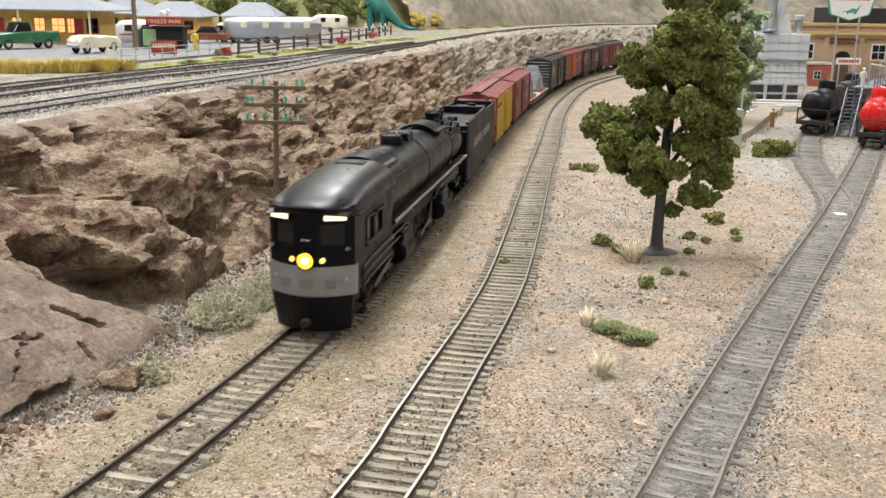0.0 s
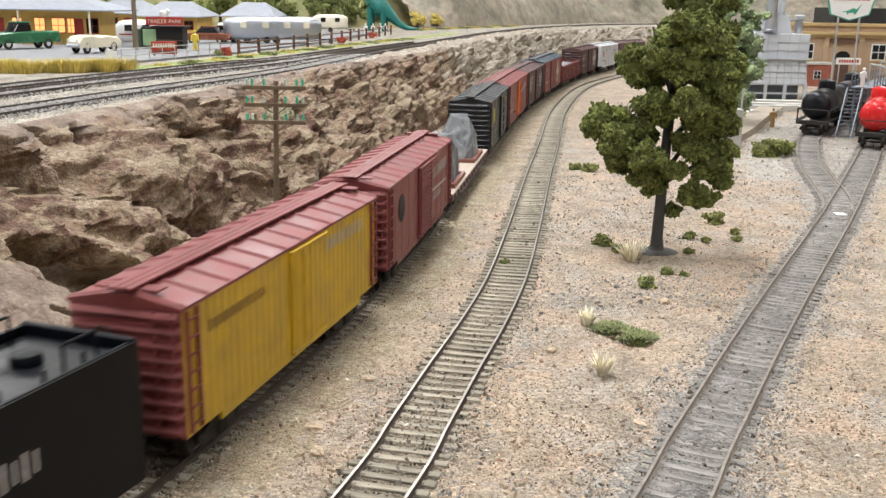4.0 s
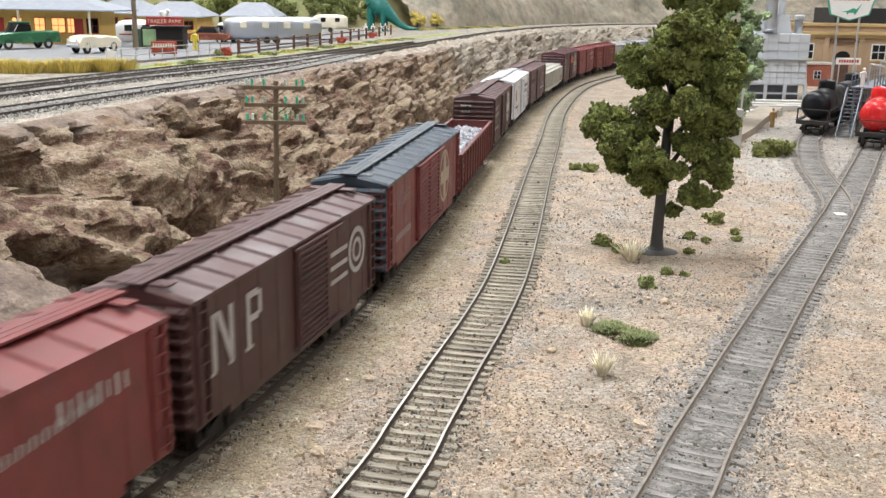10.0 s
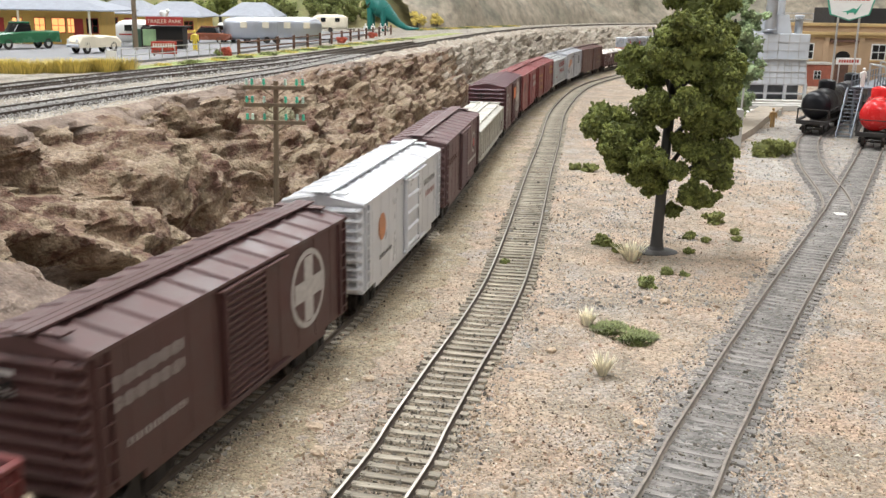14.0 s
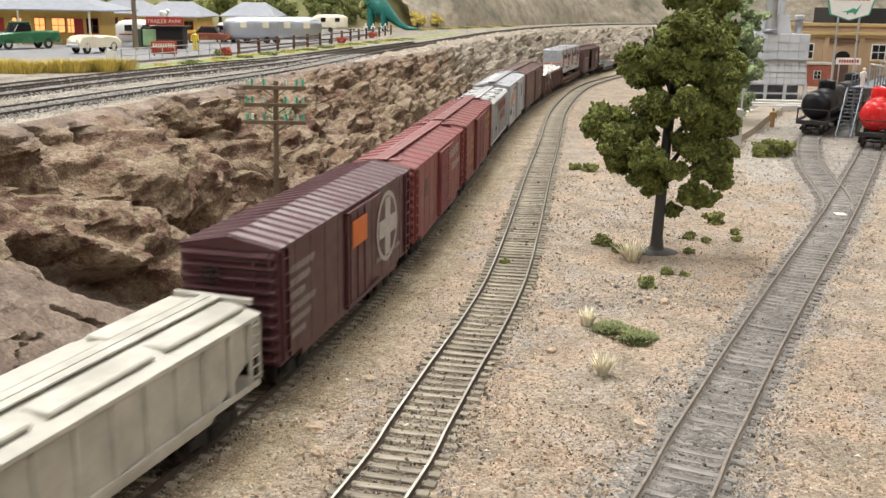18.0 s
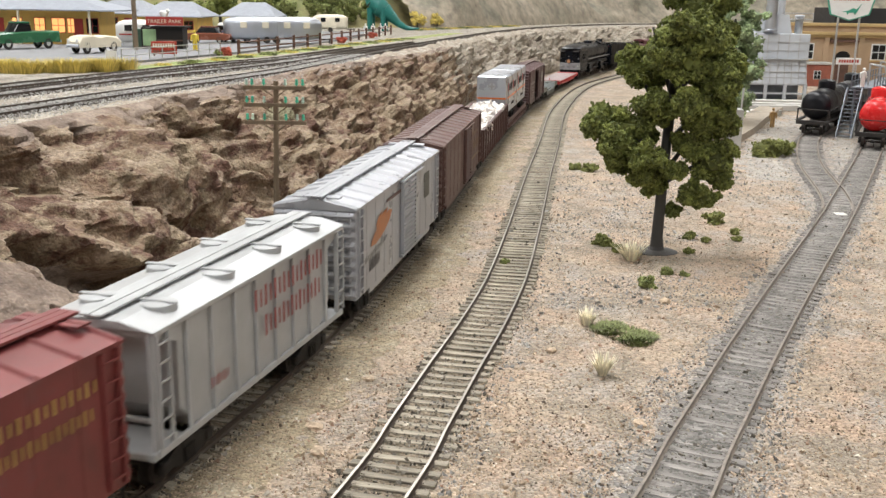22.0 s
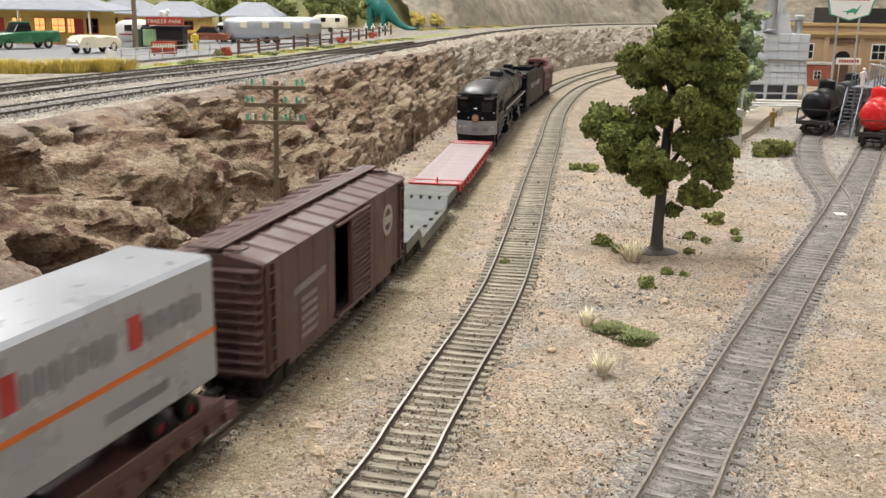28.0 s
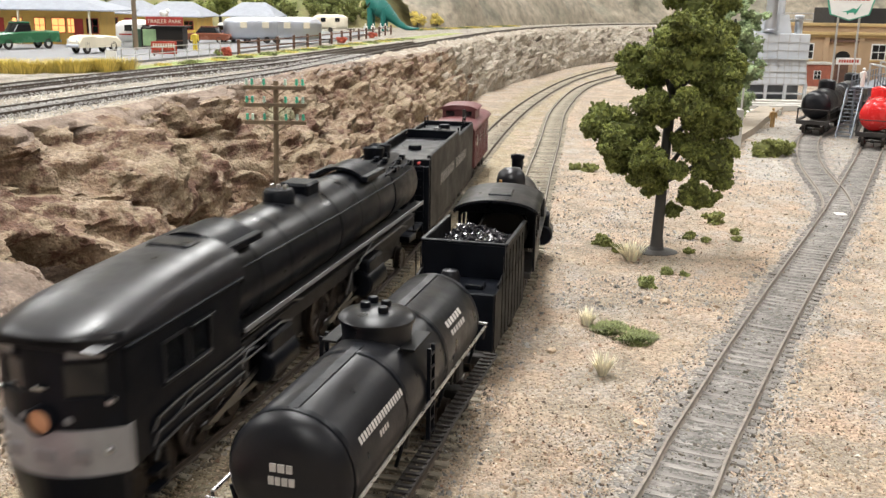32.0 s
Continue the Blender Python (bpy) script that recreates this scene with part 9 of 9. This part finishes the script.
for x in (-16, 16):
    part("post", Geo().rod((x, 1, 0), (x, 1, 110), 1.6), M["pipe_grey"], bs)
# plain dark block added in place of the dark trees behind the sign
dkb = thing("dark_backing", "plain dark block standing in for trees behind the sign", "building", at=P(0, 0, -2.8))
part("hall", Geo().box(665, 1700, 0, 900, 1800, 122, 0.5), M["under"], dkb)

# ---- the room ----
M["wall_paint"] = material("cream_wall_paint", (0.62, 0.60, 0.55), 0.9, vary=0.05, scale=3)
M["ceiling"] = material("white_ceiling", (0.78, 0.78, 0.76), 0.95, vary=0.03, scale=5)
for nm, b in (("wall_west", (-3360, -5260, -100, -3300, 4660, 1550)), ("wall_east", (4300, -5260, -100, 4360, 4660, 1550)), ("wall_south", (-3300, -5260, -100, 4300, -5200, 1550)), ("wall_north", (-3300, 4600, -100, 4300, 4660, 1550))):
    tagged(part(nm, Geo().box(*b), M["wall_paint"]), "plain cream club room wall", "wall", kind="structure")
tagged(part("ceiling", Geo().box(-3360, -5260, 1550, 4360, 4660, 1600), M["ceiling"]), "plain white ceiling", "ceiling", kind="structure")
for lx, ly, power in LAMPS:
    f = thing("ceiling_light", "white fluorescent ceiling fixture", "light", "ceiling fixtures", at=pose(lx, ly, CEIL))
    part("housing", Geo().box(-170, -640, -60, 170, 640, -1, 8), M["white"], f)
    part("diffuser", Geo().box(-150, -610, -75, 150, 610, -60, 3), glow("tube_diffuser", (1.0, 0.96, 0.9), 4.0) if "tube" not in M else M["tube"], f)


# ---- pale ballast of the upper tracks ----
M["ballast"] = material("white_grey_ballast", (0.44, 0.43, 0.415), 0.9, vary=0.25, scale=600, island=0.4)
g = Geo()
r = random.Random(31)
for line, s0, s1, n in ((UB, -60, 560, 9000), (UA, -60, 480, 5000), (UC, -60, 420, 2600)):
    for k in range(n):
        s = s0 + (s1 - s0) * r.random() ** 1.5
        o = r.gauss(0, 11)
        x, y, a = line.side(s, o)
        if y < 330:
            continue
        bit(g, x, y, UP - 0.7 + max(0, 1.4 - abs(o) * 0.06), r.uniform(0.32, 0.7) * (1 + max(0, s) / 1400), r)
tagged(part("upper_ballast", g, M["ballast"]), "white and grey ballast round the upper tracks", "ballast", kind="stuff")


# ---- what moves ----
TRAVEL = [(0, 0), (1, 140), (2, 280), (3, 416), (4.5, 625), (6, 838), (7, 984), (8, 1120), (9, 1258), (10, 1400), (11, 1537), (12, 1680), (13, 1825), (14, 1975), (15.5, 2195), (17, 2409), (18, 2550), (19, 2690), (20, 2836), (20.5, 2910), (21, 2979), (21.5, 3039), (22, 3089), (22.5, 3137), (23, 3195), (23.5, 3265), (24, 3337), (24.5, 3410), (25, 3482), (25.5, 3552), (26.5, 3691), (27.5, 3831), (28, 3903), (28.5, 3976), (29, 4050), (29.5, 4125), (30, 4200), (30.5, 4273), (31, 4345), (31.5, 4418), (32, 4492)]
SHUNT = [(0, -1020), (25.0, -1020), (26, -748), (27, -560), (28, -401), (28.7, -305), (29, -250), (29.5, -167), (30, -83), (30.3, -34), (30.5, -9), (30.7, 0), (32, 0)]


def motions():
    for ob, s, base, line, back, off in RIDERS:
        table = SHUNT if back else TRAVEL
        tt, dd = zip(*table)
        times = sorted(set([0.0, 32.0] + [x * 0.5 for x in range(65)] + [28.7, 30.3, 30.7]))
        rows = []
        for t in times:
            d = float(np.interp(t, tt, dd))
            q = s + d if back else s - d
            a, b = line.at(q - base), line.at(q + base)
            if back:
                a, b = b, a
            rows.append((t, P((a[0] + b[0]) / 2, (a[1] + b[1]) / 2, 0, math.degrees(math.atan2(a[1] - b[1], a[0] - b[0]))) @ P(*off)))
        walk(ob, rows)
    # driving wheels turn on their axles, side rods follow the crank, main rods swing between crank and crosshead
    tt, dd = zip(*TRAVEL)
    first = GEAR[0][0]
    for lo, kind, ob, a, b, _ in GEAR:
        if lo.name.startswith("switch"):
            continue
        times = [x * 0.05 for x in range(89)] + [32.0] if lo == first else [0.0] + [24 + x * 0.05 for x in range(161)]
        rows = []
        for t in times:
            turn = float(np.interp(min(t, 4.4) if lo == first else max(t, 24.0), tt, dd)) / 9.4
            cx, cz = -3.0 * math.sin(turn), -3.0 * math.cos(turn)
            if kind == "wheel":
                m = P(a, 0, b) @ Matrix.Rotation(turn, 4, "Y")
            elif kind == "side":
                m = P(cx, 0, cz + 3.0)
            else:
                gone = math.hypot(a - b, 5.8)
                rise = 12.5 - (9.4 + cz)
                reach = math.sqrt(gone * gone - rise * rise)
                cross = a + cx - reach
                swing = math.atan2(5.8, a - b) - math.atan2(rise, reach)
                m = P(cross, 0, 12.5) @ Matrix.Rotation(-swing, 4, "Y") @ P(-b, 0, -12.5)
            rows.append((t, m))
        walk(ob, rows)


motions()
